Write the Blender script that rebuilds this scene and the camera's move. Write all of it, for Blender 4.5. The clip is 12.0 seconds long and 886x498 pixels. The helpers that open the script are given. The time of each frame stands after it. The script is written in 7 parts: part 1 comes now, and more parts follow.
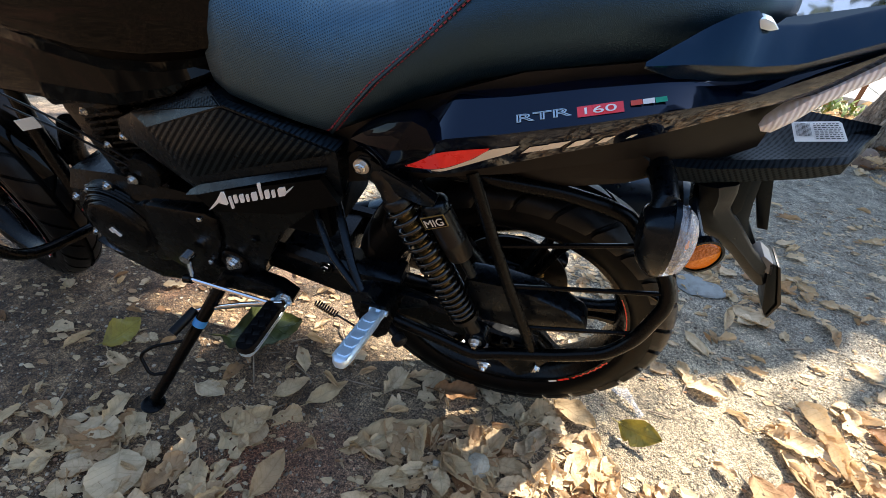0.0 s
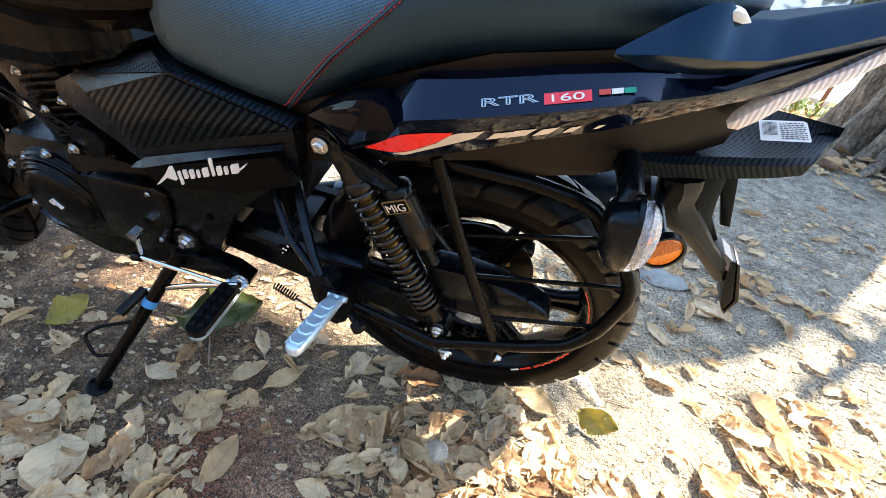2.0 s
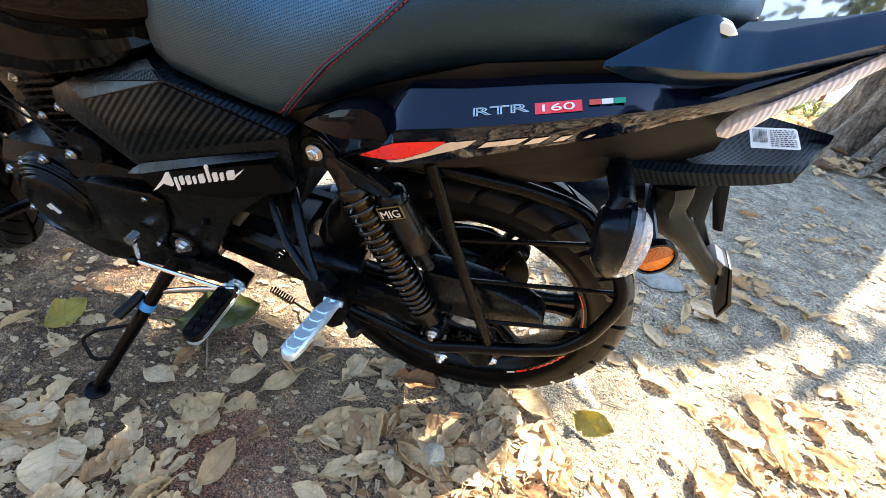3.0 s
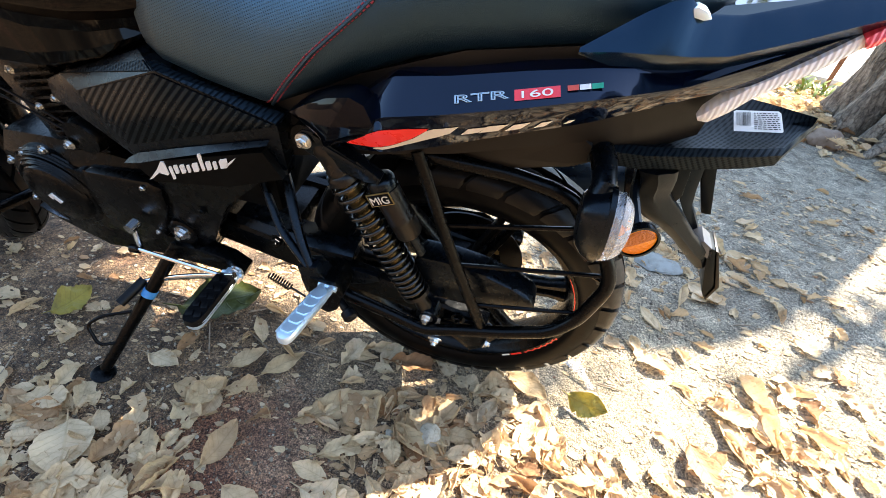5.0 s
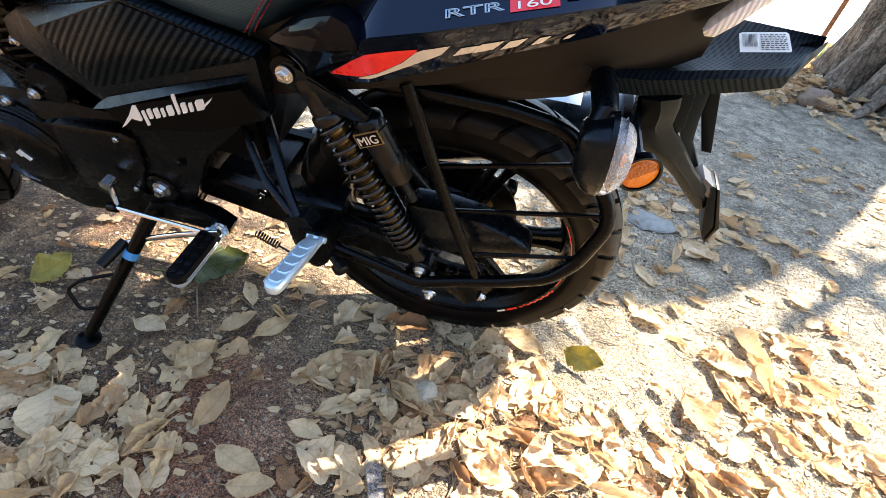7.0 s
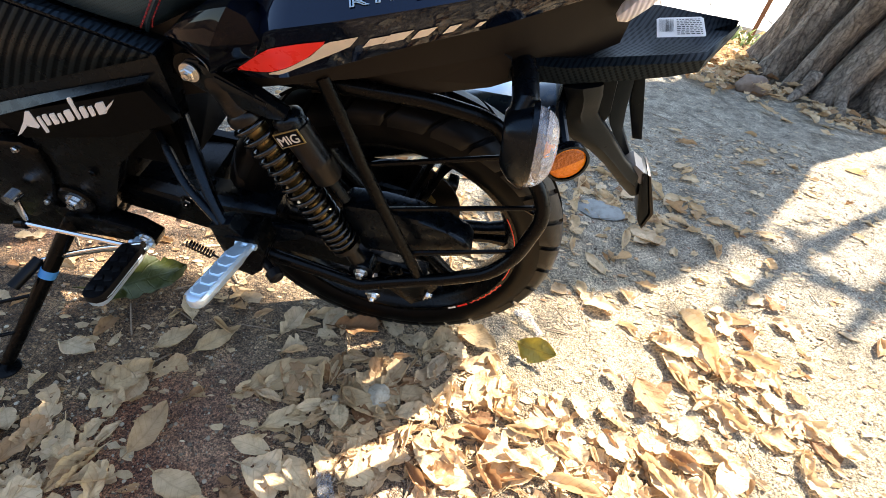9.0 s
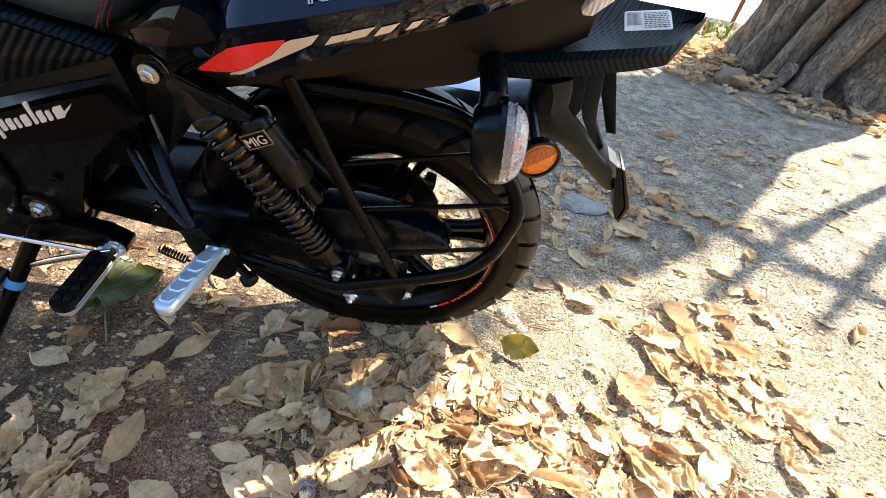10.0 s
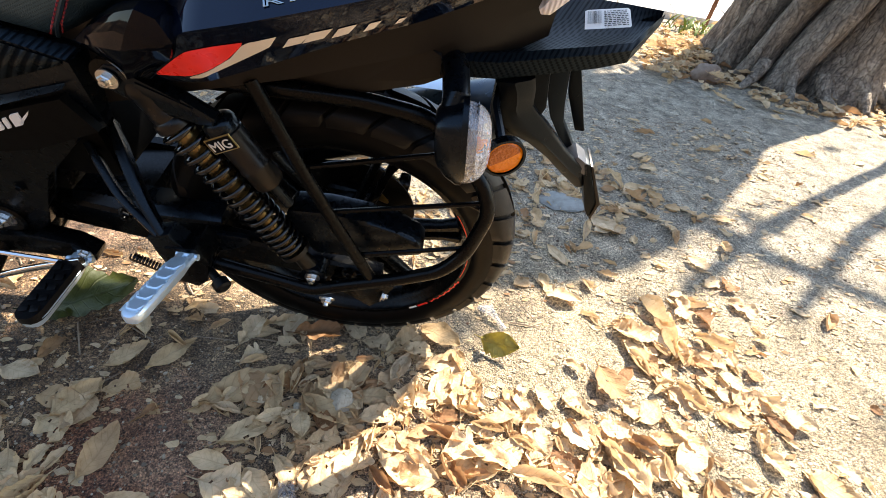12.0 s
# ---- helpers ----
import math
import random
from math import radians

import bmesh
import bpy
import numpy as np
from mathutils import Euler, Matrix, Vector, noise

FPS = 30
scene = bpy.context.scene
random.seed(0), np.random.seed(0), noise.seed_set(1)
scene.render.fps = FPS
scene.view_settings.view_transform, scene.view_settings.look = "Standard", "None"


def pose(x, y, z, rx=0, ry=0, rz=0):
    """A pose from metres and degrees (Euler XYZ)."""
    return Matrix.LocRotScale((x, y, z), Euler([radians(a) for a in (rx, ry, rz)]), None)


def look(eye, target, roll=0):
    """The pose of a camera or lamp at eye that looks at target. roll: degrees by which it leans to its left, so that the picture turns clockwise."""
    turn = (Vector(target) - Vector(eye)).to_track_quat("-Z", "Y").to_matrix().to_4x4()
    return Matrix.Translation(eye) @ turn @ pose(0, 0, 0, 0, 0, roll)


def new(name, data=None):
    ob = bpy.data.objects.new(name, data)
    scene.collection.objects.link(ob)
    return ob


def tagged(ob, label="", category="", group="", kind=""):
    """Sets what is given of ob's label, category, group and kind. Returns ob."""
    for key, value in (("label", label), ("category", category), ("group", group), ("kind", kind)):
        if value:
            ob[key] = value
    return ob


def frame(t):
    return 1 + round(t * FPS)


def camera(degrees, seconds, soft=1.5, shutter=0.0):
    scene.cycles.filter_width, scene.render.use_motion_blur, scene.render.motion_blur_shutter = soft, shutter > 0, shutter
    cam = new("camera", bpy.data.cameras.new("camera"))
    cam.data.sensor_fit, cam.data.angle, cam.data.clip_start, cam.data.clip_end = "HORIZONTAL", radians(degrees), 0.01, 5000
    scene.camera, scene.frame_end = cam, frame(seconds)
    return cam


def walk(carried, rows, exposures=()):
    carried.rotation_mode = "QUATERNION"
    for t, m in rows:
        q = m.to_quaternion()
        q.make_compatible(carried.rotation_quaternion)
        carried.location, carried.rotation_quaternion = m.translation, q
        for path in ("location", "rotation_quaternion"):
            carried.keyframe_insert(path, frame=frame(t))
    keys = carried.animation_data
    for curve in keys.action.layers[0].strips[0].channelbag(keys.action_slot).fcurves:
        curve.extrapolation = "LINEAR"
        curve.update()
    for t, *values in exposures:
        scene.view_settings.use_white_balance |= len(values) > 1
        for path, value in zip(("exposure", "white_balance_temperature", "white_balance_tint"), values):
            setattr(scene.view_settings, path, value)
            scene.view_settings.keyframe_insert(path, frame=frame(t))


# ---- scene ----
cam = camera(88.1, 12.0, soft=0.5)
PATH = [
    (0, (0.0210, -0.8079, 0.8589), (-0.3489, 0.9152, -0.2644), 6.1),
    (0.5, (0.0356, -0.7938, 0.8642), (-0.2958, 0.9274, -0.2738), 7.1),
    (1, (0.0411, -0.7886, 0.8610), (-0.2517, 0.9295, -0.2936), 8.4),
    (1.5, (0.0376, -0.7871, 0.8568), (-0.2195, 0.9276, -0.3093), 9.6),
    (2, (0.0326, -0.7827, 0.8548), (-0.2060, 0.9288, -0.3208), 10.3),
    (2.5, (0.0331, -0.7794, 0.8589), (-0.2017, 0.9348, -0.3135), 10.4),
    (4.5, (0.0610, -0.7874, 0.8798), (-0.1856, 0.8898, -0.3427), 9.6),
    (5, (0.0617, -0.7852, 0.8757), (-0.1834, 0.8828, -0.3595), 9.5),
    (5.5, (0.0625, -0.7840, 0.8621), (-0.1752, 0.8598, -0.4054), 9.4),
    (6, (0.0660, -0.7918, 0.8370), (-0.1583, 0.8351, -0.4556), 9.7),
    (6.5, (0.0650, -0.7920, 0.8318), (-0.1429, 0.8377, -0.4598), 9.2),
    (7, (0.0662, -0.7929, 0.8234), (-0.1131, 0.8247, -0.4869), 9.4),
    (7.2, (0.0682, -0.7925, 0.8213), (-0.0944, 0.8205, -0.4974), 9.5),
    (8.8, (0.1077, -0.7689, 0.8213), (0.0697, 0.8652, -0.4807), 9.6),
    (9, (0.1066, -0.7691, 0.8192), (0.0781, 0.8656, -0.4838), 9.6),
    (9.5, (0.1130, -0.7627, 0.8171), (0.1137, 0.8621, -0.4963), 9.6),
    (10, (0.1243, -0.7608, 0.8192), (0.1482, 0.8711, -0.4848), 9.3),
    (10.5, (0.1317, -0.7606, 0.8203), (0.1857, 0.8753, -0.4807), 9.3),
    (11, (0.1350, -0.7611, 0.8203), (0.2028, 0.8739, -0.4807), 9.4),
    (11.5, (0.1405, -0.7623, 0.8213), (0.2171, 0.8774, -0.4723), 9.3),
    (12, (0.1466, -0.7612, 0.8224), (0.2236, 0.8764, -0.4734), 9.0),
]
walk(cam, [(t, look(eye, target, roll)) for t, eye, target, roll in PATH],
     exposures=[(0.0, 1.81, 6300, 11), (0.5, 2.22, 6250, 10), (1.0, 2.44, 6300, 10), (2.0, 2.63, 6400, 10), (4.5, 2.66, 6460, 10), (5.5, 2.61, 6500, 10), (7.0, 2.48, 6650, 12), (10.0, 2.17, 6720, 12), (12.0, 2.05, 6760, 12)])

# ---- world, sun ----
SUN_AZ, SUN_EL = 40.0, 49.0          # degrees from +x towards +y; above the horizon
world = bpy.data.worlds.new("world")
scene.world = world
world.use_nodes = True
wn = world.node_tree.nodes
sky = wn.new("ShaderNodeTexSky")
sky.sky_type = "NISHITA"
sky.sun_disc = False
sky.sun_elevation = radians(SUN_EL)
sky.sun_rotation = radians(90 - SUN_AZ)
sky.altitude = 0
sky.air_density = 1.3
sky.dust_density = 0.7
sky.ozone_density = 1.0
wn["Background"].inputs["Strength"].default_value = 0.118
world.node_tree.links.new(sky.outputs[0], wn["Background"].inputs["Color"])
sun = new("sun", bpy.data.lights.new("sun", "SUN"))
sun.data.energy = 5.0
sun.data.angle = radians(0.6)
sun.data.color = (1.0, 0.93, 0.81)
sd = Vector((math.cos(radians(SUN_AZ)) * math.cos(radians(SUN_EL)), math.sin(radians(SUN_AZ)) * math.cos(radians(SUN_EL)), math.sin(radians(SUN_EL))))
sun.matrix_world = look(sd * 30, (0, 0, 0))

# ---- materials ----


def mat_base(name, color, rough=0.5, metal=0.0, coat=0.0, spec=0.5, tint=(1, 1, 1)):
    m = bpy.data.materials.new(name)
    m.use_nodes = True
    b = m.node_tree.nodes["Principled BSDF"]
    b.inputs["Base Color"].default_value = (*color, 1)
    b.inputs["Roughness"].default_value = rough
    b.inputs["Metallic"].default_value = metal
    b.inputs["Coat Weight"].default_value = coat
    b.inputs["Coat Roughness"].default_value = 0.03
    b.inputs["Specular IOR Level"].default_value = spec
    b.inputs["Specular Tint"].default_value = (*tint, 1)
    return m


def nd(m, kind, **kw):
    n = m.node_tree.nodes.new(kind)
    for k, v in kw.items():
        if k in n.inputs:
            n.inputs[k].default_value = v
    return n


def ln(m, a, b):
    m.node_tree.links.new(a, b)


def bsdf(m):
    return m.node_tree.nodes["Principled BSDF"]


def ramp(m, fac, stops):
    r = m.node_tree.nodes.new("ShaderNodeValToRGB")
    e = r.color_ramp.elements
    while len(e) < len(stops):
        e.new(0.5)
    for el, (p, c) in zip(e, stops):
        el.position = p
        el.color = (*c, 1) if len(c) == 3 else c
    ln(m, fac, r.inputs[0])
    return r.outputs[0]


def coords(m, which="Object"):
    return m.node_tree.nodes.new("ShaderNodeTexCoord").outputs[which]


def noise_of(m, scale, detail=4, rough=0.55, vec=None):
    n = nd(m, "ShaderNodeTexNoise", Scale=scale, Detail=detail, Roughness=rough)
    ln(m, vec or coords(m), n.inputs["Vector"])
    return n.outputs["Fac"]


def add_bump(m, height, strength=0.3, dist=0.002):
    b = nd(m, "ShaderNodeBump", Strength=strength, Distance=dist)
    ln(m, height, b.inputs["Height"])
    ln(m, b.outputs[0], bsdf(m).inputs["Normal"])


def worn(name, color, rough, metal=0.0, coat=0.0, scale=60, amount=0.25, dust=0.06, bump=0.0, bump_scale=400, spec=0.5, tint=(1, 1, 1)):
    """Paint, plastic or metal with faint dust and uneven gloss at two scales."""
    m = mat_base(name, color, rough, metal, coat, spec, tint)
    fine = noise_of(m, scale)
    broad = noise_of(m, 7, 3)
    dusty = tuple(c * (1 - dust) + d * dust for c, d in zip(color, (0.42, 0.36, 0.28)))
    dark = tuple(c * (1 - amount * 0.5) for c in color)
    ln(m, ramp(m, broad, [(0.3, dark), (0.55, color), (0.8, dusty)]), bsdf(m).inputs["Base Color"])
    r = ramp(m, fine, [(0.25, (rough * (1 - amount),) * 3), (0.75, (min(1, rough * (1 + amount)),) * 3)])
    ln(m, r, bsdf(m).inputs["Roughness"])
    if bump:
        add_bump(m, noise_of(m, bump_scale, 2), bump, 0.0006)
    return m


M = {}
# blue in the black base colours and specular tints stands in for reflected sky
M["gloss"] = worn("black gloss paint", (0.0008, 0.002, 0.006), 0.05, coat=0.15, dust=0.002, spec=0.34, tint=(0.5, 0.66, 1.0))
M["cowl"] = worn("black lacquered cowl", (0.002, 0.004, 0.008), 0.05, coat=1.0, dust=0.002, spec=0.6)
M["nose"] = worn("black gloss paint, nose", (0.0008, 0.0012, 0.003), 0.06, dust=0.001, spec=0.13)
M["gloss2"] = worn("black gloss paint, tank", (0.0012, 0.0011, 0.001), 0.05, coat=0.0, dust=0.001, spec=0.13, bump=0.35, bump_scale=9)
M["satin"] = worn("black satin plastic", (0.0012, 0.002, 0.0032), 0.28, dust=0.001, bump=0.12, spec=0.26, tint=(0.75, 0.88, 1.0))
M["matte"] = worn("black matte plastic", (0.0012, 0.0012, 0.0012), 0.45, dust=0.001, bump=0.2, spec=0.08)
# grab rail: black paint, the sky's blue sheen put into its colour
M["rail"] = worn("black satin paint with blue sky sheen", (0.0014, 0.0045, 0.0105), 0.2, dust=0.001, spec=0.42, tint=(0.36, 0.66, 1.0))
M["carrier"] = worn("dark grey moulded plastic", (0.0022, 0.0026, 0.0034), 0.33, dust=0.0005, bump=0.15, spec=0.12, tint=(0.62, 0.82, 1.0))
# the brown stands in for sunlit leaves reflected from below
M["root"] = worn("smooth black plastic with brown ground reflection", (0.0065, 0.0053, 0.0044), 0.38, dust=0.001, bump=0.1, spec=0.2)
M["frame"] = worn("black enamel on steel", (0.0008, 0.001, 0.0012), 0.26, dust=0.001, spec=0.13)
M["engine"] = worn("black engine enamel", (0.0011, 0.0011, 0.0012), 0.26, dust=0.002, bump=0.1, spec=0.16)
M["steel"] = worn("zinc plated steel", (0.62, 0.62, 0.6), 0.28, metal=1.0, dust=0.03)
M["chrome"] = worn("chrome", (0.8, 0.8, 0.82), 0.1, metal=1.0, dust=0.02)
M["alu"] = worn("cast aluminium", (0.62, 0.76, 0.86), 0.36, metal=0.7, dust=0.03, bump=0.15)
# lighter grey than the carrier, to give the clamp its highlight
M["clamp_highlight"] = worn("grey moulded plastic", (0.05, 0.053, 0.06), 0.42, dust=0.01, bump=0.1)
M["gold"] = worn("gold anodised metal", (0.45, 0.32, 0.12), 0.32, metal=0.9, dust=0.02)
M["bronze"] = worn("dark bronze metal", (0.17, 0.12, 0.05), 0.28, metal=0.9, dust=0.01)
M["gunmetal"] = worn("dark grey anodised metal", (0.015, 0.0135, 0.012), 0.32, metal=0.7, dust=0.005)
M["silencer"] = worn("black heat-proof paint", (0.002, 0.004, 0.008), 0.3, dust=0.002, spec=0.5, tint=(0.55, 0.78, 1.0))
M["spring"] = worn("black coated spring steel", (0.002, 0.002, 0.002), 0.14, dust=0.004)
M["rubber"] = worn("black rubber", (0.003, 0.003, 0.0034), 0.38, dust=0.002, bump=0.2, spec=0.17)
# sidewalls and groove floors; darker than the tread to deepen groove shade
M["sidewall"] = worn("black tyre base rubber, groove shade included", (0.0014, 0.0014, 0.0016), 0.38, dust=0.001, bump=0.2, spec=0.085)
M["red"] = worn("red vinyl", (0.80, 0.03, 0.02), 0.3, dust=0.02)
M["orange"] = worn("red orange rim tape", (0.55, 0.06, 0.03), 0.35, dust=0.02)
M["cream"] = worn("beige white vinyl", (0.62, 0.55, 0.46), 0.32, dust=0.03)
M["white"] = worn("white vinyl", (0.75, 0.75, 0.73), 0.4, dust=0.03)
M["silver"] = worn("silver emblem", (0.80, 0.80, 0.78), 0.32, metal=0.15, dust=0.02)
M["green"] = worn("green vinyl", (0.02, 0.32, 0.2), 0.3, dust=0.02)
M["outline"] = worn("pale blue outline print", (0.35, 0.5, 0.62), 0.35, dust=0.02)
M["badge"] = worn("badge red", (0.75, 0.035, 0.05), 0.3, dust=0.02)
M["blue"] = worn("blue paint mark", (0.05, 0.25, 0.55), 0.5, dust=0.03)
M["thread"] = worn("red thread", (0.26, 0.02, 0.03), 0.7, dust=0.02)


def carbon(name, scale=52.0, strength=0.25, turn=38, twist=0, cross=0.35, low=0.02, high=0.6):
    """Dark plastic with a pressed twill weave."""
    m = worn(name, (0.0012, 0.002, 0.003), 0.3, dust=0.001, spec=0.42, tint=(0.55, 0.8, 1.0))
    c = coords(m)
    a = m.node_tree.nodes.new("ShaderNodeMapping")
    a.inputs["Rotation"].default_value = (0, radians(turn), radians(twist))
    ln(m, c, a.inputs["Vector"])
    w1 = nd(m, "ShaderNodeTexWave", Scale=scale, Distortion=0.0)
    ln(m, a.outputs[0], w1.inputs["Vector"])
    w2 = nd(m, "ShaderNodeTexWave", Scale=scale * 1.3, Distortion=0.0)
    w2.bands_direction = "Z"
    ln(m, a.outputs[0], w2.inputs["Vector"])
    mix = m.node_tree.nodes.new("ShaderNodeMath")
    mix.operation = "MULTIPLY_ADD"
    ln(m, w2.outputs["Fac"], mix.inputs[0])
    mix.inputs[1].default_value = cross
    ln(m, w1.outputs["Fac"], mix.inputs[2])
    add_bump(m, mix.outputs[0], strength, 0.0008)
    ln(m, ramp(m, mix.outputs[0], [(0.35, (low, low, low)), (0.85, (high, high, high))]), bsdf(m).inputs["Specular IOR Level"])
    return m


M["carbon"] = carbon("black carbon weave plastic", 36.0, 0.6, -40, 0, 0.06, 0.06, 0.36)
M["carbon_fine"] = carbon("fine black weave plastic", 60.0, 0.3, 30, 20, 0.6, 0.06, 0.30)
M["carbon_guard"] = carbon("black ribbed mudguard plastic", 66.0, 0.12, 32, 30, 0.5, 0.07, 0.22)
for key, gloss in (("carbon_guard", 0.52), ("carbon_fine", 0.4)):
    old = bsdf(M[key]).inputs["Roughness"]
    M[key].node_tree.links.remove(old.links[0])
    old.default_value = gloss


def vinyl(name, dots):
    # black vinyl; its blue base and tint carry the sky's sheen
    m = worn(name, (0.0026, 0.0085, 0.0145) if dots else (0.0018, 0.006, 0.010), 0.38, coat=0.0, dust=0.0, spec=1.0 if dots else 0.7, tint=(0.42, 0.74, 1.0))
    bsdf(m).inputs["IOR"].default_value = 1.7 if dots else 1.58
    c = coords(m)
    grain = nd(m, "ShaderNodeTexVoronoi", Scale=900.0)
    ln(m, c, grain.inputs["Vector"])
    h = grain.outputs["Distance"]
    if dots:
        sc = m.node_tree.nodes.new("ShaderNodeMapping")
        sc.inputs["Rotation"].default_value = (0, radians(25), 0)
        sc.inputs["Scale"].default_value = (330, 0.0, 330)
        ln(m, c, sc.inputs["Vector"])
        fr = m.node_tree.nodes.new("ShaderNodeVectorMath")
        fr.operation = "FRACTION"
        ln(m, sc.outputs[0], fr.inputs[0])
        dist = m.node_tree.nodes.new("ShaderNodeVectorMath")
        dist.operation = "DISTANCE"
        dist.inputs[1].default_value = (0.5, 0.0, 0.5)
        ln(m, fr.outputs[0], dist.inputs[0])
        hole = ramp(m, dist.outputs["Value"], [(0.16, (0.34, 0.34, 0.34)), (0.30, (1, 1, 1))])
        mx = m.node_tree.nodes.new("ShaderNodeMix")
        mx.data_type = "RGBA"
        base = bsdf(m).inputs["Base Color"].links[0].from_socket
        ln(m, hole, mx.inputs["Factor"])
        mx.inputs["A"].default_value = (0.002, 0.002, 0.002, 1)
        ln(m, base, mx.inputs["B"])
        ln(m, mx.outputs["Result"], bsdf(m).inputs["Base Color"])
        gl = m.node_tree.nodes.new("ShaderNodeMath")
        gl.operation = "MULTIPLY"
        ln(m, hole, gl.inputs[0])
        gl.inputs[1].default_value = 0.95
        ln(m, gl.outputs[0], bsdf(m).inputs["Specular IOR Level"])
        ad = m.node_tree.nodes.new("ShaderNodeMath")
        ad.operation = "MULTIPLY_ADD"
        ln(m, hole, ad.inputs[0])
        ad.inputs[1].default_value = 1.5
        ln(m, h, ad.inputs[2])
        h = ad.outputs[0]
    add_bump(m, h, 0.35, 0.0008)
    return m


M["vinyl_dots"] = vinyl("perforated black seat vinyl", True)
M["vinyl"] = vinyl("black seat vinyl", False)


def lens(name, color, rough=0.05):
    m = mat_base(name, color, rough, 0.0)
    bsdf(m).inputs["Transmission Weight"].default_value = 0.85
    bsdf(m).inputs["IOR"].default_value = 1.45
    w = nd(m, "ShaderNodeTexWave", Scale=62.0 if "ribbed" not in name else 70.0, Distortion=0.0)
    ln(m, coords(m), w.inputs["Vector"])
    add_bump(m, w.outputs["Fac"], 0.5 if "ribbed" not in name else 0.7, 0.001 if "ribbed" not in name else 0.0014)
    return m


M["clear"] = lens("clear ribbed lens", (0.97, 0.955, 0.95), 0.1)
bsdf(M["clear"]).inputs["Transmission Weight"].default_value = 0.25
M["tail_red"] = lens("red ribbed tail lens", (0.85, 0.06, 0.08), 0.1)
bsdf(M["tail_red"]).inputs["Transmission Weight"].default_value = 0.2
M["facet"] = lens("clear faceted lens", (0.95, 0.95, 0.96), 0.04)
fv = nd(M["facet"], "ShaderNodeTexVoronoi", Scale=90.0)
ln(M["facet"], coords(M["facet"]), fv.inputs["Vector"])
bsdf(M["facet"]).inputs["Transmission Weight"].default_value = 0.76
add_bump(M["facet"], fv.outputs["Distance"], 0.6, 0.004)
M["amber"] = lens("amber reflector lens", (0.85, 0.22, 0.008), 0.15)
bsdf(M["amber"]).inputs["Transmission Weight"].default_value = 0.25
vo = nd(M["amber"], "ShaderNodeTexVoronoi", Scale=260.0)
ln(M["amber"], coords(M["amber"]), vo.inputs["Vector"])
add_bump(M["amber"], vo.outputs["Distance"], 0.7, 0.0015)
M["amber_dark"] = lens("dark amber reflector lens", (0.34, 0.075, 0.004), 0.2)
bsdf(M["amber_dark"]).inputs["Transmission Weight"].default_value = 0.0
vo = nd(M["amber_dark"], "ShaderNodeTexVoronoi", Scale=320.0)
ln(M["amber_dark"], coords(M["amber_dark"]), vo.inputs["Vector"])
add_bump(M["amber_dark"], vo.outputs["Distance"], 0.9, 0.0015)
M["wrap"] = mat_base("clear plastic film", (0.85, 0.87, 0.9), 0.12)
bsdf(M["wrap"]).inputs["Transmission Weight"].default_value = 0.9
M["reflector"] = worn("bright reflector bowl", (0.9, 0.9, 0.92), 0.12, metal=1.0, dust=0.02)
rv = nd(M["reflector"], "ShaderNodeTexVoronoi", Scale=120.0)
ln(M["reflector"], coords(M["reflector"]), rv.inputs["Vector"])
add_bump(M["reflector"], rv.outputs["Distance"], 0.9, 0.006)


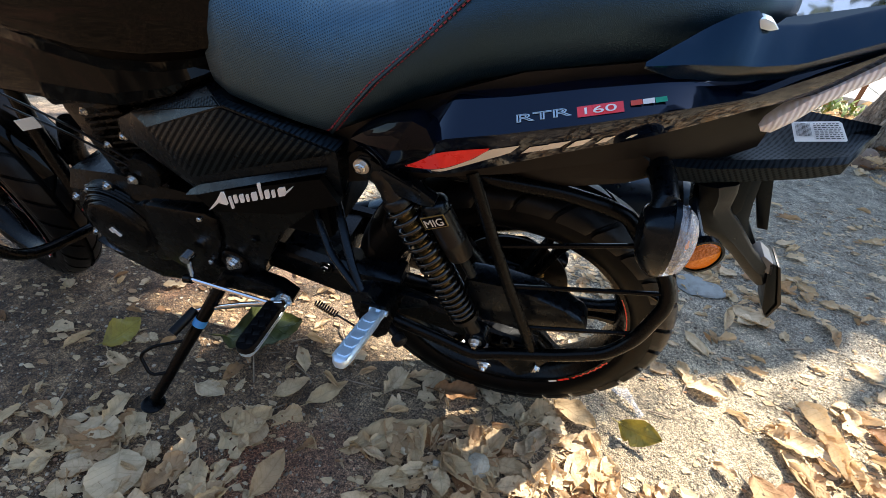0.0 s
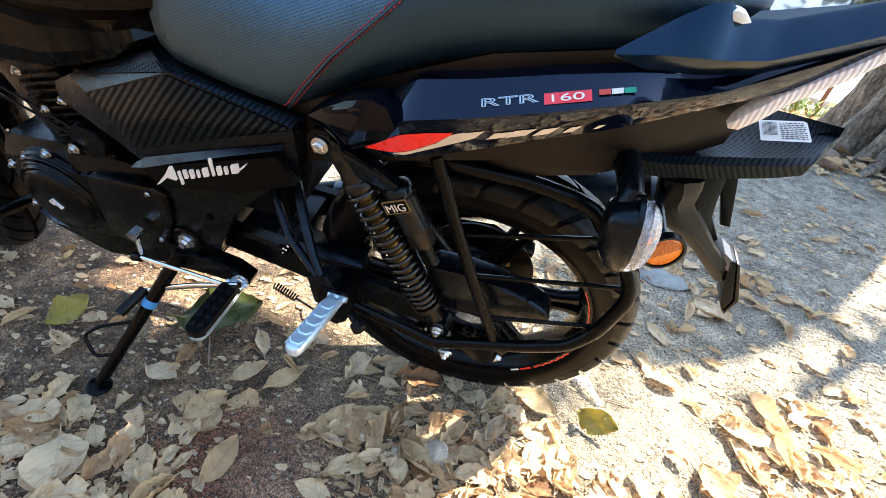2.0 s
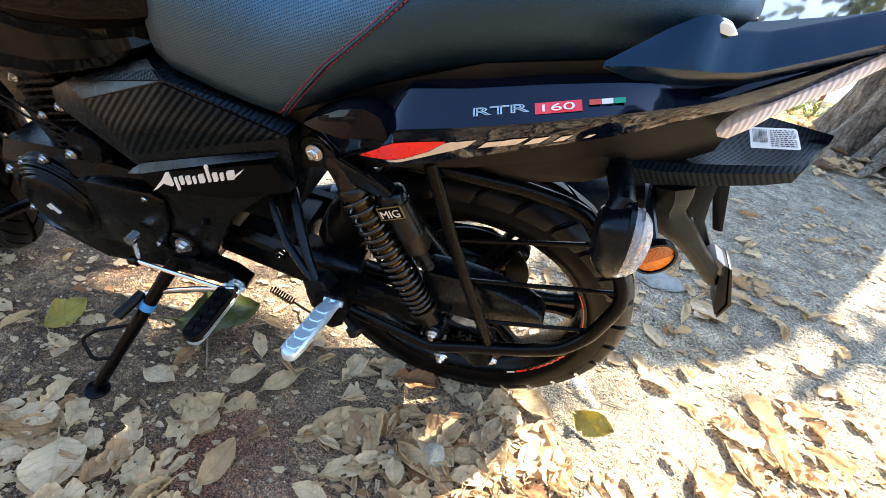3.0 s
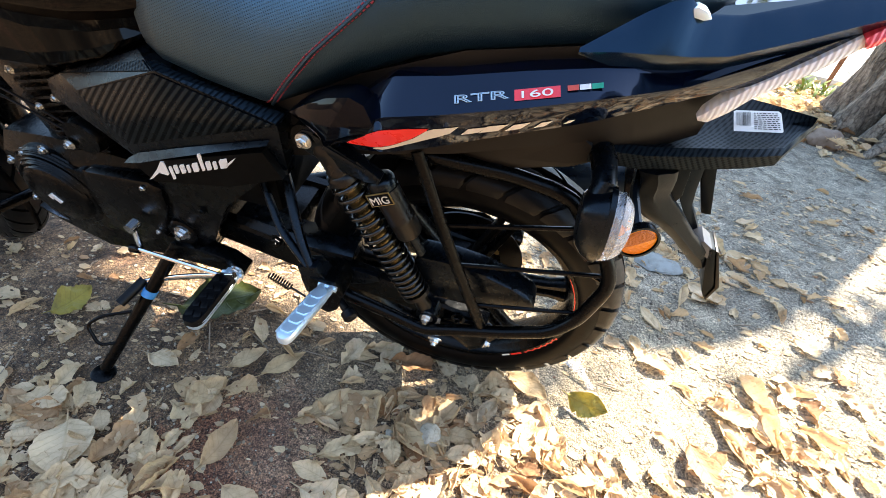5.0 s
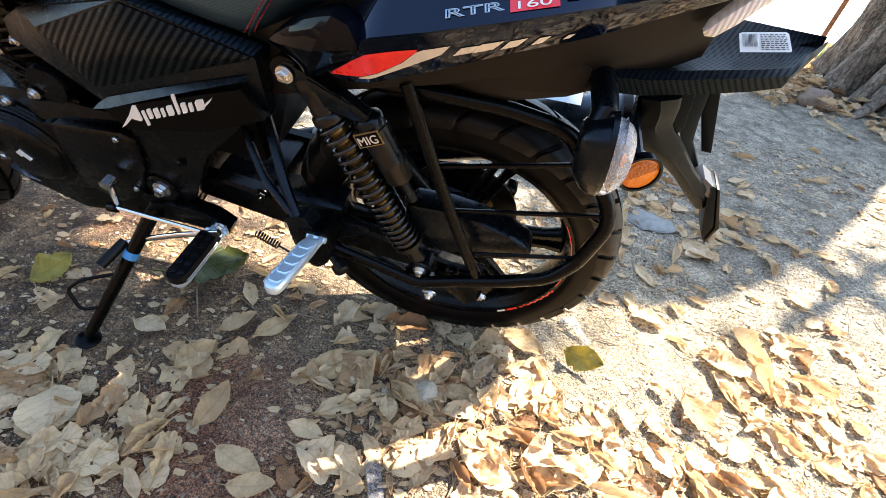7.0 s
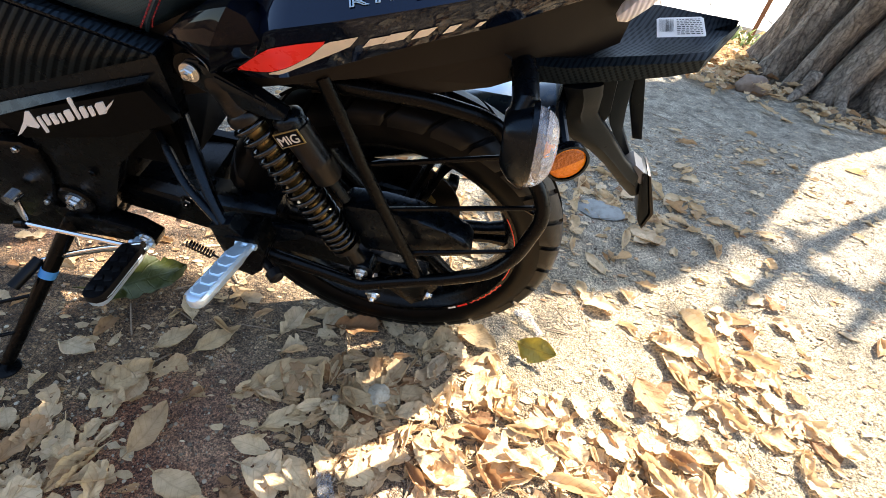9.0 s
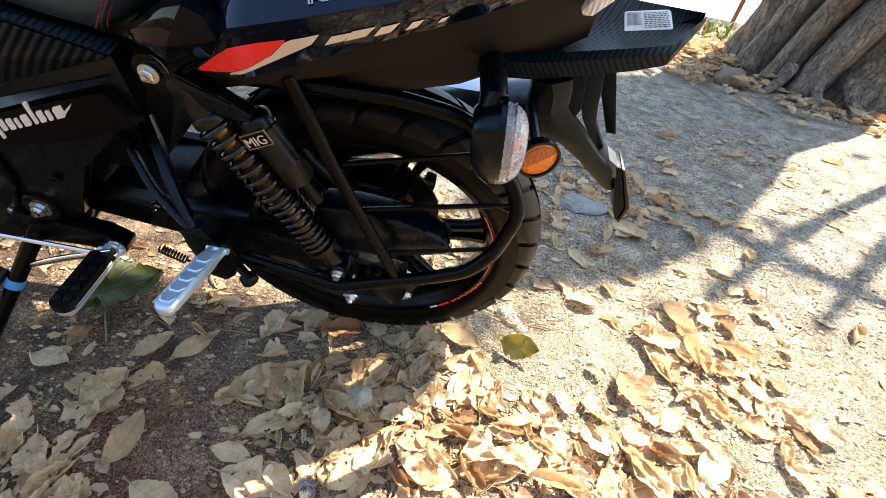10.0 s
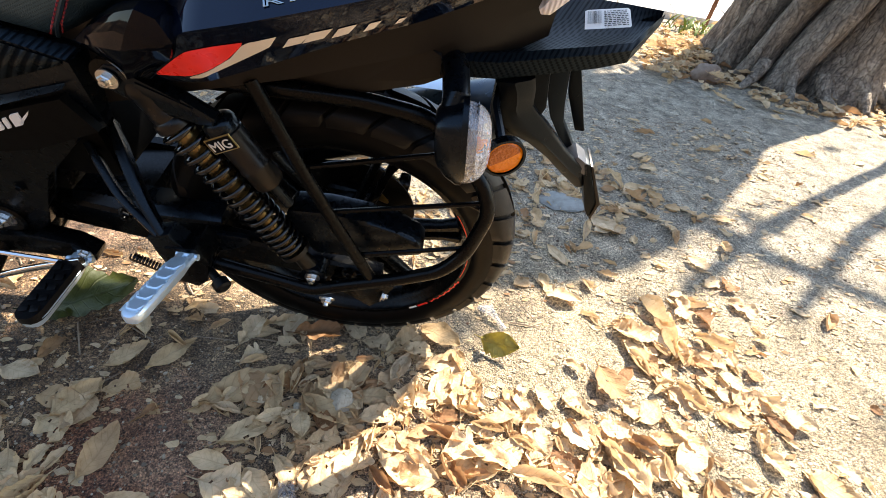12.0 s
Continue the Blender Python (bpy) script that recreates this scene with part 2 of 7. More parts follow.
def dirt(name):
    m = mat_base(name, (0.2, 0.16, 0.12), 0.95)
    c = coords(m, "Object")
    big = noise_of(m, 1.3, 5, 0.6, c)
    mid = noise_of(m, 16, 6, 0.65, c)
    fine = noise_of(m, 330, 4, 0.75, c)
    grit = nd(m, "ShaderNodeTexVoronoi", Scale=260.0)
    ln(m, c, grit.inputs["Vector"])
    col1 = ramp(m, mid, [(0.32, (0.046, 0.028, 0.015)), (0.5, (0.135, 0.084, 0.046)), (0.68, (0.31, 0.205, 0.115))])
    mx = m.node_tree.nodes.new("ShaderNodeMix")
    mx.data_type = "RGBA"
    mx.blend_type = "MIX"
    red = ramp(m, big, [(0.52, (0, 0, 0)), (0.66, (0.75, 0.75, 0.75))])
    ln(m, red, mx.inputs["Factor"])
    ln(m, col1, mx.inputs["A"])
    mx.inputs["B"].default_value = (0.27, 0.13, 0.08, 1)
    # brick dust trodden in below the foot pegs
    off = m.node_tree.nodes.new("ShaderNodeVectorMath")
    off.operation = "DISTANCE"
    off.inputs[1].default_value = (-0.31, -0.43, 0.0)
    ln(m, c, off.inputs[0])
    spot = m.node_tree.nodes.new("ShaderNodeMath")
    spot.operation = "MULTIPLY_ADD"
    ln(m, noise_of(m, 22, 5, 0.7, c), spot.inputs[0])
    spot.inputs[1].default_value = -0.30
    ln(m, off.outputs["Value"], spot.inputs[2])
    dust = m.node_tree.nodes.new("ShaderNodeMix")
    dust.data_type = "RGBA"
    ln(m, ramp(m, spot.outputs[0], [(0.0, (0.45, 0.45, 0.45)), (0.06, (0, 0, 0))]), dust.inputs["Factor"])
    ln(m, mx.outputs["Result"], dust.inputs["A"])
    dust.inputs["B"].default_value = (0.27, 0.10, 0.055, 1)
    mx = dust
    # paler, greyer trodden path from tail to tree; open-sky light is in its colour
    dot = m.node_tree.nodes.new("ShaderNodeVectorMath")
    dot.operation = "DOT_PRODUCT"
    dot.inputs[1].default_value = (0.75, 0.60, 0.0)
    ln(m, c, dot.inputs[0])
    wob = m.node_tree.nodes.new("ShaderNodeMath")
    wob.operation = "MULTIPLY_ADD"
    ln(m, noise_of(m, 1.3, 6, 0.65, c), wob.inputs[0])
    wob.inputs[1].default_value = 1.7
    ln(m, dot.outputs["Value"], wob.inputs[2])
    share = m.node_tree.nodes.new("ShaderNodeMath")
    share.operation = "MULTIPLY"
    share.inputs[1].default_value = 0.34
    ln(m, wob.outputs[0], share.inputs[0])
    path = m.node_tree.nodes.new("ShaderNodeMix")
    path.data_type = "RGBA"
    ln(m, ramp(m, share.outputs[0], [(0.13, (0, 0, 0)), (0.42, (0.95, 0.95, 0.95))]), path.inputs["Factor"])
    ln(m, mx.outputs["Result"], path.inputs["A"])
    # pale sand tones, raised where the sun falls
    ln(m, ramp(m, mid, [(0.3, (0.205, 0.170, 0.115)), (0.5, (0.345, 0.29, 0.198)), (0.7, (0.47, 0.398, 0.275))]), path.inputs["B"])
    # further on the path is trodden hard, its grey darkened for the tree's shade
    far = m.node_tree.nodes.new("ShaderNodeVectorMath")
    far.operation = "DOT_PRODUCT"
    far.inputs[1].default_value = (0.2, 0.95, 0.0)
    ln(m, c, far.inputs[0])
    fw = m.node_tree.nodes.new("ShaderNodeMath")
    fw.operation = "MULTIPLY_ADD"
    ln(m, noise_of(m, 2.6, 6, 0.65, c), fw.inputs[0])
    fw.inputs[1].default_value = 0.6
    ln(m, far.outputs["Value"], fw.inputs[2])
    far_shade = m.node_tree.nodes.new("ShaderNodeMix")
    far_shade.data_type = "RGBA"
    ln(m, ramp(m, fw.outputs[0], [(0.55, (0, 0, 0)), (0.95, (1, 1, 1))]), far_shade.inputs["Factor"])
    ln(m, path.outputs["Result"], far_shade.inputs["A"])
    ln(m, ramp(m, mid, [(0.32, (0.15, 0.136, 0.108)), (0.5, (0.29, 0.262, 0.207)), (0.68, (0.43, 0.385, 0.305))]), far_shade.inputs["B"])
    path = far_shade
    # lighter and darker patches, a hand wide
    pa = m.node_tree.nodes.new("ShaderNodeMix")
    pa.data_type = "RGBA"
    pa.blend_type = "MULTIPLY"
    pa.inputs["Factor"].default_value = 1.0
    ln(m, path.outputs["Result"], pa.inputs["A"])
    ln(m, ramp(m, noise_of(m, 6.5, 5, 0.6, c), [(0.34, (0.78, 0.76, 0.73)), (0.5, (1.04, 1.03, 1.02)), (0.66, (1.28, 1.27, 1.24))]), pa.inputs["B"])
    path = pa
    sp = m.node_tree.nodes.new("ShaderNodeMix")
    sp.data_type = "RGBA"
    sp.blend_type = "MULTIPLY"
    sp.inputs["Factor"].default_value = 1.0
    ln(m, path.outputs["Result"], sp.inputs["A"])
    ln(m, ramp(m, fine, [(0.38, (0.2, 0.19, 0.18)), (0.5, (0.9, 0.9, 0.9)), (0.62, (2.0, 1.93, 1.8))]), sp.inputs["B"])
    # coarser crumbs of soil and grit
    crumb = noise_of(m, 125, 4, 0.75, c)
    sq = m.node_tree.nodes.new("ShaderNodeMix")
    sq.data_type = "RGBA"
    sq.blend_type = "MULTIPLY"
    sq.inputs["Factor"].default_value = 1.0
    ln(m, sp.outputs["Result"], sq.inputs["A"])
    ln(m, ramp(m, crumb, [(0.36, (0.28, 0.26, 0.24)), (0.48, (0.94, 0.93, 0.92)), (0.62, (1.6, 1.55, 1.46))]), sq.inputs["B"])
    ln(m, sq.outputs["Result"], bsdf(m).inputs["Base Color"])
    ad = m.node_tree.nodes.new("ShaderNodeMath")
    ad.operation = "MULTIPLY_ADD"
    ln(m, fine, ad.inputs[0])
    ad.inputs[1].default_value = 1.2
    ln(m, grit.outputs["Distance"], ad.inputs[2])
    add_bump(m, ad.outputs[0], 1.0, 0.006)
    return m


M["dirt"] = dirt("dry gritty earth")


def varied(name, stops, rough=0.8, island=False, scale=30.0, bump=0.4, veins=False, thin=0.3):
    """Natural stuff whose colour differs from piece to piece, mottled within each."""
    m = mat_base(name, stops[0][1], rough)
    if island:
        r = m.node_tree.nodes.new("ShaderNodeNewGeometry").outputs["Random Per Island"]
    else:
        r = m.node_tree.nodes.new("ShaderNodeObjectInfo").outputs["Random"]
    base = ramp(m, r, stops)
    n = noise_of(m, scale, 6, 0.7)
    mx = m.node_tree.nodes.new("ShaderNodeMix")
    mx.data_type = "RGBA"
    mx.blend_type = "MULTIPLY"
    mx.inputs["Factor"].default_value = 1.0
    ln(m, base, mx.inputs["A"])
    ln(m, ramp(m, n, [(0.28, (0.42, 0.36, 0.28)), (0.42, (0.84, 0.81, 0.76)), (0.55, (1.0, 0.99, 0.97)), (0.8, (1.15, 1.13, 1.1))]), mx.inputs["B"])
    out = mx.outputs["Result"]
    relief = noise_of(m, scale * 5, 4)
    if veins:
        # midrib and slanting side veins, by the leaf's own length and width
        sep = m.node_tree.nodes.new("ShaderNodeSeparateXYZ")
        ln(m, coords(m, "UV"), sep.inputs[0])

        def calc(op, a, b=None):
            n = m.node_tree.nodes.new("ShaderNodeMath")
            n.operation = op
            for k, v in enumerate((a, b)):
                if v is None:
                    continue
                if isinstance(v, (int, float)):
                    n.inputs[k].default_value = v
                else:
                    ln(m, v, n.inputs[k])
            return n.outputs[0]

        across = calc("ABSOLUTE", sep.outputs[1])
        side = calc("FRACT", calc("SUBTRACT", calc("MULTIPLY", sep.outputs[0], 8.0), calc("MULTIPLY", across, 1.7)))
        line = calc("MINIMUM", calc("MULTIPLY", calc("ABSOLUTE", calc("SUBTRACT", side, 0.5)), 1.0), calc("MULTIPLY", across, 0.9))
        vein = ramp(m, line, [(0.02, (0.62, 0.55, 0.45)), (0.07, (1, 1, 1))])
        mv = m.node_tree.nodes.new("ShaderNodeMix")
        mv.data_type = "RGBA"
        mv.blend_type = "MULTIPLY"
        mv.inputs["Factor"].default_value = 0.32
        ln(m, out, mv.inputs["A"])
        ln(m, vein, mv.inputs["B"])
        out = mv.outputs["Result"]
        relief = calc("ADD", relief, calc("MULTIPLY", vein, 0.6))
    ln(m, out, bsdf(m).inputs["Base Color"])
    if veins:
        # thin enough to let some light through
        glow = nd(m, "ShaderNodeBsdfTranslucent")
        ln(m, out, glow.inputs["Color"])
        both = nd(m, "ShaderNodeMixShader")
        both.inputs[0].default_value = thin
        ln(m, bsdf(m).outputs[0], both.inputs[1])
        ln(m, glow.outputs[0], both.inputs[2])
        ln(m, both.outputs[0], m.node_tree.nodes["Material Output"].inputs["Surface"])
    add_bump(m, relief, bump * 1.6 if veins else bump, 0.004 if veins else 0.002)
    return m


LEAF = [(0.0, (0.60, 0.415, 0.215)), (0.15, (0.69, 0.51, 0.30)), (0.3, (0.745, 0.585, 0.38)), (0.4, (0.50, 0.315, 0.155)), (0.47, (0.66, 0.48, 0.27)), (0.62, (0.70, 0.525, 0.315)), (0.7, (0.55, 0.37, 0.19)), (0.78, (0.72, 0.545, 0.335)), (0.92, (0.47, 0.28, 0.135)), (1.0, (0.27, 0.135, 0.058))]
M["leaf"] = varied("dry leaf", LEAF, veins=True)
M["leaf_stuff"] = varied("dry leaf litter", LEAF, island=True, veins=True)
M["leaf_olive"] = varied("fallen yellow-green leaf", [(0.0, (0.27, 0.215, 0.03)), (1.0, (0.34, 0.27, 0.04))], rough=0.5, scale=22, veins=True, thin=0.15)
M["leaf_green"] = varied("fallen green leaf", [(0.0, (0.030, 0.039, 0.007)), (1.0, (0.042, 0.050, 0.009))], rough=0.5, scale=22, veins=True, thin=0.04)
bsdf(M["leaf_green"]).inputs["Specular IOR Level"].default_value = 0.2
M["pebble"] = varied("grit and small pebbles", [(0.0, (0.10, 0.075, 0.052)), (0.35, (0.20, 0.155, 0.105)), (0.65, (0.32, 0.255, 0.175)), (0.85, (0.50, 0.43, 0.32)), (1.0, (0.26, 0.13, 0.075))], island=True)
M["stone"] = varied("grey stone", [(0.0, (0.38, 0.33, 0.25)), (1.0, (0.44, 0.385, 0.29))], rough=0.9, scale=140, bump=0.8)
M["rock"] = varied("brown rock", [(0.0, (0.20, 0.14, 0.10)), (1.0, (0.26, 0.19, 0.14))], rough=0.9, scale=25)
M["slate"] = varied("bluish grey stone", [(0.0, (0.17, 0.175, 0.165)), (1.0, (0.21, 0.215, 0.20))], rough=0.85, scale=40)
M["twig"] = varied("dry twig", [(0.0, (0.17, 0.12, 0.08)), (1.0, (0.34, 0.26, 0.18))], island=True)
M["slab"] = varied("pale concrete slab", [(0.0, (0.48, 0.46, 0.43)), (1.0, (0.62, 0.60, 0.56))], rough=0.9, scale=5)
M["rust"] = varied("rusty iron", [(0.0, (0.16, 0.07, 0.035)), (1.0, (0.22, 0.10, 0.05))], rough=0.85, scale=40)
M["shoot"] = varied("fresh green shoot", [(0.0, (0.13, 0.20, 0.03)), (1.0, (0.30, 0.34, 0.07))], rough=0.5, island=True)
M["crown"] = varied("tree leaf", [(0.0, (0.05, 0.09, 0.02)), (1.0, (0.10, 0.14, 0.035))], rough=0.45, island=True)


# dark and light mottling, so the unseen south wall streaks the tank's reflection
M["plaster"] = worn("mottled brown plaster for reflections", (0.09, 0.065, 0.045), 0.95)
pm = M["plaster"].node_tree.nodes.new("ShaderNodeMapping")
pm.inputs["Scale"].default_value = (1, 1, 0.45)
ln(M["plaster"], coords(M["plaster"]), pm.inputs["Vector"])
ln(M["plaster"], ramp(M["plaster"], noise_of(M["plaster"], 0.9, 7, 0.65, pm.outputs[0]), [(0.38, (0.012, 0.009, 0.007)), (0.5, (0.07, 0.05, 0.034)), (0.62, (0.24, 0.17, 0.11))]), bsdf(M["plaster"]).inputs["Base Color"])


def bark(name):
    m = mat_base(name, (0.2, 0.17, 0.14), 0.95)
    c = coords(m)
    mp = m.node_tree.nodes.new("ShaderNodeMapping")
    mp.inputs["Scale"].default_value = (1, 1, 0.22)
    ln(m, c, mp.inputs["Vector"])
    a = noise_of(m, 22, 8, 0.7, mp.outputs[0])
    b = noise_of(m, 4, 4, 0.6, c)
    mx = m.node_tree.nodes.new("ShaderNodeMix")
    mx.data_type = "RGBA"
    mx.blend_type = "MULTIPLY"
    mx.inputs["Factor"].default_value = 1.0
    ln(m, ramp(m, a, [(0.34, (0.11, 0.088, 0.066)), (0.5, (0.26, 0.215, 0.165)), (0.66, (0.43, 0.37, 0.29))]), mx.inputs["A"])
    ln(m, ramp(m, b, [(0.3, (0.75, 0.72, 0.7)), (0.7, (1.1, 1.08, 1.05))]), mx.inputs["B"])
    # narrow cracks along the grain and a fine flaky surface
    ms = m.node_tree.nodes.new("ShaderNodeMapping")
    ms.inputs["Scale"].default_value = (1, 1, 0.3)
    wv = nd(m, "ShaderNodeTexNoise", Scale=6.0, Detail=3.0)
    ln(m, c, wv.inputs["Vector"])
    vm = m.node_tree.nodes.new("ShaderNodeVectorMath")
    vm.operation = "MULTIPLY_ADD"
    ln(m, wv.outputs["Color"], vm.inputs[0])
    vm.inputs[1].default_value = (0.09, 0.09, 0.3)
    ln(m, c, vm.inputs[2])
    ln(m, vm.outputs[0], ms.inputs["Vector"])
    vor = nd(m, "ShaderNodeTexVoronoi", Scale=26.0)
    vor.feature = "DISTANCE_TO_EDGE"
    ln(m, ms.outputs[0], vor.inputs["Vector"])
    crack = ramp(m, vor.outputs["Distance"], [(0.0, (0.5, 0.47, 0.44)), (0.04, (0.85, 0.84, 0.83)), (0.16, (1, 1, 1))])
    flake = noise_of(m, 55, 7, 0.8, c)
    m2 = m.node_tree.nodes.new("ShaderNodeMix")
    m2.data_type = "RGBA"
    m2.blend_type = "MULTIPLY"
    m2.inputs["Factor"].default_value = 1.0
    ln(m, mx.outputs["Result"], m2.inputs["A"])
    ln(m, crack, m2.inputs["B"])
    m3 = m.node_tree.nodes.new("ShaderNodeMix")
    m3.data_type = "RGBA"
    m3.blend_type = "MULTIPLY"
    m3.inputs["Factor"].default_value = 1.0
    ln(m, m2.outputs["Result"], m3.inputs["A"])
    ln(m, ramp(m, flake, [(0.36, (0.4, 0.38, 0.35)), (0.5, (1, 1, 1)), (0.66, (1.5, 1.45, 1.35))]), m3.inputs["B"])
    ln(m, m3.outputs["Result"], bsdf(m).inputs["Base Color"])
    hs = m.node_tree.nodes.new("ShaderNodeMath")
    hs.operation = "MULTIPLY_ADD"
    ln(m, crack, hs.inputs[0])
    hs.inputs[1].default_value = 0.5
    ln(m, a, hs.inputs[2])
    h3 = m.node_tree.nodes.new("ShaderNodeMath")
    h3.operation = "MULTIPLY_ADD"
    ln(m, flake, h3.inputs[0])
    h3.inputs[1].default_value = 0.4
    ln(m, hs.outputs[0], h3.inputs[2])
    add_bump(m, h3.outputs[0], 1.0, 0.03)
    return m


M["bark"] = bark("furrowed grey brown bark")

# ---- mesh helpers ----


def part(name, bm, material, parent=None, label="", sharp=38):
    """One mesh object from a bmesh, under a thing or a part."""
    me = bpy.data.meshes.new(name)
    bmesh.ops.recalc_face_normals(bm, faces=bm.faces)
    bm.to_mesh(me)
    bm.free()
    me.polygons.foreach_set("use_smooth", [True] * len(me.polygons))
    me.set_sharp_from_angle(angle=radians(sharp))
    me.materials.append(material)
    ob = new(name, me)
    ob.parent = parent
    if label:
        ob["label"] = label
    return ob


def rounded(pts, rad, k=5):
    """The polyline with its inner corners rounded."""
    pts = [Vector(p) for p in pts]
    out = [pts[0]]
    for a, b, c in zip(pts, pts[1:], pts[2:]):
        d1, d2 = (a - b), (c - b)
        r = min(rad, d1.length * 0.48, d2.length * 0.48)
        p, q = b + d1.normalized() * r, b + d2.normalized() * r
        for i in range(k + 1):
            t = i / k
            out.append(p * (1 - t) ** 2 + b * 2 * t * (1 - t) + q * t * t)
    out.append(pts[-1])
    return out


def tube(bm, pts, r, n=10, caps=True, flat=1.0):
    """A tube along a polyline; r a number or one for each point."""
    pts = [Vector(p) for p in pts]
    rs = r if isinstance(r, (list, tuple)) else [r] * len(pts)
    tang = []
    for i in range(len(pts)):
        d = pts[min(i + 1, len(pts) - 1)] - pts[max(i - 1, 0)]
        tang.append(d.normalized())
    ref = Vector((0, 0, 1)) if abs(tang[0].z) < 0.9 else Vector((1, 0, 0))
    u = (ref - tang[0] * ref.dot(tang[0])).normalized()
    rings = []
    for p, t, rr in zip(pts, tang, rs):
        u = (u - t * u.dot(t)).normalized()
        v = t.cross(u)
        rings.append([bm.verts.new(p + (u * math.cos(2 * math.pi * j / n) + v * math.sin(2 * math.pi * j / n) * flat) * rr) for j in range(n)])
    skin(bm, rings, caps)
    return bm


def skin(bm, rings, caps=True, closed=True):
    n = len(rings[0])
    for a, b in zip(rings, rings[1:]):
        for j in range(n if closed else n - 1):
            k = (j + 1) % n
            bm.faces.new((a[j], a[k], b[k], b[j]))
    if caps:
        bm.faces.new(rings[0][::-1])
        bm.faces.new(rings[-1])


def loft(rings, caps=True, closed=True):
    bm = bmesh.new()
    skin(bm, [[bm.verts.new(p) for p in ring] for ring in rings], caps, closed)
    return bm


def lathe(bm, profile, centre, axis, n=32, closed=False, start=0.0, sweep=2 * math.pi):
    """Turns a profile of (radius, distance along the axis) about an axis."""
    axis = Vector(axis).normalized()
    ref = Vector((0, 0, 1)) if abs(axis.z) < 0.9 else Vector((1, 0, 0))
    u = (ref - axis * ref.dot(axis)).normalized()
    v = axis.cross(u)
    c = Vector(centre)
    full = abs(sweep - 2 * math.pi) < 1e-6
    m = n if full else n + 1
    rings = []
    for i in range(m):
        a = start + sweep * i / n
        d = u * math.cos(a) + v * math.sin(a)
        rings.append([bm.verts.new(c + d * max(r, 1e-5) + axis * h) for r, h in profile])
    k = len(profile)
    for i in range(m if full else m - 1):
        a, b = rings[i], rings[(i + 1) % m]
        for j in range(k if closed else k - 1):
            q = (j + 1) % k
            bm.faces.new((a[j], a[q], b[q], b[j]))
    bmesh.ops.remove_doubles(bm, verts=bm.verts, dist=1e-5)
    return bm


def plate(outline, y0, y1, bevel=0.0, bm=None):
    """A flat piece: an outline in x and z, from y0 to y1, with bevelled rims."""
    own = bmesh.new()
    a = [own.verts.new((x, y0, z)) for x, z in outline]
    b = [own.verts.new((x, y1, z)) for x, z in outline]
    n = len(a)
    own.faces.new(a)
    own.faces.new(b[::-1])
    for i in range(n):
        own.faces.new((a[i], b[i], b[(i + 1) % n], a[(i + 1) % n]))
    if bevel:
        bmesh.ops.bevel(own, geom=list(own.edges), offset=bevel, segments=2, affect="EDGES", profile=0.6, clamp_overlap=True)
    return merged(bm, own)


def merged(bm, own):
    if bm is None:
        return own
    me = bpy.data.meshes.new("tmp")
    own.to_mesh(me)
    own.free()
    bm.from_mesh(me)
    bpy.data.meshes.remove(me)
    return bm


def block(centre, size, bevel=0.003, rot=(0, 0, 0), bm=None):
    own = bmesh.new()
    bmesh.ops.create_cube(own, size=1.0)
    bmesh.ops.scale(own, vec=size, verts=own.verts)
    if bevel:
        bmesh.ops.bevel(own, geom=list(own.edges), offset=bevel, segments=2, affect="EDGES", profile=0.6, clamp_overlap=True)
    bmesh.ops.transform(own, matrix=pose(*centre, *rot), verts=own.verts)
    return merged(bm, own)


def shell(verts, faces, inward, bevel=0.0):
    """A faceted panel with thickness: the faces, and a copy of them moved inward."""
    bm = bmesh.new()
    top = [bm.verts.new(v) for v in verts]
    fs = [bm.faces.new([top[i] for i in f]) for f in faces]
    low = [bm.verts.new(Vector(v) + Vector(inward)) for v in verts]
    for f in faces:
        bm.faces.new([low[i] for i in f][::-1])
    for e in [e for e in bm.edges if len(e.link_faces) == 1 and e.verts[0] in top]:
        i, j = top.index(e.verts[0]), top.index(e.verts[1])
        bm.faces.new((top[i], top[j], low[j], low[i]))
    if bevel:
        ed = [e for e in bm.edges if e.calc_face_angle(0) > 0.12 and not (e.verts[0] in low and e.verts[1] in low)]
        bmesh.ops.bevel(bm, geom=ed, offset=bevel, segments=2, affect="EDGES", profile=0.6, clamp_overlap=True)
    return bm


def prism(front, depth, bevel=0.003):
    """A solid from an outline in space, drawn back across the motorcycle."""
    bm = bmesh.new()
    a = [bm.verts.new(p) for p in front]
    b = [bm.verts.new((x, y + depth, z)) for x, y, z in front]
    bm.faces.new(a)
    bm.faces.new(b[::-1])
    for i in range(len(a)):
        bm.faces.new((a[i], b[i], b[(i + 1) % len(a)], a[(i + 1) % len(a)]))
    bmesh.ops.triangulate(bm, faces=[f for f in bm.faces if len(f.verts) > 4])
    if bevel:
        ed = [e for e in bm.edges if len(e.link_faces) == 2 and e.calc_face_angle(0) > 0.5]
        bmesh.ops.bevel(bm, geom=ed, offset=bevel, segments=2, affect="EDGES", profile=0.6, clamp_overlap=True)
    return bm


def bolt(name, at, axis, parent, r=0.008, material=None, washer=True, label="silver hex bolt"):
    """A washer, a hexagonal head and a short threaded end."""
    bm = bmesh.new()
    ax = Vector(axis).normalized()
    if washer:
        lathe(bm, [(0, 0), (r * 1.45, 0), (r * 1.45, r * 0.25), (0, r * 0.25)], at, ax, 20)
    lathe(bm, [(0, r * 0.2), (r, r * 0.2), (r * 1.02, r * 0.8), (r * 0.85, r), (0, r)], at, ax, 6)
    lathe(bm, [(r * 0.5, r), (r * 0.5, r * 1.5), (0, r * 1.55)], at, ax, 12)
    return part(name, bm, material or M["steel"], parent, label)


